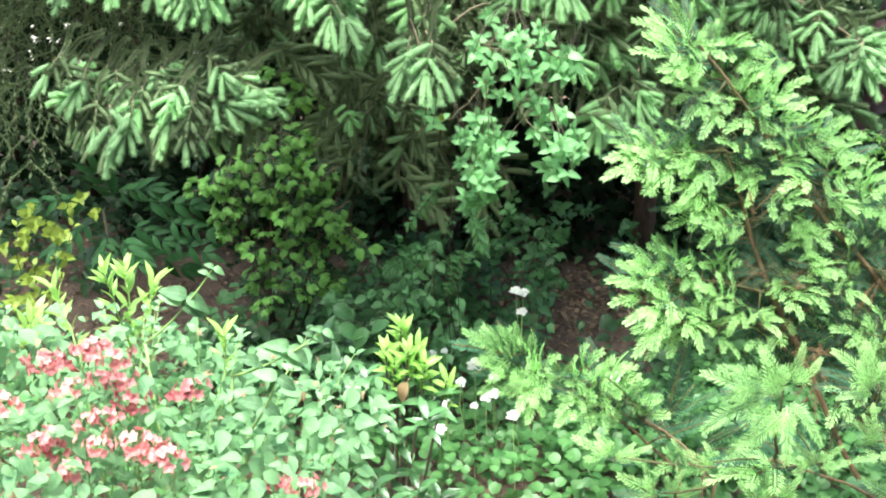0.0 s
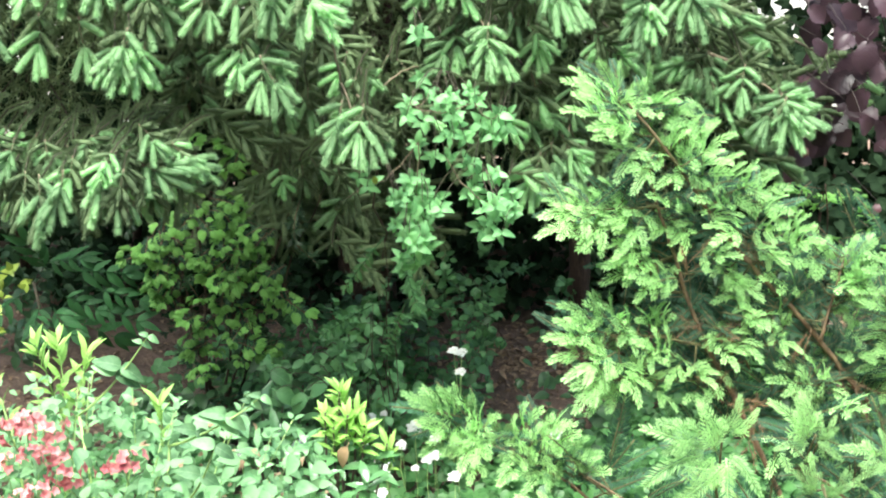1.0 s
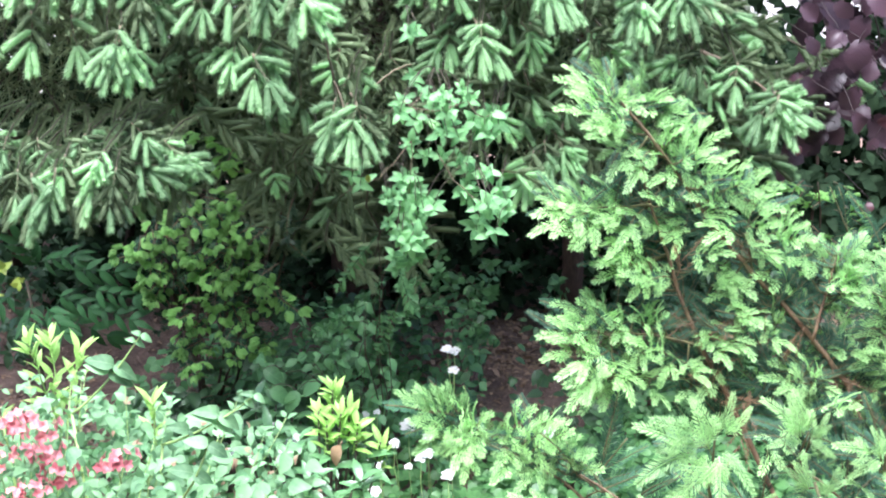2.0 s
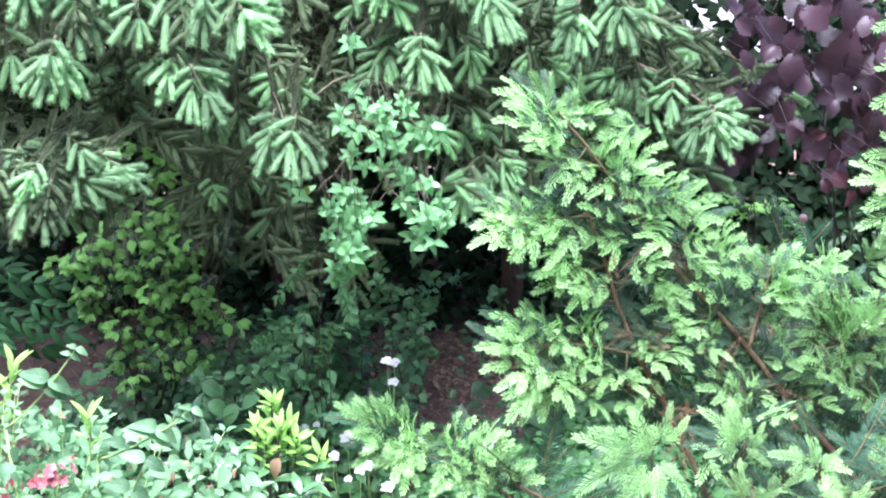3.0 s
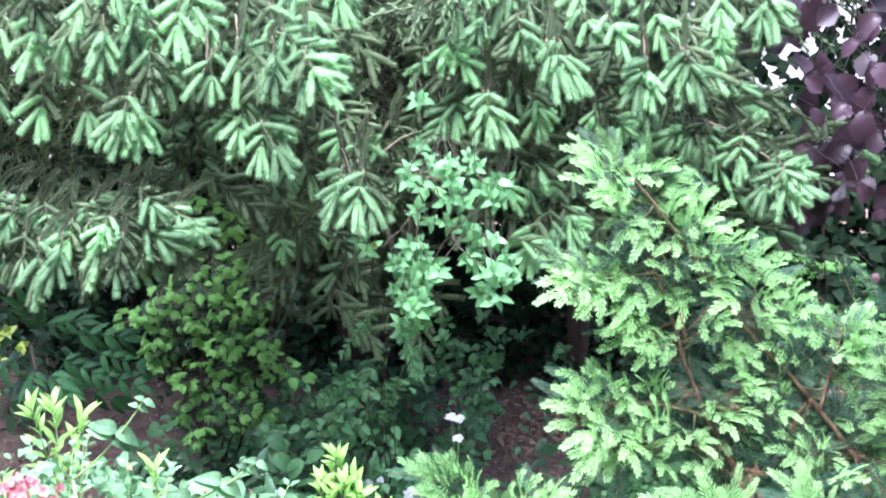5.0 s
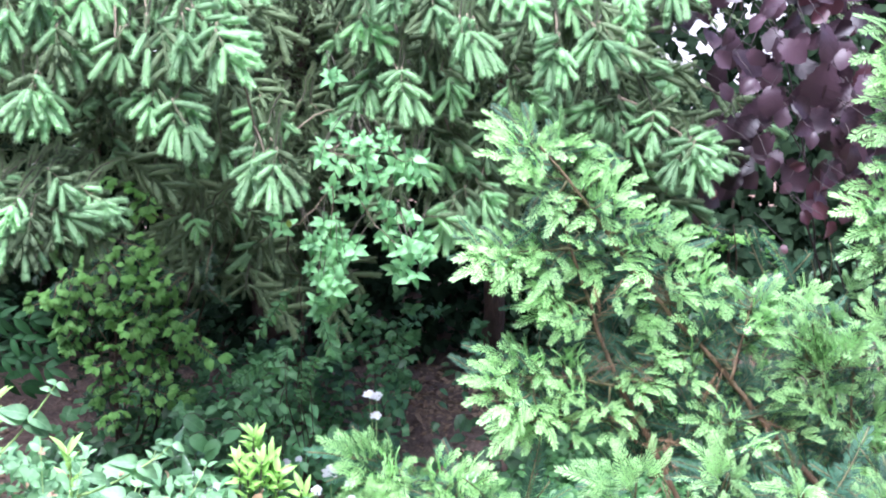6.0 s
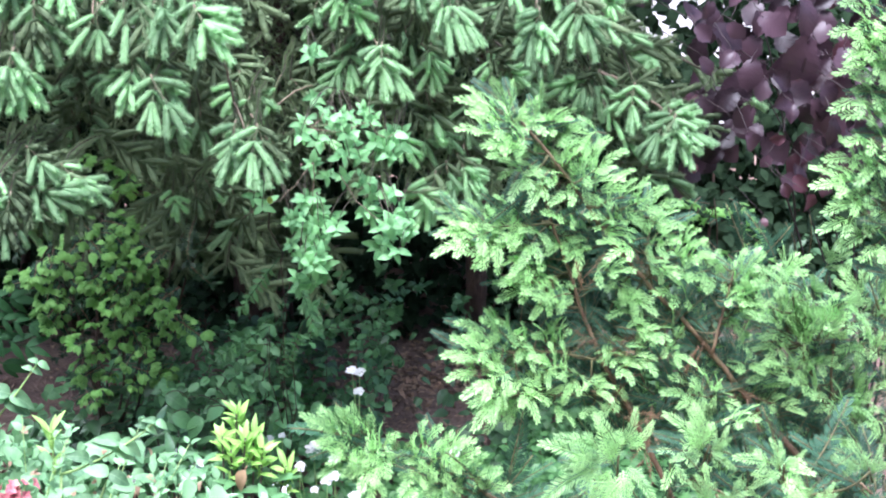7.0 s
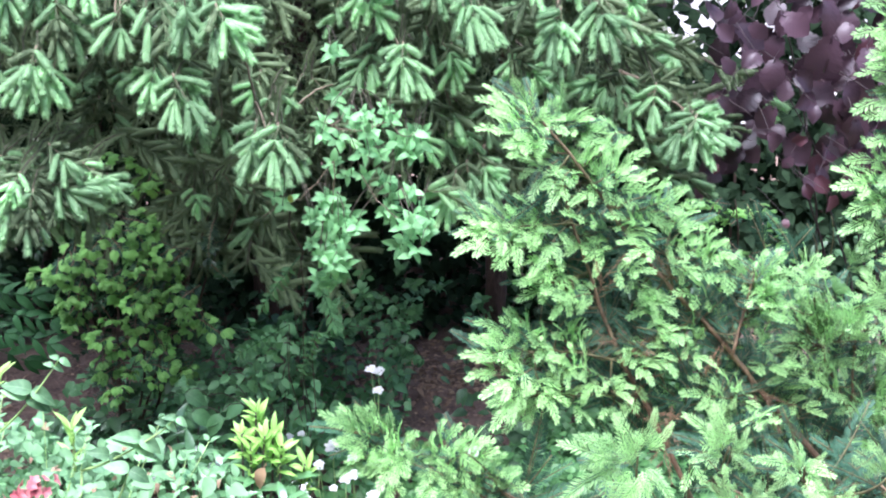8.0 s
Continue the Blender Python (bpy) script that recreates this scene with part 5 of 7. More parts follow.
def build_big_yew():
    """A leaning shrub: brown stems, dark older needles inside, pale feathery tips outside."""
    rng, npr = random.Random(15), np.random.RandomState(15)
    bush = thing("yew_shrub", (0.86, 2.5, 0), "yew shrub with lime-green new growth and reddish-brown stems", "shrub", "yew shrubs")
    joints = []
    for n, (rad, knots) in enumerate(YEW_STEMS + YEW_LIMBS):
        knots = np.array(knots)
        line = np.concatenate([bend(a, b, 5, 0, 0.012, rng)[:-1] for a, b in zip(knots[:-1], knots[1:])] + [knots[-1:]])
        if n < 3 or n == 10:
            foot = np.array([0.86 + rng.uniform(-0.08, 0.08), 2.5, -0.03])
            line = np.concatenate([bend(foot, line[0], 5, 0, 0.01, rng)[:-1], line])
        g = Geo(M_YEW_BARK if n < 4 else M_YEW_TWIG, M_DEAD)
        tube(g, line, np.linspace(rad, rad * 0.35, len(line)), 8)
        if n < 2:
            brush(g, line[4:18], 220, 0.018, 0.0016, 1.0, 1, 0.0, None, npr)
        part("stem", g, bush)
        joints.append(line[4:] if n < 3 or n == 10 else line)
        # older growth in all directions along the stem
        inner = line[6:] if n < 3 or n == 10 else line[1:]
        for k in range(int(len(inner) * 2.2)):
            p = inner[k % len(inner)]
            an = rng.uniform(0, 6.28)
            out = unit(np.array([math.cos(an), 0.5 * abs(math.sin(an)) + 0.1, 0.4 * rng.uniform(-1, 1) + 0.3]))
            end = p + out * rng.uniform(0.02, 0.07)
            g = Geo(M_YEW_TWIG)
            tube(g, bend(p, end, 4, 0.006, 0.02, rng), [0.002, 0.0017, 0.0014, 0.001], 4)
            part("branch", g, bush)
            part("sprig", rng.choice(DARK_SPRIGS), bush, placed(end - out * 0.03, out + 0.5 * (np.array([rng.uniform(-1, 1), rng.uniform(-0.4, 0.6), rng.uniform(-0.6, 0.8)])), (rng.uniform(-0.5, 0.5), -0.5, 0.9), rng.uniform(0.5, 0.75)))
    joints = np.concatenate(joints)
    for a, b in YEW_TIPS_A + YEW_TIPS_B + YEW_TIPS_C + YEW_TIPS_D + YEW_TIPS_E + YEW_TIPS_F + YEW_TIPS_G + YEW_TIPS_H + YEW_TIPS_I + YEW_TIPS_J + YEW_TIPS_K:
        a, b = np.array(a), np.array(b)
        near = joints[np.argmin(np.linalg.norm(joints - a, axis=1))]
        g = Geo(M_YEW_TWIG)
        tube(g, bend(near, a + np.array([0, 0.015, -0.008]), 5, 0.01, 0.02, rng), np.linspace(0.0024, 0.0013, 5), 5)
        part("branch", g, bush)
        d = unit(b - a)
        k = min(1.0, max(0.7, np.linalg.norm(b - a) / 0.08))
        part("sprig", rng.choice(SPRIGS), bush, placed(b - d * 0.115 * k, d, (rng.uniform(-0.35, 0.35), -0.7, 0.75), k))
        # a second tip beside it, and a dark one behind
        if rng.random() < (0.65 if b[2] > 0.95 or b[0] < 0.4 else 0.5):
            v = d + np.array([rng.uniform(-0.7, 0.7), rng.uniform(-0.2, 0.3), rng.uniform(-0.5, 0.6)])
            part("sprig", rng.choice(SPRIGS), bush, placed(a - d * 0.02 + np.array([0, 0.03, 0]), v, (rng.uniform(-0.4, 0.4), -0.6, 0.8), k * rng.uniform(0.75, 1.0)))
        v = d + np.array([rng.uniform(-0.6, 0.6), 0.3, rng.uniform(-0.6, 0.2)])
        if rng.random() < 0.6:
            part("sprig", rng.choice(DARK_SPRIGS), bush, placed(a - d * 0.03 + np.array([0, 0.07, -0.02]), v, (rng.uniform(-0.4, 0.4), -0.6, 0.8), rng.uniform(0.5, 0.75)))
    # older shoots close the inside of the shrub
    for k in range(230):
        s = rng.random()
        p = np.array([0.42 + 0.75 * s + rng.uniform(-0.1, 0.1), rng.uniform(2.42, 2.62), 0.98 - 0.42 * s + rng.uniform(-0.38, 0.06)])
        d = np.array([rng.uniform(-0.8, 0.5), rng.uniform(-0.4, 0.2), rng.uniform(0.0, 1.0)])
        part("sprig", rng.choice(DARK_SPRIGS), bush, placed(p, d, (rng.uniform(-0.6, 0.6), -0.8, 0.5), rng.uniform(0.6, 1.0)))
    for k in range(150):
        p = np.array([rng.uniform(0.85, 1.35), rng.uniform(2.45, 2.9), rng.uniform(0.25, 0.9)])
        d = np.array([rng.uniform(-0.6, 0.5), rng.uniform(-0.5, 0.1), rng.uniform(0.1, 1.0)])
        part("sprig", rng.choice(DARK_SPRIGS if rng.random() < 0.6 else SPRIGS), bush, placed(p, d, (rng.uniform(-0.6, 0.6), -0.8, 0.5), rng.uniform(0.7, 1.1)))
    for p in YEW_WITHERED:
        d = (rng.uniform(-0.6, 0.6), rng.uniform(-0.6, 0.1), rng.uniform(-0.8, 1))
        part("dead_twig", rng.choice(DEAD_SPRIGS), bush, placed(p, d, (0, -0.7, 0.7), rng.uniform(0.5, 0.8)), "withered brown twig")


build_big_yew()
build_yew("yew_shrub", "low yew shrub with bright feathery new tips", [
    ((0.891, 1.850, 0.433), (0.388, 1.680, 0.758), 0.004),
    ((0.891, 1.850, 0.433), (0.506, 1.700, 0.816), 0.004),
    ((0.858, 1.800, 0.565), (0.641, 1.700, 0.812), 0.004),
    ((0.951, 1.800, 0.562), (0.782, 1.750, 0.776), 0.004),
], 5, 0.06, 0.95, 6, YEW_NEAR, FRONDS_NEAR + FRONDS_MID + FRONDS_LOW + FRONDS_END)
build_yew("yew_shrub", "small spreading yew shrub among ground cover", [
    ((0.352, 2.300, 0.416), (0.020, 2.300, 0.640), 0.005),
    ((0.397, 2.300, 0.415), (0.165, 2.350, 0.580), 0.005),
    ((0.402, 2.200, 0.442), (0.255, 2.250, 0.551), 0.005),
], 3, 0.05, 1.1, 8, YEW_SMALL + YEW_SMALL_MORE)
build_yew("yew_shrub", "tall yew branch with lime-green tips", [
    ((1.047, 2.000, 0.736), (0.905, 2.000, 1.452), 0.008),
    ((1.047, 2.000, 0.736), (0.902, 2.000, 1.158), 0.006),
], 9, 0.07, 0.8, 7, YEW_TALL + [(Vector(a) + Vector((0.025, 0.04, 0.035)), Vector(b) + Vector((0.03, 0.035, 0.04))) for a, b in YEW_TALL])


# ---- dark hedge behind ----
def small_leaf(mat, length, width, shape="ovate"):
    g = Geo(mat)
    leaf(g, (0, 0, 0), (0, 1, 0), (0, 0, 1), length, width, 0, shape, 0.25, 0.2, 3)
    return g


def build_hedge():
    hedge = thing("hedge", (0, 5.8, 0), "dense evergreen hedge with deep shade put into its leaf colour", "hedge")
    for i in range(26):
        x = -3.2 + 0.26 * i + R.uniform(-0.1, 0.1)
        g = Geo(M_BARK)
        tube(g, bend((x, 5.3 + R.uniform(-0.3, 0.4), -0.05), (x + R.uniform(-0.3, 0.3), 5.6, 2.6), 7, 0, 0.02, R), np.linspace(R.uniform(0.012, 0.03) if x < 0.8 else 0.007, 0.005, 7), 7)
        part("stem", g, hedge)
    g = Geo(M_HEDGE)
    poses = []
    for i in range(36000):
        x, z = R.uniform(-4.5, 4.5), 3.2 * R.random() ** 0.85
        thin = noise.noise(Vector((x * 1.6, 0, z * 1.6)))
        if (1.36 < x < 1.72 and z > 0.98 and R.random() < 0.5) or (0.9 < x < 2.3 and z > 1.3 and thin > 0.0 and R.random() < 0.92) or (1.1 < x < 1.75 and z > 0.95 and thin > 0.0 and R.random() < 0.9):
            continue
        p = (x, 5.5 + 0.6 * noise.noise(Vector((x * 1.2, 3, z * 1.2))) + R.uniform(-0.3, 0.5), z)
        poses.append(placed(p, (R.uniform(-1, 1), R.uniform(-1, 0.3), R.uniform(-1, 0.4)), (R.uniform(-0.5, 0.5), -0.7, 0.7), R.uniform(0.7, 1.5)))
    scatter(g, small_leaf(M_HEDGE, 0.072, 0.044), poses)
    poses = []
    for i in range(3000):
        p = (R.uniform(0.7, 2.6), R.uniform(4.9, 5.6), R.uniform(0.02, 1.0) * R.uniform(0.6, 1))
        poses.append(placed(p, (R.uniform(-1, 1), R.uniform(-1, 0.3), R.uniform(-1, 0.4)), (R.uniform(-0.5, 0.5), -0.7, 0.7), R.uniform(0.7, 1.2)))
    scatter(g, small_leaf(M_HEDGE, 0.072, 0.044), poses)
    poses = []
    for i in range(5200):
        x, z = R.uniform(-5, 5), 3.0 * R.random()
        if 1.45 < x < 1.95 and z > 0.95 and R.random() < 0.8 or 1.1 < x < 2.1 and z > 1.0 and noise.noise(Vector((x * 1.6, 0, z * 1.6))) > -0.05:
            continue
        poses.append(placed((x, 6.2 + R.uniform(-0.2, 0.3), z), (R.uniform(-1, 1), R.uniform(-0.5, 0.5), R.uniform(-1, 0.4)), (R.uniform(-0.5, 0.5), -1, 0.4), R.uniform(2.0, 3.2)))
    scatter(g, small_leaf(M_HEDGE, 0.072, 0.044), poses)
    # low near-black leaves under the hedge, added to give the deep shade there
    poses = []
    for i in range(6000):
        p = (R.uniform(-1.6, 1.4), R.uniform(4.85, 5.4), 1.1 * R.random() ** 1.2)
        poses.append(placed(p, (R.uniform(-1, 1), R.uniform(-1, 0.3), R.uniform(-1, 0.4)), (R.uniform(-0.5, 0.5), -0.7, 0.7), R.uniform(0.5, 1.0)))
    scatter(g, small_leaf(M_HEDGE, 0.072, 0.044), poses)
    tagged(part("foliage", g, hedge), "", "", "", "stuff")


build_hedge()


def bare_trunk():
    t = thing("young_tree", (0.5, 4.7, 0), "slim reddish-brown trunk standing in the shade", "tree")
    g = Geo(M_BARK)
    tube(g, bend((0.5, 4.75, -0.05), (0.62, 4.8, 2.6), 10, 0, 0.006, R), np.linspace(0.045, 0.02, 10), 10)
    part("trunk", g, t)
    for i in range(6):
        z = 1.2 + 0.25 * i
        g = Geo(M_BARK)
        a = R.uniform(0, 6.28)
        tube(g, bend((0.56, 4.78, z), (0.56 + 0.6 * math.cos(a), 4.78 + 0.4 * math.sin(a), z + 0.4), 5, 0, 0.02, R), np.linspace(0.012, 0.004, 5), 6)
        part("branch", g, t)


bare_trunk()


# ---- purple hazel ----
def hazel_leaf(seed, mat):
    """A broad heart-shaped leaf with toothed edges, a short point, sunken side veins and a wavy blade."""
    rng = random.Random(seed)
    g = Geo(mat)
    n, length, half = 30, 0.094, 0.044
    fold, curl, wave = rng.uniform(0.05, 0.5), rng.uniform(0.05, 0.55), rng.uniform(0, 6.28)
    verts, faces = [], []
    for i in range(n + 1):
        s = i / n
        w = (0.42 + 0.58 * (s / 0.45) ** 0.7) if s < 0.45 else (1 - 0.6 * ((s - 0.45) / 0.43) ** 1.9) if s < 0.88 else 0.4 * (1 - (s - 0.88) / 0.12)
        if i == 0:
            w = 0.12
        tooth = 1 + (0.08 if i % 2 else -0.06) + (0.12 if i % 6 == 3 else -0.03 if i % 6 == 0 else 0) + rng.uniform(-0.02, 0.02)
        back = -0.012 * max(0, 1 - s / 0.12)
        c = np.array([0.004 * math.sin(3 * s + wave), length * s, -curl * length * s * s])
        for q in (-1, -0.5, 0, 0.5, 1):
            lift = fold * half * w * abs(q) ** 1.5 + 0.0003 * math.sin(i * 2.1) * abs(q) + 0.005 * q * math.sin(4 * s + wave)
            verts.append(c + np.array([q * half * w * (tooth if abs(q) == 1 else 1), back * abs(q), lift]))
    for i in range(n):
        for k in range(4):
            a = 5 * i + k
            faces.append((a, a + 1, a + 6, a + 5))
    g.add(verts, faces)
    tube(g, [(0, 0.004, 0), (0, -0.02, 0.004)], [0.0012, 0.0014], 4)
    return g.mesh("leaf")


HAZEL = [hazel_leaf(s, M_HAZEL) for s in range(11)]
HAZEL_RED = [hazel_leaf(20 + s, M_HAZEL_RED) for s in range(3)]
# foremost leaves: where each hangs from, its size, and whether it is young and red
HAZEL_LEAVES_A = [
    ((1.003, 2.990, 1.388), 0.76, 0),
    ((0.932, 3.009, 1.368), 0.62, 0),
    ((1.111, 3.017, 1.425), 1.04, 0),
    ((1.064, 3.041, 1.345), 0.69, 0),
    ((1.123, 3.008, 1.327), 1.14, 0),
    ((0.877, 3.038, 1.286), 0.75, 0),
    ((0.904, 2.895, 1.313), 0.65, 0),
    ((1.034, 2.964, 1.253), 0.78, 0),
    ((0.960, 3.041, 1.204), 0.7, 0),
    ((0.989, 2.994, 1.169), 0.64, 0),
    ((0.930, 3.034, 1.063), 0.85, 0),
    ((0.956, 2.908, 1.122), 0.6, 0),
    ((0.932, 2.965, 1.147), 0.41, 0),
    ((1.049, 2.929, 1.111), 0.58, 1),
    ((1.074, 2.977, 0.986), 0.64, 1),
    ((1.107, 2.982, 1.005), 0.81, 1),
    ((1.107, 2.892, 0.976), 0.74, 1),
    ((1.165, 2.925, 1.002), 0.72, 1),
]
HAZEL_LEAVES_B = [
    ((1.170, 2.935, 1.149), 0.77, 0),
    ((0.891, 3.037, 1.109), 0.55, 0),
    ((0.864, 3.013, 1.034), 0.45, 1),
    ((1.062, 2.916, 1.186), 0.62, 0),
    ((1.217, 3.018, 1.306), 0.82, 0),
    ((0.927, 2.912, 1.451), 0.72, 0),
    ((1.173, 2.989, 1.453), 0.86, 0),
    ((0.850, 2.910, 1.426), 0.67, 0),
    ((0.818, 2.890, 1.371), 0.55, 0),
    ((1.180, 3.029, 1.224), 0.75, 0),
    ((1.216, 2.924, 1.036), 0.72, 1),
    ((1.217, 2.924, 1.197), 0.72, 0),
    ((1.168, 3.047, 1.097), 0.75, 0),
    ((1.053, 3.030, 1.046), 0.55, 0),
    ((0.977, 2.936, 1.506), 0.85, 0),
    ((1.093, 3.044, 1.529), 0.88, 0),
    ((0.897, 2.976, 1.518), 0.73, 0),
    ((1.196, 2.998, 1.543), 0.86, 0),
]
HAZEL_LEAVES_C = [
    ((1.231, 2.923, 1.405), 0.84, 0),
    ((1.337, 3.041, 1.083), 0.8, 1),
    ((1.331, 3.001, 1.267), 0.86, 0),
    ((1.327, 3.045, 0.898), 0.63, 1),
    ((1.051, 3.033, 0.890), 0.5, 1),
    ((1.357, 2.938, 0.990), 0.72, 0),
    ((1.010, 3.032, 1.480), 0.68, 0),
    ((0.992, 3.020, 1.279), 0.9, 0),
    ((1.021, 3.085, 1.411), 0.84, 0),
    ((1.014, 3.076, 1.331), 0.68, 0),
    ((1.300, 3.080, 1.544), 0.98, 0),
    ((0.877, 3.049, 1.189), 0.87, 0),
    ((0.850, 3.034, 1.534), 1.0, 0),
    ((0.973, 3.094, 1.197), 1.02, 0),
    ((1.018, 3.062, 1.391), 0.95, 0),
    ((0.928, 3.084, 1.203), 0.98, 0),
    ((0.905, 3.069, 1.398), 1.0, 0),
    ((1.035, 3.064, 1.119), 0.77, 0),
]
HAZEL_LEAVES_D = [
    ((0.988, 3.026, 1.475), 0.71, 0),
    ((1.188, 3.033, 1.087), 0.67, 0),
    ((1.316, 3.052, 1.306), 0.74, 0),
    ((1.147, 3.056, 1.167), 0.81, 0),
    ((0.887, 3.087, 1.324), 0.71, 0),
    ((1.221, 3.070, 1.104), 0.95, 0),
    ((0.903, 3.032, 1.357), 0.96, 0),
    ((1.011, 3.100, 1.342), 0.99, 0),
    ((1.310, 3.059, 1.344), 0.93, 0),
    ((1.074, 3.052, 1.421), 0.71, 0),
    ((1.065, 3.097, 1.082), 0.9, 0),
    ((1.076, 3.027, 1.401), 0.75, 0),
    ((1.233, 3.049, 1.147), 0.95, 0),
    ((1.232, 3.073, 1.228), 0.94, 0),
    ((1.031, 3.042, 1.228), 0.83, 0),
    ((1.218, 3.044, 1.233), 1.0, 0),
    ((1.150, 3.021, 1.288), 0.85, 0),
    ((0.983, 3.057, 1.242), 0.96, 0),
]
HAZEL_LEAVES_E = [
    ((1.167, 3.048, 1.182), 0.89, 0),
    ((1.210, 3.048, 1.166), 0.97, 0),
]


def build_hazel():
    bush = thing("hazel_shrub", (1.55, 3.5, 0), "purple-leaved hazel with broad toothed leaves", "shrub")
    for i in range(9):
        end = Vector((0.95 + 0.12 * i + R.uniform(-0.05, 0.05), 3.4 + R.uniform(-0.05, 0.2), 1.2 + R.uniform(-0.2, 0.5)))
        g = Geo(M_HAZEL_TWIG)
        line = bend((1.55 + R.uniform(-0.15, 0.15), 3.55, -0.05), end, 8, -0.15, 0.015, R)
        tube(g, line, np.linspace(0.0045, 0.0015, 8), 6)
        part("stem", g, bush)
    for p, k, young in HAZEL_LEAVES_A + HAZEL_LEAVES_B + HAZEL_LEAVES_C + HAZEL_LEAVES_D + HAZEL_LEAVES_E:
        d = (R.uniform(-0.9, 0.9) - 0.4 * young, R.uniform(-0.5, 0.1), R.uniform(-1.0, -0.35))
        k *= R.uniform(0.5, 0.66) if young else R.choice((0.62, 0.78, 0.86, 0.95))
        part("leaf", R.choice(HAZEL_RED if young else HAZEL), bush, placed(p, d, (R.uniform(-0.7, 0.7), -0.9, R.uniform(0.0, 0.95)), k))
        g = Geo(M_HAZEL_TWIG)
        tube(g, bend(Vector(p) + Vector((R.uniform(-0.08, 0.08), 0.12, 0.06)), Vector(p) + Vector((0, 0.004, 0.01)), 5, 0, 0.02, R), np.linspace(0.0012, 0.0008, 5), 5)
        part("twig", g, bush)
    for i in range(105):
        p = Vector((R.uniform(0.93, 1.9), R.uniform(3.1, 3.6), R.uniform(0.92, 1.9)))
        if p.z < 1.08 and p.x < 1.3 or R.random() < 0.25:
            continue
        d = Vector((R.uniform(-0.9, 0.9), R.uniform(-0.7, 0.1), R.uniform(-0.7, 0.0))).normalized()
        g = Geo(M_HAZEL_TWIG)
        line = bend(p + Vector((0.05, 0.12, -0.02)), p + d * 0.16, 6, -0.02, 0.02, R)
        tube(g, line, np.linspace(0.0016, 0.0008, 6), 5)
        part("twig", g, bush)
        for k in range(5):
            q = p + d * (0.04 * k - 0.02)
            v = (d.x * 0.5 + R.uniform(-0.5, 0.5) + (0.5 if k % 2 else -0.5), d.y - 0.3, -0.7 + R.uniform(-0.3, 0.4))
            part("leaf", R.choice(HAZEL if R.random() < 0.85 else HAZEL_RED), bush, placed(q, v, (R.uniform(-0.6, 0.6), -0.9, R.uniform(-0.1, 0.6)), R.uniform(0.5, 0.85)))


build_hazel()


# ---- broad-leaved plants ----
def leaf_mesh(mat, length, width, shape, seed, fold=0.25, curl=0.2, segs=6):
    rng = random.Random(seed)
    g = Geo(mat)
    leaf(g, (0, 0, 0), (0, 1, 0), (0, 0, 1), length, width, 0, shape, fold * rng.uniform(0.5, 1.5), curl * rng.uniform(0.3, 1.8), segs, 0.03, rng)
    tube(g, [(0, 0.003, 0), (0, -0.008, 0.002)], [0.0009, 0.0011], 4)
    return g.mesh("leaf")


def leaves_for(mat, length, width, shape, fold=0.25, curl=0.2, segs=6):
    return [leaf_mesh(mat, length, width, shape, s, fold, curl, segs) for s in range(4)]


def leafy_stem(owner, line, leaves, step, size, mat=None, spread=0.9, tip_pairs=2, radius=0.002, droop=0.0, wild=0.0):
    """A stem with opposite pairs of leaves, each pair turned a quarter from the last."""
    g = Geo(mat or M_STALK)
    n = len(line)
    tube(g, line, np.linspace(radius, radius * 0.5, n), 5)
    part("stem", g, owner)
    L = sum(np.linalg.norm(line[i + 1] - line[i]) for i in range(n - 1))
    k = max(2, int(L / step))
    for i in range(k + 1):
        s = 0.12 + 0.88 * i / k
        p = np.array([np.interp(s, np.linspace(0, 1, n), line[:, c]) for c in range(3)])
        d = unit(np.array([np.interp(min(1, s + 0.05), np.linspace(0, 1, n), line[:, c]) for c in range(3)]) - p + 1e-6 * unit(line[-1] - line[0]))
        sd, u = side_of(d)
        a = i * 1.57 + R.uniform(-0.4, 0.4)
        for sg in (1, -1):
            if R.random() < 0.5 * wild:
                continue
            r = sg * (math.cos(a) * sd + math.sin(a) * u)
            sp = spread * (1 - 0.45 * s)
            v = unit(d * math.cos(sp) + r * math.sin(sp) + np.array([0, 0, -droop]) + (jit(wild) if wild else 0))
            up = unit(d * 0.8 + np.array([0, -0.45, 0.7]))
            part("leaf", R.choice(leaves), owner, placed(p + r * 0.003, v, up, size * R.uniform(0.75, 1.1) * (1.0 - 0.2 * s)))


def rosette(owner, p, d, leaves, count, size, spread=0.9):
    d = unit(np.asarray(d, float))
    sd, u = side_of(d)
    for i in range(count):
        a = i * 2.4 + R.uniform(-0.3, 0.3)
        r = math.cos(a) * sd + math.sin(a) * u
        sp = spread * (0.45 + 0.75 * (1 - i / count)) * R.uniform(0.85, 1.15)
        v = unit(d * math.cos(sp) + r * math.sin(sp))
        part("leaf", R.choice(leaves), owner, placed(np.asarray(p, float) - d * 0.012 * (count - i) / count * 3, v, unit(d + np.array([0, -0.4, 0.4])), size * R.uniform(0.75, 1.1)))


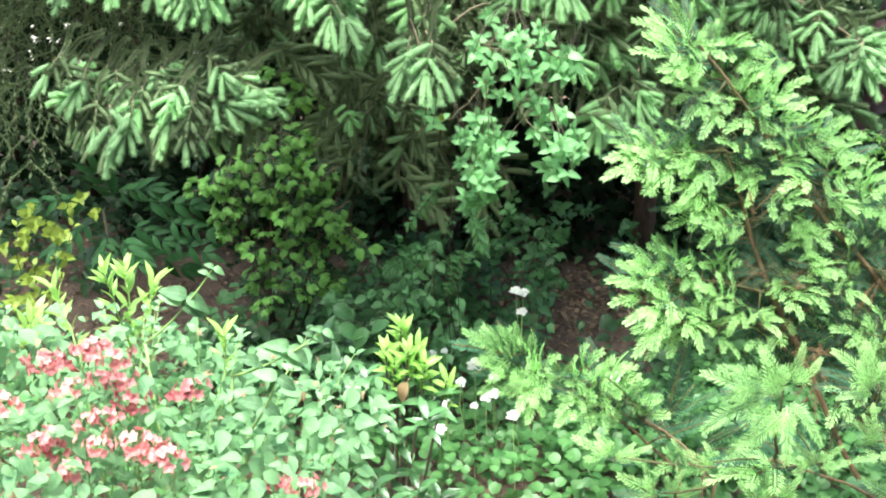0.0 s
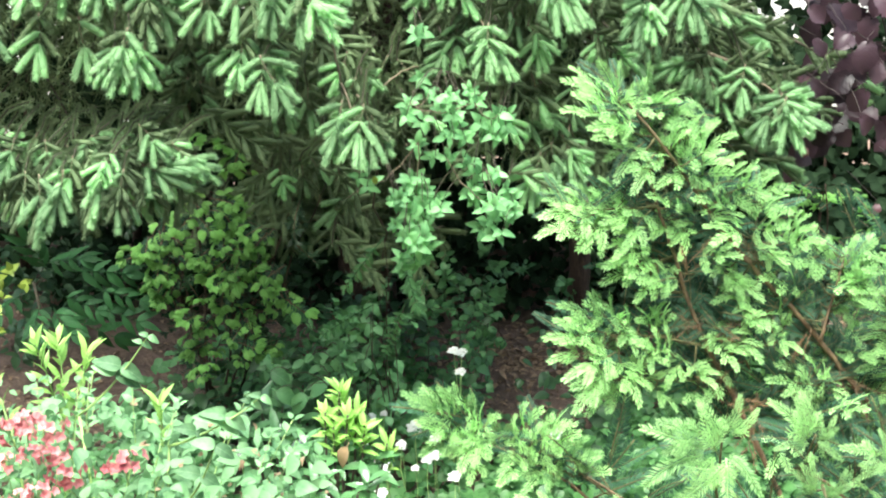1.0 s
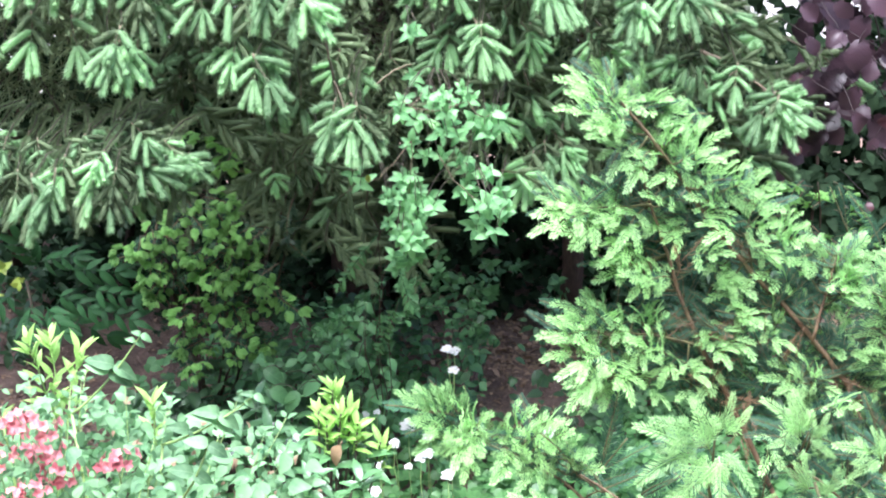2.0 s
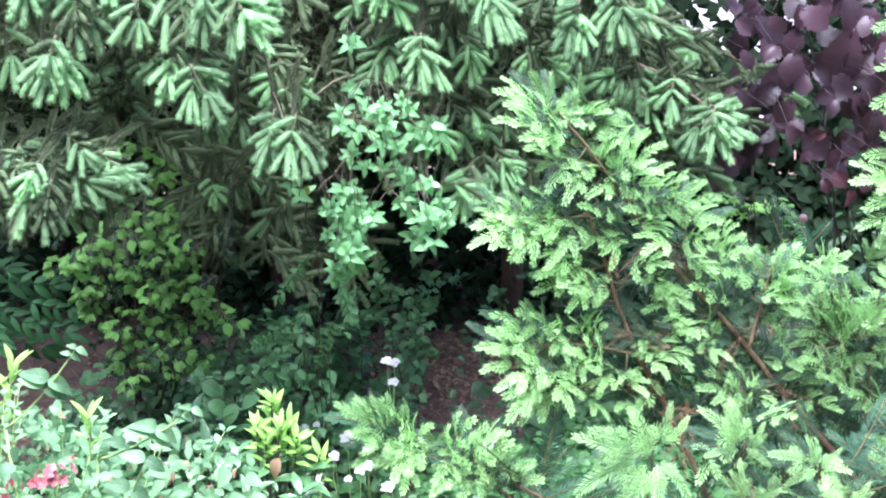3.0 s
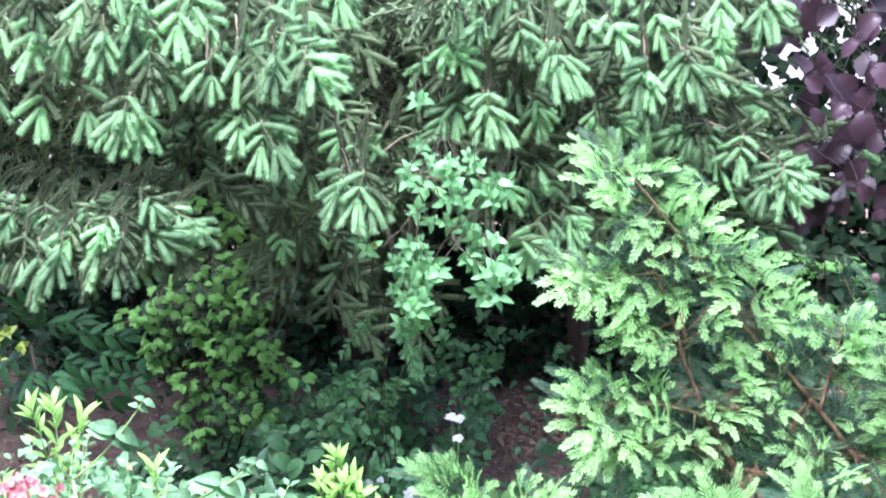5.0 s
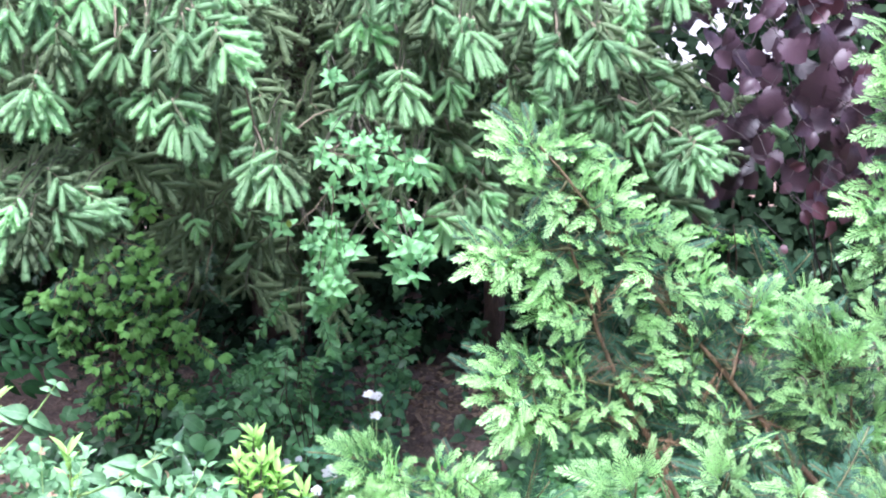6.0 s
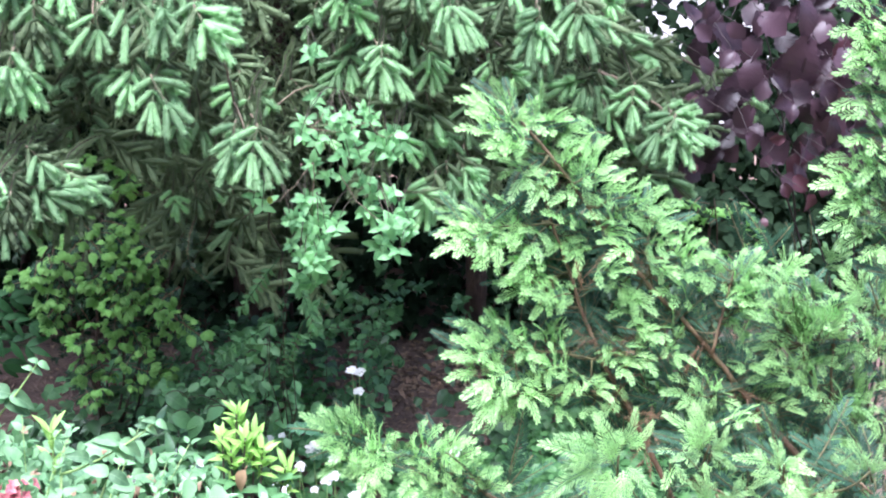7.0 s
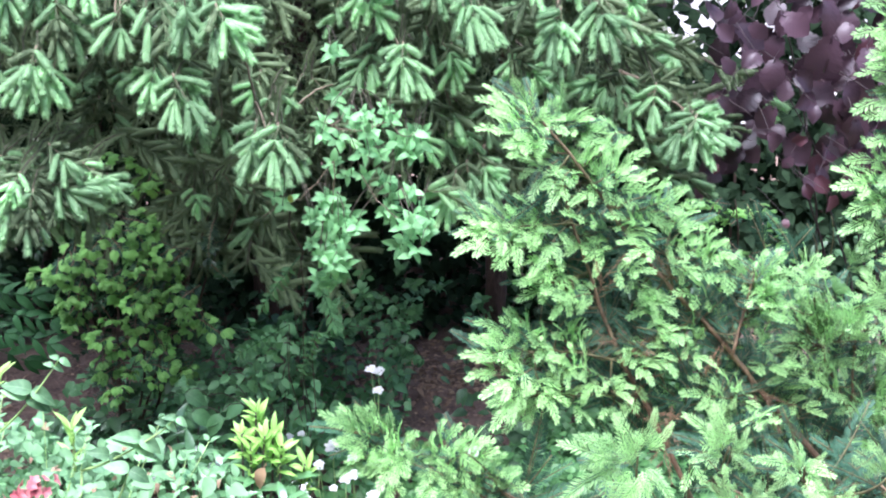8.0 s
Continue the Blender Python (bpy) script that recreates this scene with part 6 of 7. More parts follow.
# leaf clusters of the climber
CLIMBER_ENDS_A = [
    (-0.066, 2.634, 1.206),
    (-0.038, 2.663, 1.171),
    (0.009, 2.663, 1.189),
    (0.068, 2.663, 1.200),
    (0.121, 2.677, 1.174),
    (-0.014, 2.620, 1.219),
    (0.032, 2.677, 1.156),
    (0.134, 2.691, 1.147),
    (0.080, 2.691, 1.154),
    (0.025, 2.620, 1.137),
    (-0.051, 2.677, 1.115),
    (0.007, 2.677, 1.084),
    (0.067, 2.663, 1.074),
    (0.114, 2.663, 1.049),
    (0.132, 2.663, 1.019),
    (0.079, 2.706, 1.004),
    (0.100, 2.620, 0.992),
    (0.067, 2.706, 0.967),
    (0.132, 2.677, 0.954),
    (0.097, 2.706, 0.928),
    (0.124, 2.620, 0.937),
]
CLIMBER_ENDS_B = [
    (0.150, 2.663, 0.988),
    (-0.088, 2.620, 1.007),
    (-0.054, 2.677, 0.987),
    (-0.018, 2.691, 0.990),
    (-0.079, 2.706, 0.956),
    (-0.037, 2.677, 0.956),
    (-0.006, 2.634, 0.984),
    (-0.101, 2.634, 0.949),
    (-0.073, 2.634, 0.912),
    (-0.044, 2.691, 0.871),
    (-0.092, 2.649, 0.878),
    (-0.062, 2.663, 0.861),
    (-0.032, 2.677, 0.888),
    (-0.180, 2.706, 1.032),
    (-0.160, 2.663, 1.023),
    (-0.070, 2.663, 1.040),
    (-0.035, 2.649, 1.346),
    (-0.020, 2.691, 1.226),
    (0.033, 2.706, 1.200),
    (0.020, 2.634, 1.181),
    (0.105, 2.706, 1.163),
    (0.084, 2.663, 1.044),
    (0.118, 2.620, 1.004),
    (-0.042, 2.649, 0.982),
    (-0.060, 2.663, 0.948),
    (-0.055, 2.620, 0.903),
]


def build_climber():
    leaves = leaves_for(M_CLIMBER, 0.035, 0.0185, "oval", 0.3, 0.4, 8)
    c = thing("climbing_shrub", (-0.123, 3.100, 0.473), "leafy climber with fresh green oval leaves hanging from the spruce", "climber")
    c.location.z = 0
    root = np.array((-0.125, 3.050, 1.120))
    g = Geo(M_TWIG)
    tube(g, bend((-0.254, 4.000, 0.067), root, 8, -0.03, 0.02, R), np.linspace(0.004, 0.002, 8), 6)
    part("stem", g, c)
    ends = CLIMBER_ENDS_A + CLIMBER_ENDS_B
    for e in ends:
        e = np.array(e)
        a = e + np.array([R.uniform(-0.04, 0.04), 0.06, R.uniform(0.03, 0.08)])
        for k in range(1 + (R.random() < 0.7)):
            b = e + k * jit(0.03)
            g = Geo(M_TWIG)
            tube(g, bend(a, b, 5, -0.012, 0.02, R), np.linspace(0.0012, 0.0008, 5), 5)
            part("stem", g, c)
            rosette(c, b, (R.uniform(-0.7, 0.7), -0.75, R.uniform(-0.2, 0.7)), leaves, R.choice((5, 6, 7)), R.uniform(0.7, 0.95), R.uniform(0.8, 1.2))
    # thin bare runners between the clusters
    for p, q in ((CLIMBER_ENDS_A[10], CLIMBER_ENDS_B[2]), (CLIMBER_ENDS_A[10], CLIMBER_ENDS_B[14]), (CLIMBER_ENDS_A[11], CLIMBER_ENDS_A[16]), (CLIMBER_ENDS_A[0], CLIMBER_ENDS_B[17]), (CLIMBER_ENDS_A[3], CLIMBER_ENDS_A[4]), (CLIMBER_ENDS_A[0], CLIMBER_ENDS_A[3])):
        g = Geo(M_BRANCH)
        tube(g, bend(p, np.array(q) + np.array([0, 0.01, 0]), 7, 0.02, 0.03, R), np.linspace(0.0013, 0.0008, 7), 5)
        part("stem", g, c)
    bud = Geo(M_YELLOW)
    leaf(bud, (0, 0, 0), (0, 1, 0), (0, 0, 1), 0.02, 0.012, 0, "oval", 0.5, 0.4, 6)
    part("withered_leaf", bud, c, placed((-0.140, 2.600, 1.060), (0.1, -0.1, -1), (0, -1, 0), 1.0), "small yellowed leaf")


build_climber()


def frond(owner, m, mats, pairs, length, width, seed, hang=0.4):
    """A feather leaf: a bent midrib and paired leaflets, each a piece under it."""
    rng = random.Random(seed)
    g = Geo(M_PINNATE)
    pts = np.array([(0, length * s, 0.12 * length * s - hang * length * s * s) for s in np.linspace(0, 1, 7)])
    tube(g, pts, np.linspace(0.0016, 0.0007, 7), 5)
    rib = part("frond", g, owner, m)

    def piece(p, d):
        ob = new("leaflet", rng.choice(mats))
        ob.parent = rib
        ob.matrix_basis = placed(p, d, (rng.uniform(-0.3, 0.3), 0.3, 1), width * rng.uniform(0.85, 1.15))

    for i in range(pairs):
        s = 0.25 + 0.7 * i / (pairs - 1)
        p = [np.interp(s, np.linspace(0, 1, 7), pts[:, c]) for c in range(3)]
        for sg in (1, -1):
            piece(p, (sg * 0.8 + rng.uniform(-0.2, 0.2), 0.5 + 0.4 * s + rng.uniform(-0.2, 0.2), -0.45 + rng.uniform(-0.4, 0.3)))
    piece(pts[-1], (0, 1, -0.5))
    return rib


def build_pinnate():
    big = leaves_for(M_PINNATE, 0.078, 0.024, "ovate", 0.25, 0.25)
    p = thing("feather_leaved_shrub", (-1.168, 3.600, 0.263), "shrub with dark green feathered leaves in shade", "shrub")
    p.location.z = 0
    hub = (-1.177, 3.550, 0.558)
    g = Geo(M_TWIG)
    tube(g, bend((p.location.x, p.location.y, 0), hub, 6, 0, 0.02, R), np.linspace(0.009, 0.004, 6), 6)
    part("stem", g, p)
    tips = [(-0.799, 3.350, 0.566), (-0.819, 3.350, 0.502), (-0.884, 3.400, 0.633), (-1.015, 3.300, 0.488), (-1.122, 3.300, 0.488), (-0.947, 3.400, 0.519), (-1.011, 3.450, 0.668),
            (-1.254, 3.300, 0.537), (-1.341, 3.400, 0.636), (-0.932, 3.500, 0.402), (-1.151, 3.500, 0.672)]
    for t in tips:
        d = Vector(t) - Vector(hub)
        d = Vector((d.x, d.y - 0.1, d.z * 0.5 + 0.03))
        base = Vector(t) - d.normalized() * 0.24
        frond(p, placed(base, d, (R.uniform(-0.3, 0.3), -1, 0.5), R.uniform(0.85, 1.1)), big, 4, 0.2, 0.92, R.randrange(99), 0.3)
    small = leaves_for(M_BRAMBLE, 0.036, 0.011, "ovate", 0.25, 0.25)
    q = thing("feather_leaved_seedling", (-0.152, 3.100, 0.473), "arching seedling with small feathered green leaves", "seedling")
    q.location.z = 0
    for a, b in (((-0.139, 2.950, 0.840), (-0.246, 2.900, 0.716)), ((-0.106, 2.950, 0.812), (-0.065, 2.850, 0.716)), ((-0.172, 3.000, 0.656), (-0.298, 3.000, 0.584)), ((-0.088, 2.950, 0.685), (-0.130, 2.950, 0.585))):
        frond(q, placed(a, Vector(b) - Vector(a), (0, -0.8, 0.5), 0.95), small, 8, 0.16, 0.9, R.randrange(99), 0.25)
        g = Geo(M_BARK)
        tube(g, bend((q.location.x, q.location.y + 0.3, 0), a, 6, 0, 0.03, R), np.linspace(0.0018, 0.001, 6), 5)
        part("stem", g, q)


build_pinnate()


def lime_sprig(seed, mat):
    """A twig with small fans of short broad lobes over dark old needles."""
    rng, npr = random.Random(seed), np.random.RandomState(seed)
    g = Geo(mat, M_OLD_YEW, M_YEW_BARK)
    L = 0.11
    axis = np.array([(0.008 * math.sin(3 * s + seed), L * s, -0.03 * s * s) for s in np.linspace(0, 1, 6)])
    tube(g, axis, np.linspace(0.002, 0.001, 6), 4, 2)
    comb(g, axis, 12, 0.02, 0.004, 1, (0, 0, 1), 1.1, 0.1, npr)
    for i in range(4):
        s = 0.4 + 0.2 * i
        p = np.array([np.interp(s, np.linspace(0, 1, 6), axis[:, c]) for c in range(3)])
        sg = 1 if i % 2 else -1
        f = unit((sg * 0.8 * (i < 3), 0.7, rng.uniform(-0.2, 0.4)))
        for k in range(9):
            d = f + 0.7 * np.array([rng.uniform(-1, 1), rng.uniform(-1, 1), rng.uniform(-0.5, 0.5)])
            leaf(g, p + f * 0.006 * (k % 3), d, (0.2 * rng.uniform(-1, 1), 0, 1), rng.uniform(0.02, 0.032), rng.uniform(0.006, 0.009), 0, "round", 0.3, 0.25, 3)
    return g.mesh("sprig")


def build_lime():
    lime = [lime_sprig(s, M_LIME) for s in range(4)]
    sets = [
        ("clump_shrub", "shaded yew-like shrub beside the purple hazel", ((1.270, 3.900, 0.215), (1.140, 3.700, 0.788)), 0.22, 60),
    ]
    for name, label, (a, b), wide, count in sets:
        a = np.array(a); b = np.array(b); a[2] = 0
        t = thing(name, tuple(a), label, "shrub", "clump shrubs")
        g = Geo(M_BARK)
        line = bend(a + np.array([0, 0.08, 0]), b + np.array([0, 0.05, 0]), 8, 0, 0.02, R)
        tube(g, line, np.linspace(0.005, 0.002, 8), 6)
        part("stem", g, t)
        for i in range(count):
            s = R.uniform(0.08, 1.0)
            p = a + (b - a) * s
            an = R.uniform(0, 6.28)
            o = np.array([math.cos(an), math.sin(an), 0]) * wide * (R.uniform(0.2, 1) ** 0.6) * (1.15 - 0.5 * s)
            d = unit(o + np.array([0, -0.06, -0.02]) + jit(0.06))
            part("sprig", R.choice(lime), t, placed(p + o - d * 0.06, d, (0, -0.5, 0.9), R.uniform(0.7, 1.15)))


build_lime()


# lobed tufts of the shrub under the low spruce bough
LIME_TUFTS_A = [
    (-0.609, 3.070, 1.044),
    (-0.640, 3.114, 1.008),
    (-0.603, 3.157, 0.971),
    (-0.617, 3.081, 0.959),
    (-0.526, 3.125, 1.023),
    (-0.523, 3.168, 0.961),
    (-0.483, 3.092, 0.976),
    (-0.667, 3.385, 0.826),
    (-0.593, 3.429, 0.823),
    (-0.589, 3.353, 0.813),
    (-0.580, 3.396, 0.768),
    (-0.794, 3.320, 0.714),
    (-0.759, 3.364, 0.717),
    (-0.723, 3.407, 0.713),
    (-0.784, 3.331, 0.680),
    (-0.659, 3.375, 0.681),
    (-0.611, 3.418, 0.732),
    (-0.592, 3.342, 0.717),
    (-0.663, 3.385, 0.655),
    (-0.639, 3.429, 0.626),
    (-0.693, 3.353, 0.672),
    (-0.558, 3.396, 0.673),
    (-0.563, 3.320, 0.648),
    (-0.525, 3.364, 0.642),
    (-0.500, 3.407, 0.653),
    (-0.477, 3.331, 0.612),
    (-0.440, 3.375, 0.566),
    (-0.463, 3.418, 0.517),
    (-0.414, 3.342, 0.552),
    (-0.520, 3.385, 0.516),
]
LIME_TUFTS_B = [
    (-0.558, 3.429, 0.483),
    (-0.525, 3.353, 0.475),
    (-0.598, 3.396, 0.498),
    (-0.574, 3.320, 0.459),
    (-0.536, 3.364, 0.426),
    (-0.656, 3.407, 0.460),
    (-0.691, 3.331, 0.518),
    (-0.729, 3.375, 0.524),
    (-0.766, 3.418, 0.559),
    (-0.768, 3.342, 0.564),
    (-0.707, 3.385, 0.439),
    (-0.702, 3.429, 0.396),
    (-0.490, 3.353, 0.413),
    (-0.479, 3.396, 0.377),
    (-0.609, 3.320, 0.618),
    (-0.665, 3.364, 0.558),
    (-0.613, 3.407, 0.543),
    (-0.771, 3.331, 0.649),
    (-0.750, 3.375, 0.617),
    (-0.833, 3.418, 0.672),
    (-0.626, 3.342, 0.767),
    (-0.700, 3.385, 0.773),
    (-0.770, 3.429, 0.747),
    (-0.526, 3.353, 0.747),
    (-0.512, 3.396, 0.704),
    (-0.460, 3.320, 0.646),
    (-0.628, 3.364, 0.412),
    (-0.577, 3.407, 0.362),
    (-0.655, 3.331, 0.376),
]


def lime_tuft(seed):
    """A tuft of short broad lobes on a twig end, ragged and cupped."""
    rng, npr = random.Random(seed), np.random.RandomState(seed)
    g = Geo(M_LIME, M_OLD_YEW, M_YEW_BARK)
    axis = np.array([(0, 0.06 * s, -0.012 * s * s) for s in np.linspace(0, 1, 5)])
    tube(g, axis, np.linspace(0.0016, 0.0009, 5), 4, 2)
    comb(g, axis, 9, 0.02, 0.0036, 1, (0, 0, 1), 1.1, 0.1, npr)
    for i in range(5):
        a = i * 1.9 + rng.uniform(-0.3, 0.3)
        hub = np.array([0.016 * math.sin(a), 0.045 + 0.016 * math.cos(a), rng.uniform(-0.006, 0.01)])
        for k in range(5):
            b = a + rng.uniform(-1.3, 1.3)
            d = np.array([math.sin(b), 0.35 + math.cos(b), rng.uniform(-0.5, 0.35)])
            leaf(g, hub, d, (rng.uniform(-0.4, 0.4), 0, 1), rng.uniform(0.015, 0.025), rng.uniform(0.0105, 0.015), 0, "round", 0.35, 0.4, 4)
    return g.mesh("sprig")


def build_lime_shrub():
    tufts = [lime_tuft(50 + s) for s in range(6)]
    # same sprig form in the darkened leaf, for the shaded inside
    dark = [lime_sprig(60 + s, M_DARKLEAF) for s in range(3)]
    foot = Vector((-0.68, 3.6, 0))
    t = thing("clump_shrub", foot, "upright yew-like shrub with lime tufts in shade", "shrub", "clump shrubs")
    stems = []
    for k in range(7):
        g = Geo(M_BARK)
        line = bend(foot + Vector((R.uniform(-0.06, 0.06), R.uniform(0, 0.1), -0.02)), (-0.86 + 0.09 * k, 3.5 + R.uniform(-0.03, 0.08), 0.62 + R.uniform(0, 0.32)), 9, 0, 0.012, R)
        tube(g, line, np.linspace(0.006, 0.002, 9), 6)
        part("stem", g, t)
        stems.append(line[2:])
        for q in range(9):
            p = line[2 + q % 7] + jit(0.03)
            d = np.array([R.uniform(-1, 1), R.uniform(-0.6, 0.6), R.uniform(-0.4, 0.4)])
            part("sprig", R.choice(dark), t, placed(p, d, (0, -0.5, 0.9), R.uniform(0.7, 1.1)), "inner leaves with shade put into their colour")
    joints = np.concatenate(stems)
    for p in LIME_TUFTS_A + LIME_TUFTS_B:
        p = np.array(p)
        near = joints[np.argmin(np.linalg.norm(joints - p, axis=1))]
        g = Geo(M_BARK)
        tube(g, bend(near, p, 5, -0.01, 0.02, R), np.linspace(0.0018, 0.001, 5), 4)
        part("twig", g, t)
        for k in range(1 + (R.random() < 0.4)):
            d = unit(p - near + jit(0.04)) * np.array([1, 0.3, 0.6]) + np.array([R.uniform(-0.5, 0.5), -0.35, R.uniform(-0.45, 0.1)])
            part("sprig", R.choice(tufts), t, placed(p - unit(d) * 0.05 + k * jit(0.03), d, (R.uniform(-0.3, 0.3), -0.7, 0.7), R.uniform(0.9, 1.35)))


build_lime_shrub()


# ---- front left: pink-flowered shrub, spear shoots, honeysuckle shoots ----
def pink_cluster(seed):
    rng = random.Random(seed)
    g = Geo(M_PINK, M_STALK)
    for i in range(15):
        o = np.array([rng.gauss(0, 0.017), rng.gauss(0, 0.017), rng.gauss(0, 0.012)])
        d = unit(o + np.array([0, -0.01, 0.012]))
        s, u = side_of(d)
        for k in range(5):
            a = k * 1.257 + rng.uniform(-0.3, 0.3)
            v = unit(d * 0.8 + math.cos(a) * s + math.sin(a) * u)
            leaf(g, o, v, d, rng.uniform(0.011, 0.016), rng.uniform(0.008, 0.011), 0, "round", 0.4, 0.3, 4)
    tube(g, [(0, 0, -0.05), (0, 0, 0)], [0.0012, 0.001], 4, 1)
    return g.mesh("blossom")


def build_pink_shrub():
    leaves = leaves_for(M_PALE, 0.038, 0.024, "ovate", 0.25, 0.25)
    s = thing("flowering_shrub", (-0.95, 1.95, 0), "pale green leafy shrub with clusters of pink blossom", "shrub")
    ends = []
    for i in range(34):
        x = R.uniform(-1.35, -0.24)
        y = R.uniform(1.65, 2.25)
        top = 0.85 - 0.27 * max(0, (x + 0.62)) - 0.1 * abs(y - 1.9)
        e = np.array([x, y, top + R.uniform(-0.10, 0.02)])
        a = np.array([-0.8 + 0.6 * (x + 0.8), 1.95, 0.02])
        line = bend(a, e, 7, -0.05, 0.02, R)
        keep = line[3:]
        leafy_stem(s, keep, leaves, 0.035, 0.68, M_STALK, 1.1, 2, 0.0014)
        ends.append(e)
    base = Geo(M_PALE)
    leaf(base, (0, 0, 0), (0, 1, 0), (0, 0, 1), 0.042, 0.026, 0, "ovate", 0.3, 0.3, 5)
    poses = []
    for i in range(5600):
        x, y = R.uniform(-1.4, -0.22), R.uniform(1.6, 2.3)
        if noise.noise(Vector((x * 11, y * 11, 4))) < -0.08:
            continue
        top = 0.85 - 0.27 * max(0, (x + 0.62)) - 0.3 * abs(y - 1.9) + 0.09 * noise.noise(Vector((x * 7, y * 7, 1)))
        z = top - 0.03 - 0.32 * R.random() ** 1.8
        poses.append(placed((x, y, z), (R.uniform(-1, 1), R.uniform(-1, 0.5), R.uniform(-0.9, 0.5)), (R.uniform(-0.9, 0.9), R.uniform(-1.0, 0.3), 1), 0.4 + 0.7 * R.random() ** 1.5))
    g = Geo(M_PALE)
    scatter(g, base, poses[:-420])
    tinged = Geo(M_TINGED)
    leaf(tinged, (0, 0, 0), (0, 1, 0), (0, 0, 1), 0.026, 0.014, 0, "ovate", 0.5, 0.5, 4)
    g2 = Geo(M_TINGED)
    scatter(g2, tinged, poses[-420:])
    tagged(part("withered_foliage", g2, s), "reddish-brown withered leaves", "", "", "stuff")
    tagged(part("foliage", g, s), "", "", "", "stuff")
    bl = [pink_cluster(k) for k in range(3)]
    spots = [(-0.606, 1.750, 0.853), (-0.659, 1.700, 0.820), (-0.482, 1.720, 0.810), (-0.673, 1.650, 0.745), (-0.590, 1.660, 0.795), (-0.517, 1.650, 0.757),
             (-0.583, 1.700, 0.834), (-0.620, 1.650, 0.790), (-0.525, 1.620, 0.746), (-0.717, 1.750, 0.842), (-0.489, 1.620, 0.751), (-0.763, 1.700, 0.790), (-0.596, 1.620, 0.762), (-0.562, 1.680, 0.813), (-0.649, 1.720, 0.864), (-0.685, 1.700, 0.853), (-0.604, 1.680, 0.847), (-0.343, 1.660, 0.691), (-0.302, 1.660, 0.685), (-0.689, 1.620, 0.766),
             (-0.542, 1.620, 0.770), (-0.636, 1.600, 0.733), (-0.600, 1.660, 0.901)]
    for p in spots:
        p = np.array(p) + np.array([0, 0.06, -0.012])
        part("blossom", R.choice(bl), s, placed(p, (R.uniform(-0.4, 0.4), 1, R.uniform(-0.3, 0.3)), (R.uniform(-0.3, 0.3), -0.5, 1), R.uniform(0.5, 0.85)))


build_pink_shrub()


def build_spear():
    leaves = leaves_for(M_PRIVET, 0.05, 0.014, "lance", 0.3, 0.15)
    t = thing("spear_leaved_shrub", (-0.693, 2.100, 0.563), "young shrub shoots with narrow yellow-green leaves", "shrub")
    t.location.z = 0
    for a, b in (((-0.661, 2.100, 0.715), (-0.687, 2.050, 0.889)), ((-0.661, 2.100, 0.715), (-0.666, 2.100, 0.882)), ((-0.651, 2.100, 0.714), (-0.615, 2.100, 0.856)), ((-0.723, 2.000, 0.757), (-0.778, 2.050, 0.860)),
                 ((-0.495, 2.100, 0.670), (-0.497, 2.100, 0.761)), ((-0.822, 2.000, 0.763), (-0.796, 2.000, 0.826))):
        leafy_stem(t, bend(a, b, 6, 0, 0.02, R), leaves, 0.028, 1.0, M_STALK, 0.85)
        rosette(t, b, np.array(b) - np.array(a), leaves, 4, 0.9, 0.5)
        g = Geo(M_STALK)
        tube(g, bend((t.location.x, t.location.y, 0), a, 5, 0, 0.01, R), [0.004, 0.0036, 0.003, 0.0026, 0.002], 5)
        part("stem", g, t)


build_spear()


def build_honeysuckle():
    big = leaves_for(M_PALE, 0.042, 0.026, "oval", 0.6, 0.55, 8)
    t = thing("honeysuckle_vine", (-0.526, 2.000, 0.611), "honeysuckle vine with long pale shoots and paired leaves", "vine")
    t.location.z = 0
    runs = [((-0.608, 2.000, 0.782), (-0.472, 1.950, 0.937), [(0.55, 1.0), (0.62, 0.95), (0.92, 0.4), (1.0, 0.45)]),
            ((-0.450, 1.950, 0.747), (-0.289, 1.900, 0.852), [(0.3, 0.8), (0.55, 1.0), (0.62, 1.0), (0.9, 0.5), (1.0, 0.5)]),
            ((-0.417, 1.900, 0.670), (-0.356, 1.850, 0.790), [(0.5, 0.9), (1.0, 0.8)])]
    for a, b, at in runs:
        a, b = np.array(a), np.array(b)
        line = bend(a, b, 8, 0.012, 0.004, R)
        g = Geo(M_STALK)
        tube(g, line, np.linspace(0.0024, 0.0012, 8), 6)
        tube(g, bend((t.location.x, t.location.y, 0), a, 6, 0, 0.01, R), np.linspace(0.003, 0.0024, 6), 6)
        part("stem", g, t)
        d = unit(b - a)
        for s, k in at:
            p = a + (b - a) * s
            for sg in (1, -1):
                v = unit(d * 0.35 + np.array([-0.7 * sg, -0.35, 0.35 * sg - 0.15]))
                part("leaf", R.choice(big), t, placed(p, v, (0.1, -0.75, 0.6), k * R.uniform(0.85, 1.1)))


build_honeysuckle()


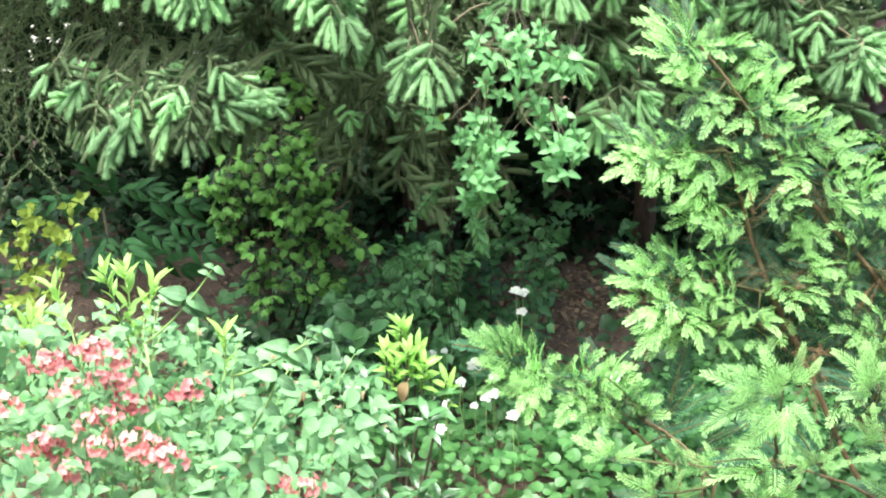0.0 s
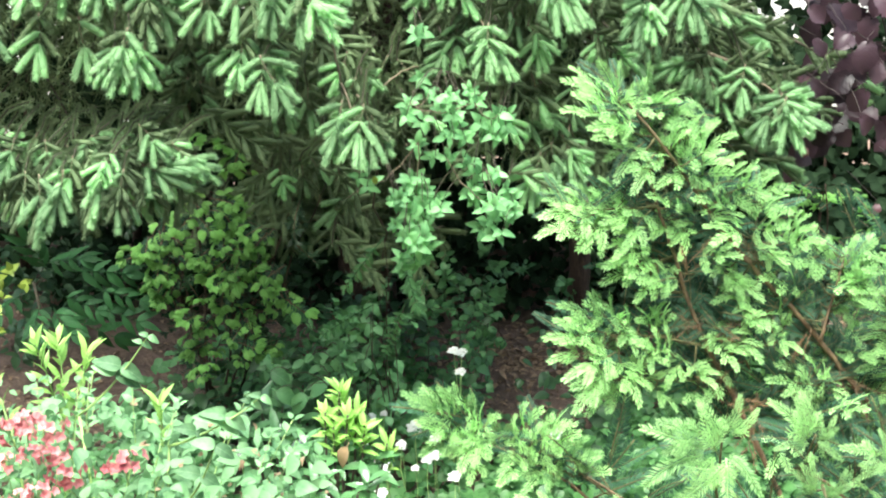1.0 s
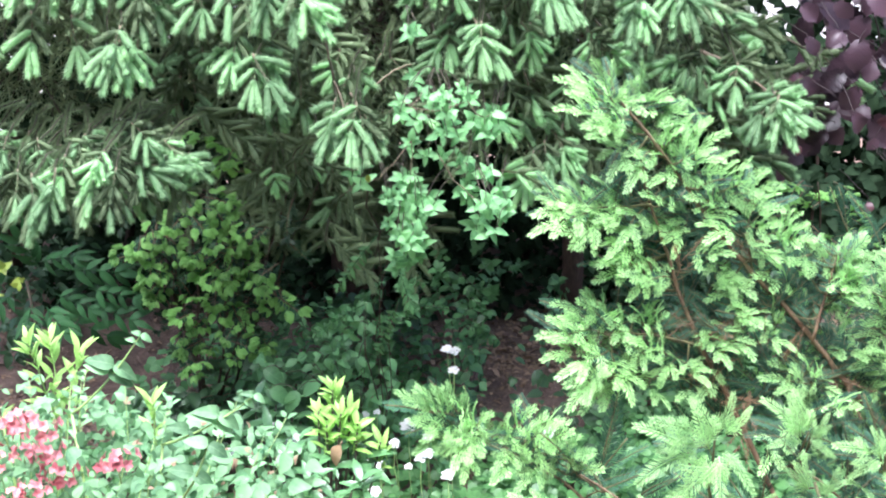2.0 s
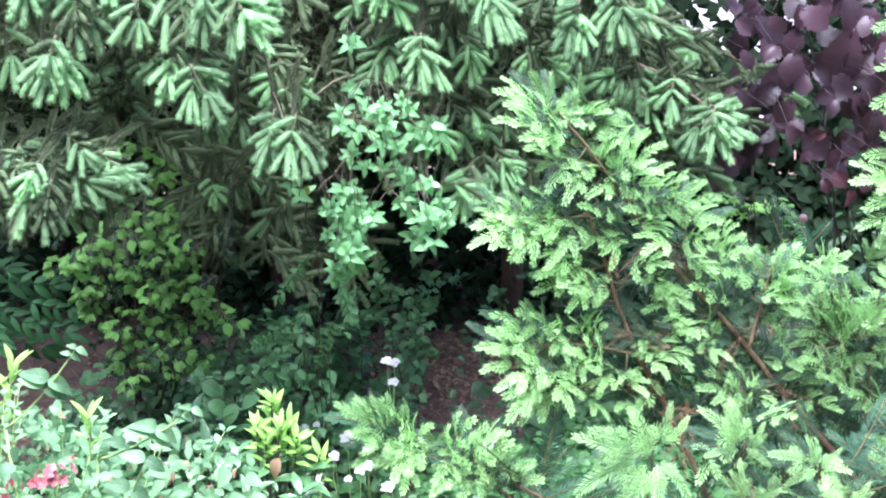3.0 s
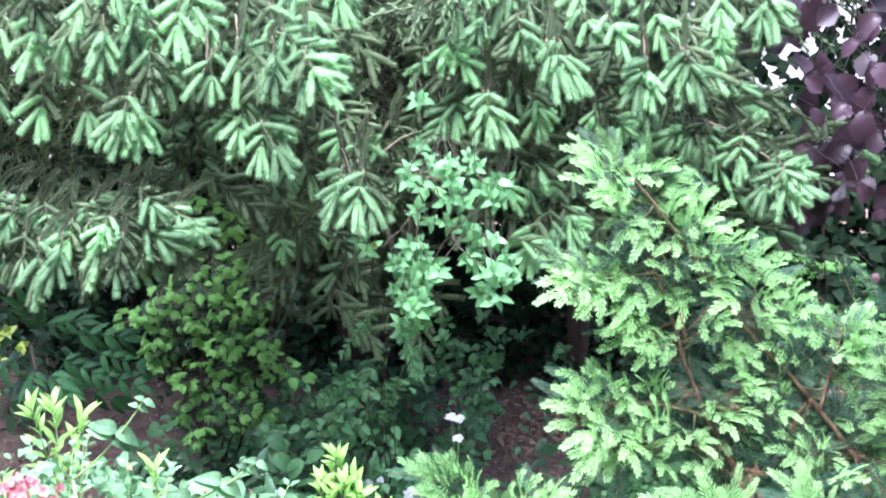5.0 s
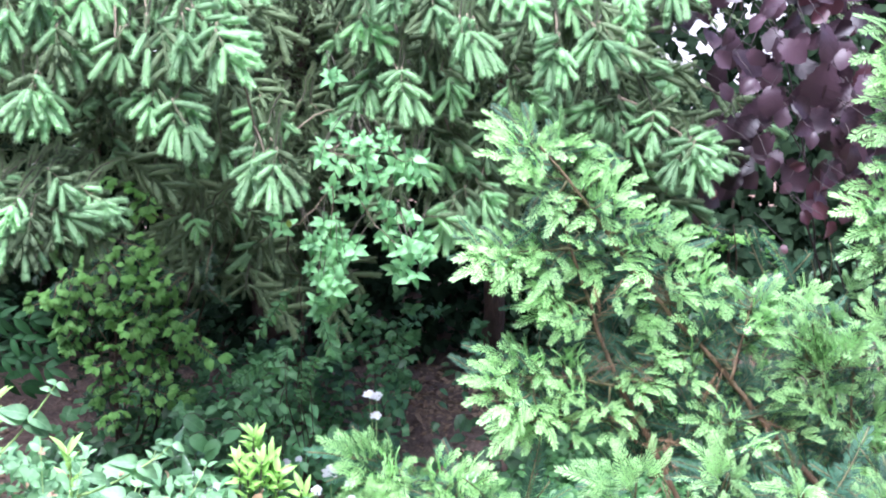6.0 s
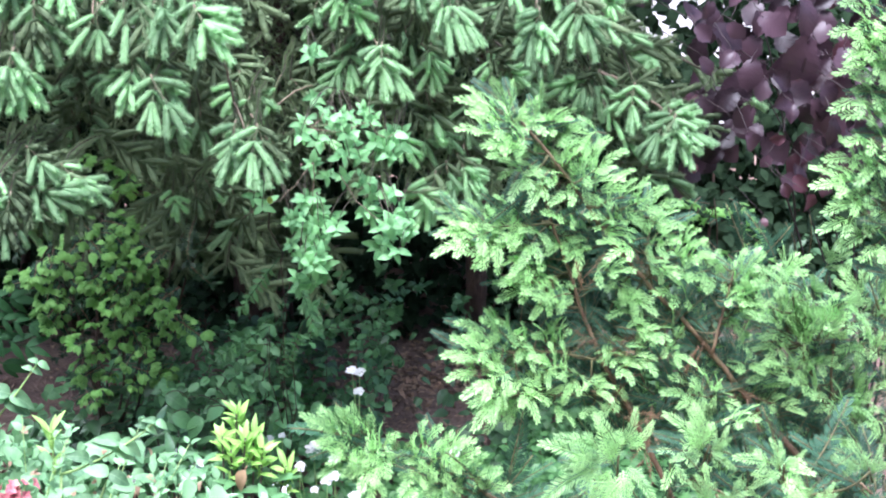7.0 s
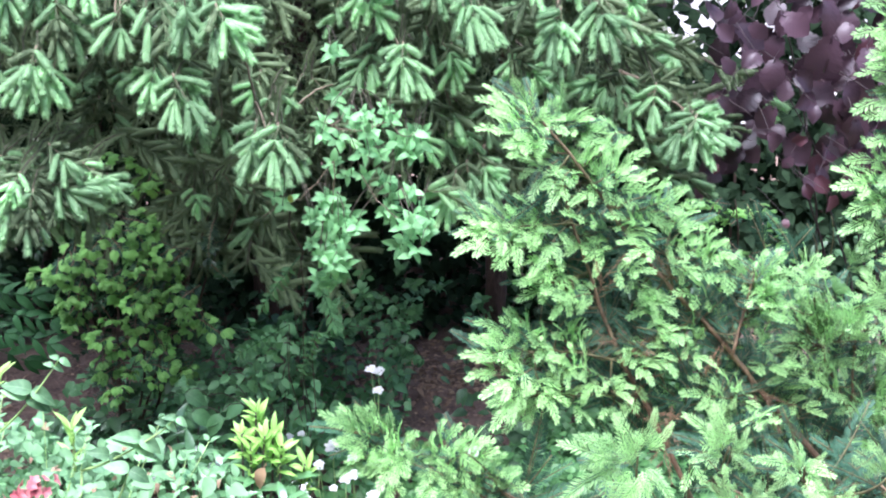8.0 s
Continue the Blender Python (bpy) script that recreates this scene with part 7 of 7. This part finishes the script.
def build_pieris():
    dark = leaves_for(M_GLOSSY, 0.066, 0.02, "lance", 0.25, 0.25)
    gold = leaves_for(M_GOLDTIP, 0.05, 0.0135, "lance", 0.3, 0.15)
    t = thing("evergreen_shrub", (-0.226, 2.450, 0.189), "low glossy evergreen shrub with yellow-green new tips", "shrub")
    t.location.z = 0
    base = np.array((t.location.x, t.location.y, 0.0))
    for p, n in (((-0.213, 2.450, 0.649), 9), ((-0.240, 2.420, 0.612), 7), ((-0.178, 2.420, 0.612), 7), ((-0.193, 2.400, 0.614), 7), ((-0.222, 2.400, 0.590), 6), ((-0.115, 2.400, 0.552), 4), ((-0.160, 2.400, 0.592), 5)):
        rosette(t, p, np.array([R.uniform(-0.45, 0.45), -0.15, 1]), gold, n + 2, R.uniform(0.8, 1.1), 0.75)
        rosette(t, np.array(p) + np.array([0, 0, -0.03]), np.array([R.uniform(-0.4, 0.4), -0.15, 1]), gold, n, R.uniform(0.75, 0.95), 1.05)
        g = Geo(M_TWIG)
        tube(g, bend(base, p, 6, 0, 0.012, R), np.linspace(0.006, 0.002, 6), 6)
        part("stem", g, t)
    for p in ((-0.298, 2.350, 0.546), (-0.150, 2.300, 0.520), (-0.249, 2.300, 0.520), (-0.212, 2.400, 0.535), (-0.286, 2.450, 0.538), (-0.144, 2.400, 0.522), (-0.206, 2.300, 0.484), (-0.316, 2.300, 0.497), (-0.216, 2.350, 0.376), (-0.257, 2.300, 0.363), (-0.167, 2.300, 0.366), (-0.219, 2.250, 0.360), (-0.303, 2.300, 0.343), (-0.124, 2.350, 0.321)):
        rosette(t, p, np.array([R.uniform(-0.3, 0.3), -0.2, 1]), dark, 7, R.uniform(0.85, 1.1), 1.2)
    dry = leaf_mesh(M_TAN, 0.055, 0.026, "ovate", 3, 0.5, 0.5)
    part("withered_leaf", dry, t, placed((-0.183, 2.250, 0.613), (-0.5, -0.2, -0.9), (-0.5, -1, 0.3), 1.0), "withered brown leaf")
    # darker glossy leaves behind
    u = thing("glossy_leaved_shrub", (-0.414, 3.000, 0.114), "low shrub with broad dark glossy leaves", "shrub")
    u.location.z = 0
    for p in ((-0.396, 2.950, 0.412), (-0.459, 3.000, 0.400), (-0.356, 2.950, 0.382), (-0.474, 2.900, 0.374), (-0.399, 2.850, 0.380)):
        rosette(u, p, np.array([R.uniform(-0.4, 0.4), -0.3, 1]), dark, 8, 1.2, 1.2)
        g = Geo(M_TWIG)
        tube(g, bend((u.location.x, u.location.y, 0), p, 5, 0, 0.01, R), [0.005, 0.004, 0.004, 0.003, 0.002], 5)
        part("stem", g, u)


build_pieris()


def build_brambles():
    leaves = leaves_for(M_BRAMBLE, 0.038, 0.022, "oval", 0.25, 0.25)
    runs = [((-0.361, 3.400, 0.230), (-0.214, 3.200, 0.547)), ((-0.392, 3.400, 0.264), (-0.267, 3.100, 0.504)), ((-0.443, 3.300, 0.271), (-0.470, 3.200, 0.423)), ((-0.239, 3.500, 0.224), (-0.070, 3.400, 0.513)),
            ((0.028, 4.100, 0.148), (0.029, 4.000, 0.435)), ((0.142, 4.100, 0.107), (0.175, 4.000, 0.377)), ((0.065, 4.000, 0.223), (0.135, 3.900, 0.276)), ((0.399, 4.200, 0.151), (0.405, 4.100, 0.384))]
    more = [((-0.277, 3.500, 0.336), (-0.201, 3.400, 0.550)), ((-0.358, 3.500, 0.305), (-0.312, 3.400, 0.448)), ((-0.072, 3.700, 0.293), (0.001, 3.600, 0.568)), ((0.067, 3.800, 0.290), (0.135, 3.700, 0.430)),
            ((-0.002, 3.600, 0.379), (-0.087, 3.500, 0.549)), ((0.218, 4.000, 0.236), (0.161, 3.900, 0.496)), ((-0.215, 3.300, 0.423), (-0.249, 3.200, 0.553)), ((-0.101, 3.500, 0.331), (-0.157, 3.400, 0.468)),
            ((-0.365, 3.500, 0.398), (-0.415, 3.400, 0.499)), ((0.275, 4.400, 0.083), (0.293, 4.400, 0.338))]
    for a, b in runs + more:
        a = np.array(a); b = np.array(b)
        t = thing("bramble", (a[0], a[1], 0), "trailing bramble with oval green leaves in shade", "bramble", "brambles")
        line = bend((a[0] + R.uniform(-0.25, 0.25), a[1] + R.uniform(0, 0.25), 0), b, 8, -0.1, 0.05, R)
        leafy_stem(t, line, leaves, 0.035, 1.1, M_TWIG, 1.1, 2, 0.0016, 0.25, 0.6)
        rosette(t, b, jit(1.0) + np.array([0, -0.5, 0.3]), leaves, 6, 1.0, 1.2)
        rosette(t, b + jit(0.06), jit(1.0) + np.array([0, -0.5, 0.2]), leaves, 5, 0.9, 1.2)


build_brambles()


# brambles and a broad-leaved plant in the gap: leaf by leaf
BRAMBLE_SPOTS = [
    (-0.184, 3.100, 0.628),
    (-0.202, 3.196, 0.556),
    (-0.178, 3.172, 0.544),
    (-0.214, 3.100, 0.555),
    (-0.249, 3.172, 0.513),
    (-0.271, 3.124, 0.509),
    (-0.311, 3.172, 0.472),
    (-0.340, 3.148, 0.475),
    (-0.285, 3.100, 0.479),
    (-0.230, 3.100, 0.495),
    (-0.203, 3.148, 0.462),
    (-0.186, 3.172, 0.490),
    (-0.326, 3.196, 0.423),
    (-0.295, 3.100, 0.428),
    (-0.335, 3.172, 0.386),
    (-0.252, 3.100, 0.473),
    (-0.229, 3.160, 0.427),
    (-0.365, 3.160, 0.455),
]
SHADE_SPOTS = [
    (0.035, 3.760, 0.512),
    (0.070, 3.772, 0.496),
    (0.106, 3.748, 0.469),
    (0.077, 3.760, 0.413),
    (0.140, 3.748, 0.415),
    (0.155, 3.700, 0.408),
    (0.110, 3.760, 0.339),
    (0.067, 3.772, 0.315),
    (0.095, 3.784, 0.322),
    (0.170, 3.760, 0.310),
    (0.188, 3.700, 0.317),
    (0.044, 3.808, 0.457),
    (0.001, 3.700, 0.504),
    (-0.044, 3.712, 0.410),
    (-0.097, 3.808, 0.370),
    (-0.068, 3.700, 0.436),
    (-0.026, 3.760, 0.434),
    (0.017, 3.700, 0.451),
    (0.049, 3.700, 0.379),
    (0.134, 3.700, 0.359),
]
BROAD_SPOTS = [
    (-0.431, 3.010, 0.483),
    (-0.381, 3.022, 0.469),
    (-0.293, 3.058, 0.426),
    (-0.342, 2.950, 0.449),
    (-0.411, 2.950, 0.454),
]


def build_leaf_by_leaf():
    leaves = leaves_for(M_BRAMBLE, 0.046, 0.027, "oval", 0.25, 0.3, 8)
    for label, size, spots in (
            ("trailing bramble with paired oval leaves catching some light", 0.85, BRAMBLE_SPOTS),
            ("arching bramble with small leaves deep in shade", 0.75, SHADE_SPOTS),
            ("low plant with broad pointed leaves on dark soil", 1.4, BROAD_SPOTS)):
        spots = [np.array(p) for p in spots]
        foot = np.array([sum(p[0] for p in spots) / len(spots) + 0.05, max(p[1] for p in spots) + 0.1, 0.0])
        t = thing("broad_leaved_plant" if size > 1.2 else "bramble", tuple(foot), label, "plant" if size > 1.2 else "bramble", "" if size > 1.2 else "brambles")
        for i, p in enumerate(spots):
            g = Geo(M_TWIG)
            start = foot if i % 5 == 0 else spots[i - 1]
            tube(g, bend(start, p + np.array([0, 0.004, 0]), 6, -0.015 if i % 5 else -0.06, 0.02, R), np.linspace(0.0014, 0.0009, 6), 5)
            part("stem", g, t)
            for k in range(1 if size > 1.2 else 3):
                v = np.array([R.uniform(-0.9, 0.9), R.uniform(-0.6, 0.0), R.uniform(-0.7, 0.1)])
                part("leaf", R.choice(leaves), t, placed(p, v, (R.uniform(-0.3, 0.3), -0.75, 0.75), size * R.uniform(0.75, 1.05)))


build_leaf_by_leaf()


def build_undergrowth():
    # shade under the tree is put into this dark leaf colour
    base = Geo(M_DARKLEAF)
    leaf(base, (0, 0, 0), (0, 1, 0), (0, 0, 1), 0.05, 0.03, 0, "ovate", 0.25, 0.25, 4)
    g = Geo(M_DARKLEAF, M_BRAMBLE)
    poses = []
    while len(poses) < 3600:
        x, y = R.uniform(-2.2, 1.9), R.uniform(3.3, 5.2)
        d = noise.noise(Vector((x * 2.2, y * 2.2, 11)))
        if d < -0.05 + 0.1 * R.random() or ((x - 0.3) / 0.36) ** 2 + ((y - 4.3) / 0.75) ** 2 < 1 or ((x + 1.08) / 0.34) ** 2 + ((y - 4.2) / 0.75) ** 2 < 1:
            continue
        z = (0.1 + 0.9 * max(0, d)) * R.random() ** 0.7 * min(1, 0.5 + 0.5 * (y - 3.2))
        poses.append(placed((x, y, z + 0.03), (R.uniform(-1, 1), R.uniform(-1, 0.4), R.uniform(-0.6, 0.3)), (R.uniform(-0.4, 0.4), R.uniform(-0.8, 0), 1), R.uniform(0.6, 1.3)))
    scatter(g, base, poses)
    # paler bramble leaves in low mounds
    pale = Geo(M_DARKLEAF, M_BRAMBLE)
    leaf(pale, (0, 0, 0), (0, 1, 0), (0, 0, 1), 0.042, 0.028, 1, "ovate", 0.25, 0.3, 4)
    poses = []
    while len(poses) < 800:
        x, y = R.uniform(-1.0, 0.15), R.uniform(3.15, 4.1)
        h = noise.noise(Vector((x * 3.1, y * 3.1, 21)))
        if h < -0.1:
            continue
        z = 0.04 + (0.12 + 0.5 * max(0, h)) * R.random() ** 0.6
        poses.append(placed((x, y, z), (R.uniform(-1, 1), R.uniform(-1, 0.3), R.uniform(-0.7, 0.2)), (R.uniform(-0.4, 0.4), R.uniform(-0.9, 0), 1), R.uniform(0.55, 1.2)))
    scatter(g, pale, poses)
    tagged(new("undergrowth", g.mesh("undergrowth")), "tangled undergrowth of small leaves, toned dark for shade", "undergrowth", kind="stuff")


build_undergrowth()


def build_yellow():
    leaves = leaves_for(M_YELLOW, 0.036, 0.022, "ovate", 0.25, 0.25)
    t = thing("golden_shrub", (-1.328, 3.200, 0.126), "golden-leaved shrub half hidden in shade", "shrub")
    t.location.z = 0
    for p in ((-1.255, 3.100, 0.647), (-1.156, 3.100, 0.603), (-1.221, 3.100, 0.540), (-1.126, 3.150, 0.634), (-1.250, 3.000, 0.467), (-1.367, 3.100, 0.568), (-1.213, 3.100, 0.463)):
        line = bend((t.location.x, t.location.y, 0), p, 8, -0.04, 0.02, R)
        leafy_stem(t, line[3:], leaves, 0.06, 0.9, M_TWIG, 1.1)
        for k in range(5):
            rosette(t, np.array(p) + jit(0.07), (R.uniform(-0.4, 0.6), -0.6, R.uniform(-0.6, 0.3)), leaves, 4, 0.85, 0.8)


build_yellow()


# ---- ground cover, flowers, litter ----
def build_cover():
    base = Geo(M_COVER, M_STALK)
    leaf(base, (0, 0, 0), (0, 1, 0), (0, 0, 1), 0.045, 0.045, 0, "round", 0.25, 0.2, 5)
    g = Geo(M_COVER, M_STALK)
    poses = []
    while len(poses) < 10500:
        x, y = R.uniform(-1.6, 1.7) if R.random() < 0.7 else R.uniform(0.1, 1.2), R.uniform(2.2, 4.6)
        d = noise.noise(Vector((x * 1.4, y * 1.4, 5)))
        bare = 2.5 * math.exp(-(((x - 0.29) / 0.25) ** 2 + ((y - 4.25) / 0.55) ** 2)) + 2.0 * math.exp(-(((x + 1.08) / 0.3) ** 2 + ((y - 4.1) / 0.6) ** 2))
        edge = 0.35 * noise.noise(Vector((x * 2, y * 2, 9)))
        if R.random() < bare * 1.2 or (y > 4.3 and R.random() < 0.5) or abs(x) > 1.35 + edge or y < 2.5 + edge or (y < 2.8 and R.random() < 0.4):
            continue
        z = (0.05 + 0.14 * R.random()) * (1 + 0.8 * d) * (1.15 if y < 3.3 else 0.6)
        poses.append(placed((x, y, z), (R.uniform(-1, 1), R.uniform(-1, 0.6), R.uniform(-0.5, 0.2)), (R.uniform(-0.35, 0.35), R.uniform(-0.6, 0.1), 1), R.uniform(0.35, 0.8)))
    scatter(g, base, poses)
    ob = new("ground_cover", g.mesh("ground_cover"))
    tagged(ob, "low carpet of rounded green leaves over soil", "ground cover", kind="stuff")


build_cover()


def build_flowers():
    def head(seed):
        rng = random.Random(seed)
        g = Geo(M_WHITE)
        for i in range(13):
            a, r = i * 2.4, 0.0165 * math.sqrt(i / 13)
            c = np.array([r * math.cos(a), r * math.sin(a), 0.006 - 18 * r * r + rng.uniform(-0.002, 0.002)])
            for k in range(5):
                b = k * 1.257 + rng.uniform(0, 1)
                leaf(g, c, (math.cos(b), math.sin(b), 0.35), (0, 0, 1), 0.0075, 0.0065, 0, "round", 0.2, 0.2, 3)
        return g.mesh("flower_head")
    heads = [head(k) for k in range(3)]
    spots = [((-0.077, 3.200, 0.249), 1.25), ((0.027, 3.300, 0.428), 0.85), ((0.048, 3.280, 0.430), 0.85), ((0.045, 3.250, 0.385), 0.85), ((-0.198, 3.260, 0.252), 0.8), ((-0.164, 3.280, 0.255), 0.6),
             ((-0.111, 3.070, 0.252), 0.8), ((-0.024, 3.100, 0.259), 0.8), ((-0.042, 3.000, 0.244), 0.9), ((-0.024, 3.000, 0.255), 0.9), ((-0.072, 2.940, 0.249), 0.6), ((0.031, 3.070, 0.256), 0.9),
             ((-0.145, 2.940, 0.246), 0.7), ((0.025, 2.900, 0.244), 0.9), ((-0.371, 3.050, 0.266), 1.0), ((-0.432, 3.200, 0.250), 0.8), ((-0.512, 3.000, 0.266), 1.0), ((-0.150, 2.800, 0.248), 0.9),
             ((0.285, 3.070, 0.281), 1.0), ((-0.108, 3.000, 0.288), 0.7), ((-0.138, 2.850, 0.292), 0.8)]
    for p, k in spots:
        t = thing("white_flower", (p[0] + 0.01, p[1] + 0.01, 0), "small white flower head on a thin green stem", "flower", "white flowers")
        part("flower_head", R.choice(heads), t, placed(p, (R.uniform(-0.3, 0.3), 1, 0.4), (0, -0.5, 1), k))
        g = Geo(M_STALK)
        tube(g, bend((p[0] + 0.01, p[1] + 0.01, -0.01), p, 5, 0, 0.02, R), [0.0014, 0.0013, 0.0012, 0.0011, 0.001], 5)
        part("stem", g, t)


build_flowers()


def build_litter():
    base = Geo(M_DRY)
    leaf(base, (0, 0, 0), (0, 1, 0), (0, 0, 1), 0.035, 0.02, 0, "ovate", 0.5, 0.4, 3)
    g = Geo(M_DRY)
    poses = []
    for i in range(2300):
        x, y = R.uniform(-2, 1.8), R.uniform(2.3, 5.2)
        if i > 1500:
            x, y = R.gauss(0.28, 0.18), R.gauss(4.4, 0.25)
        z = 0.05 * noise.noise(Vector((x * 1.3, y * 1.3, 0))) + 0.018 * noise.noise(Vector((x * 9, y * 9, 3))) + 0.006
        poses.append(placed((x, y, z), (R.uniform(-1, 1), R.uniform(-1, 1), R.uniform(-0.2, 0.2)), (R.uniform(-0.4, 0.4), R.uniform(-0.4, 0.4), 1), R.uniform(0.4, 1.2)))
    scatter(g, base, poses)
    tagged(new("leaf_litter", g.mesh("leaf_litter")), "scattered dry brown leaves and twigs on soil", "leaf litter", kind="stuff")


build_litter()
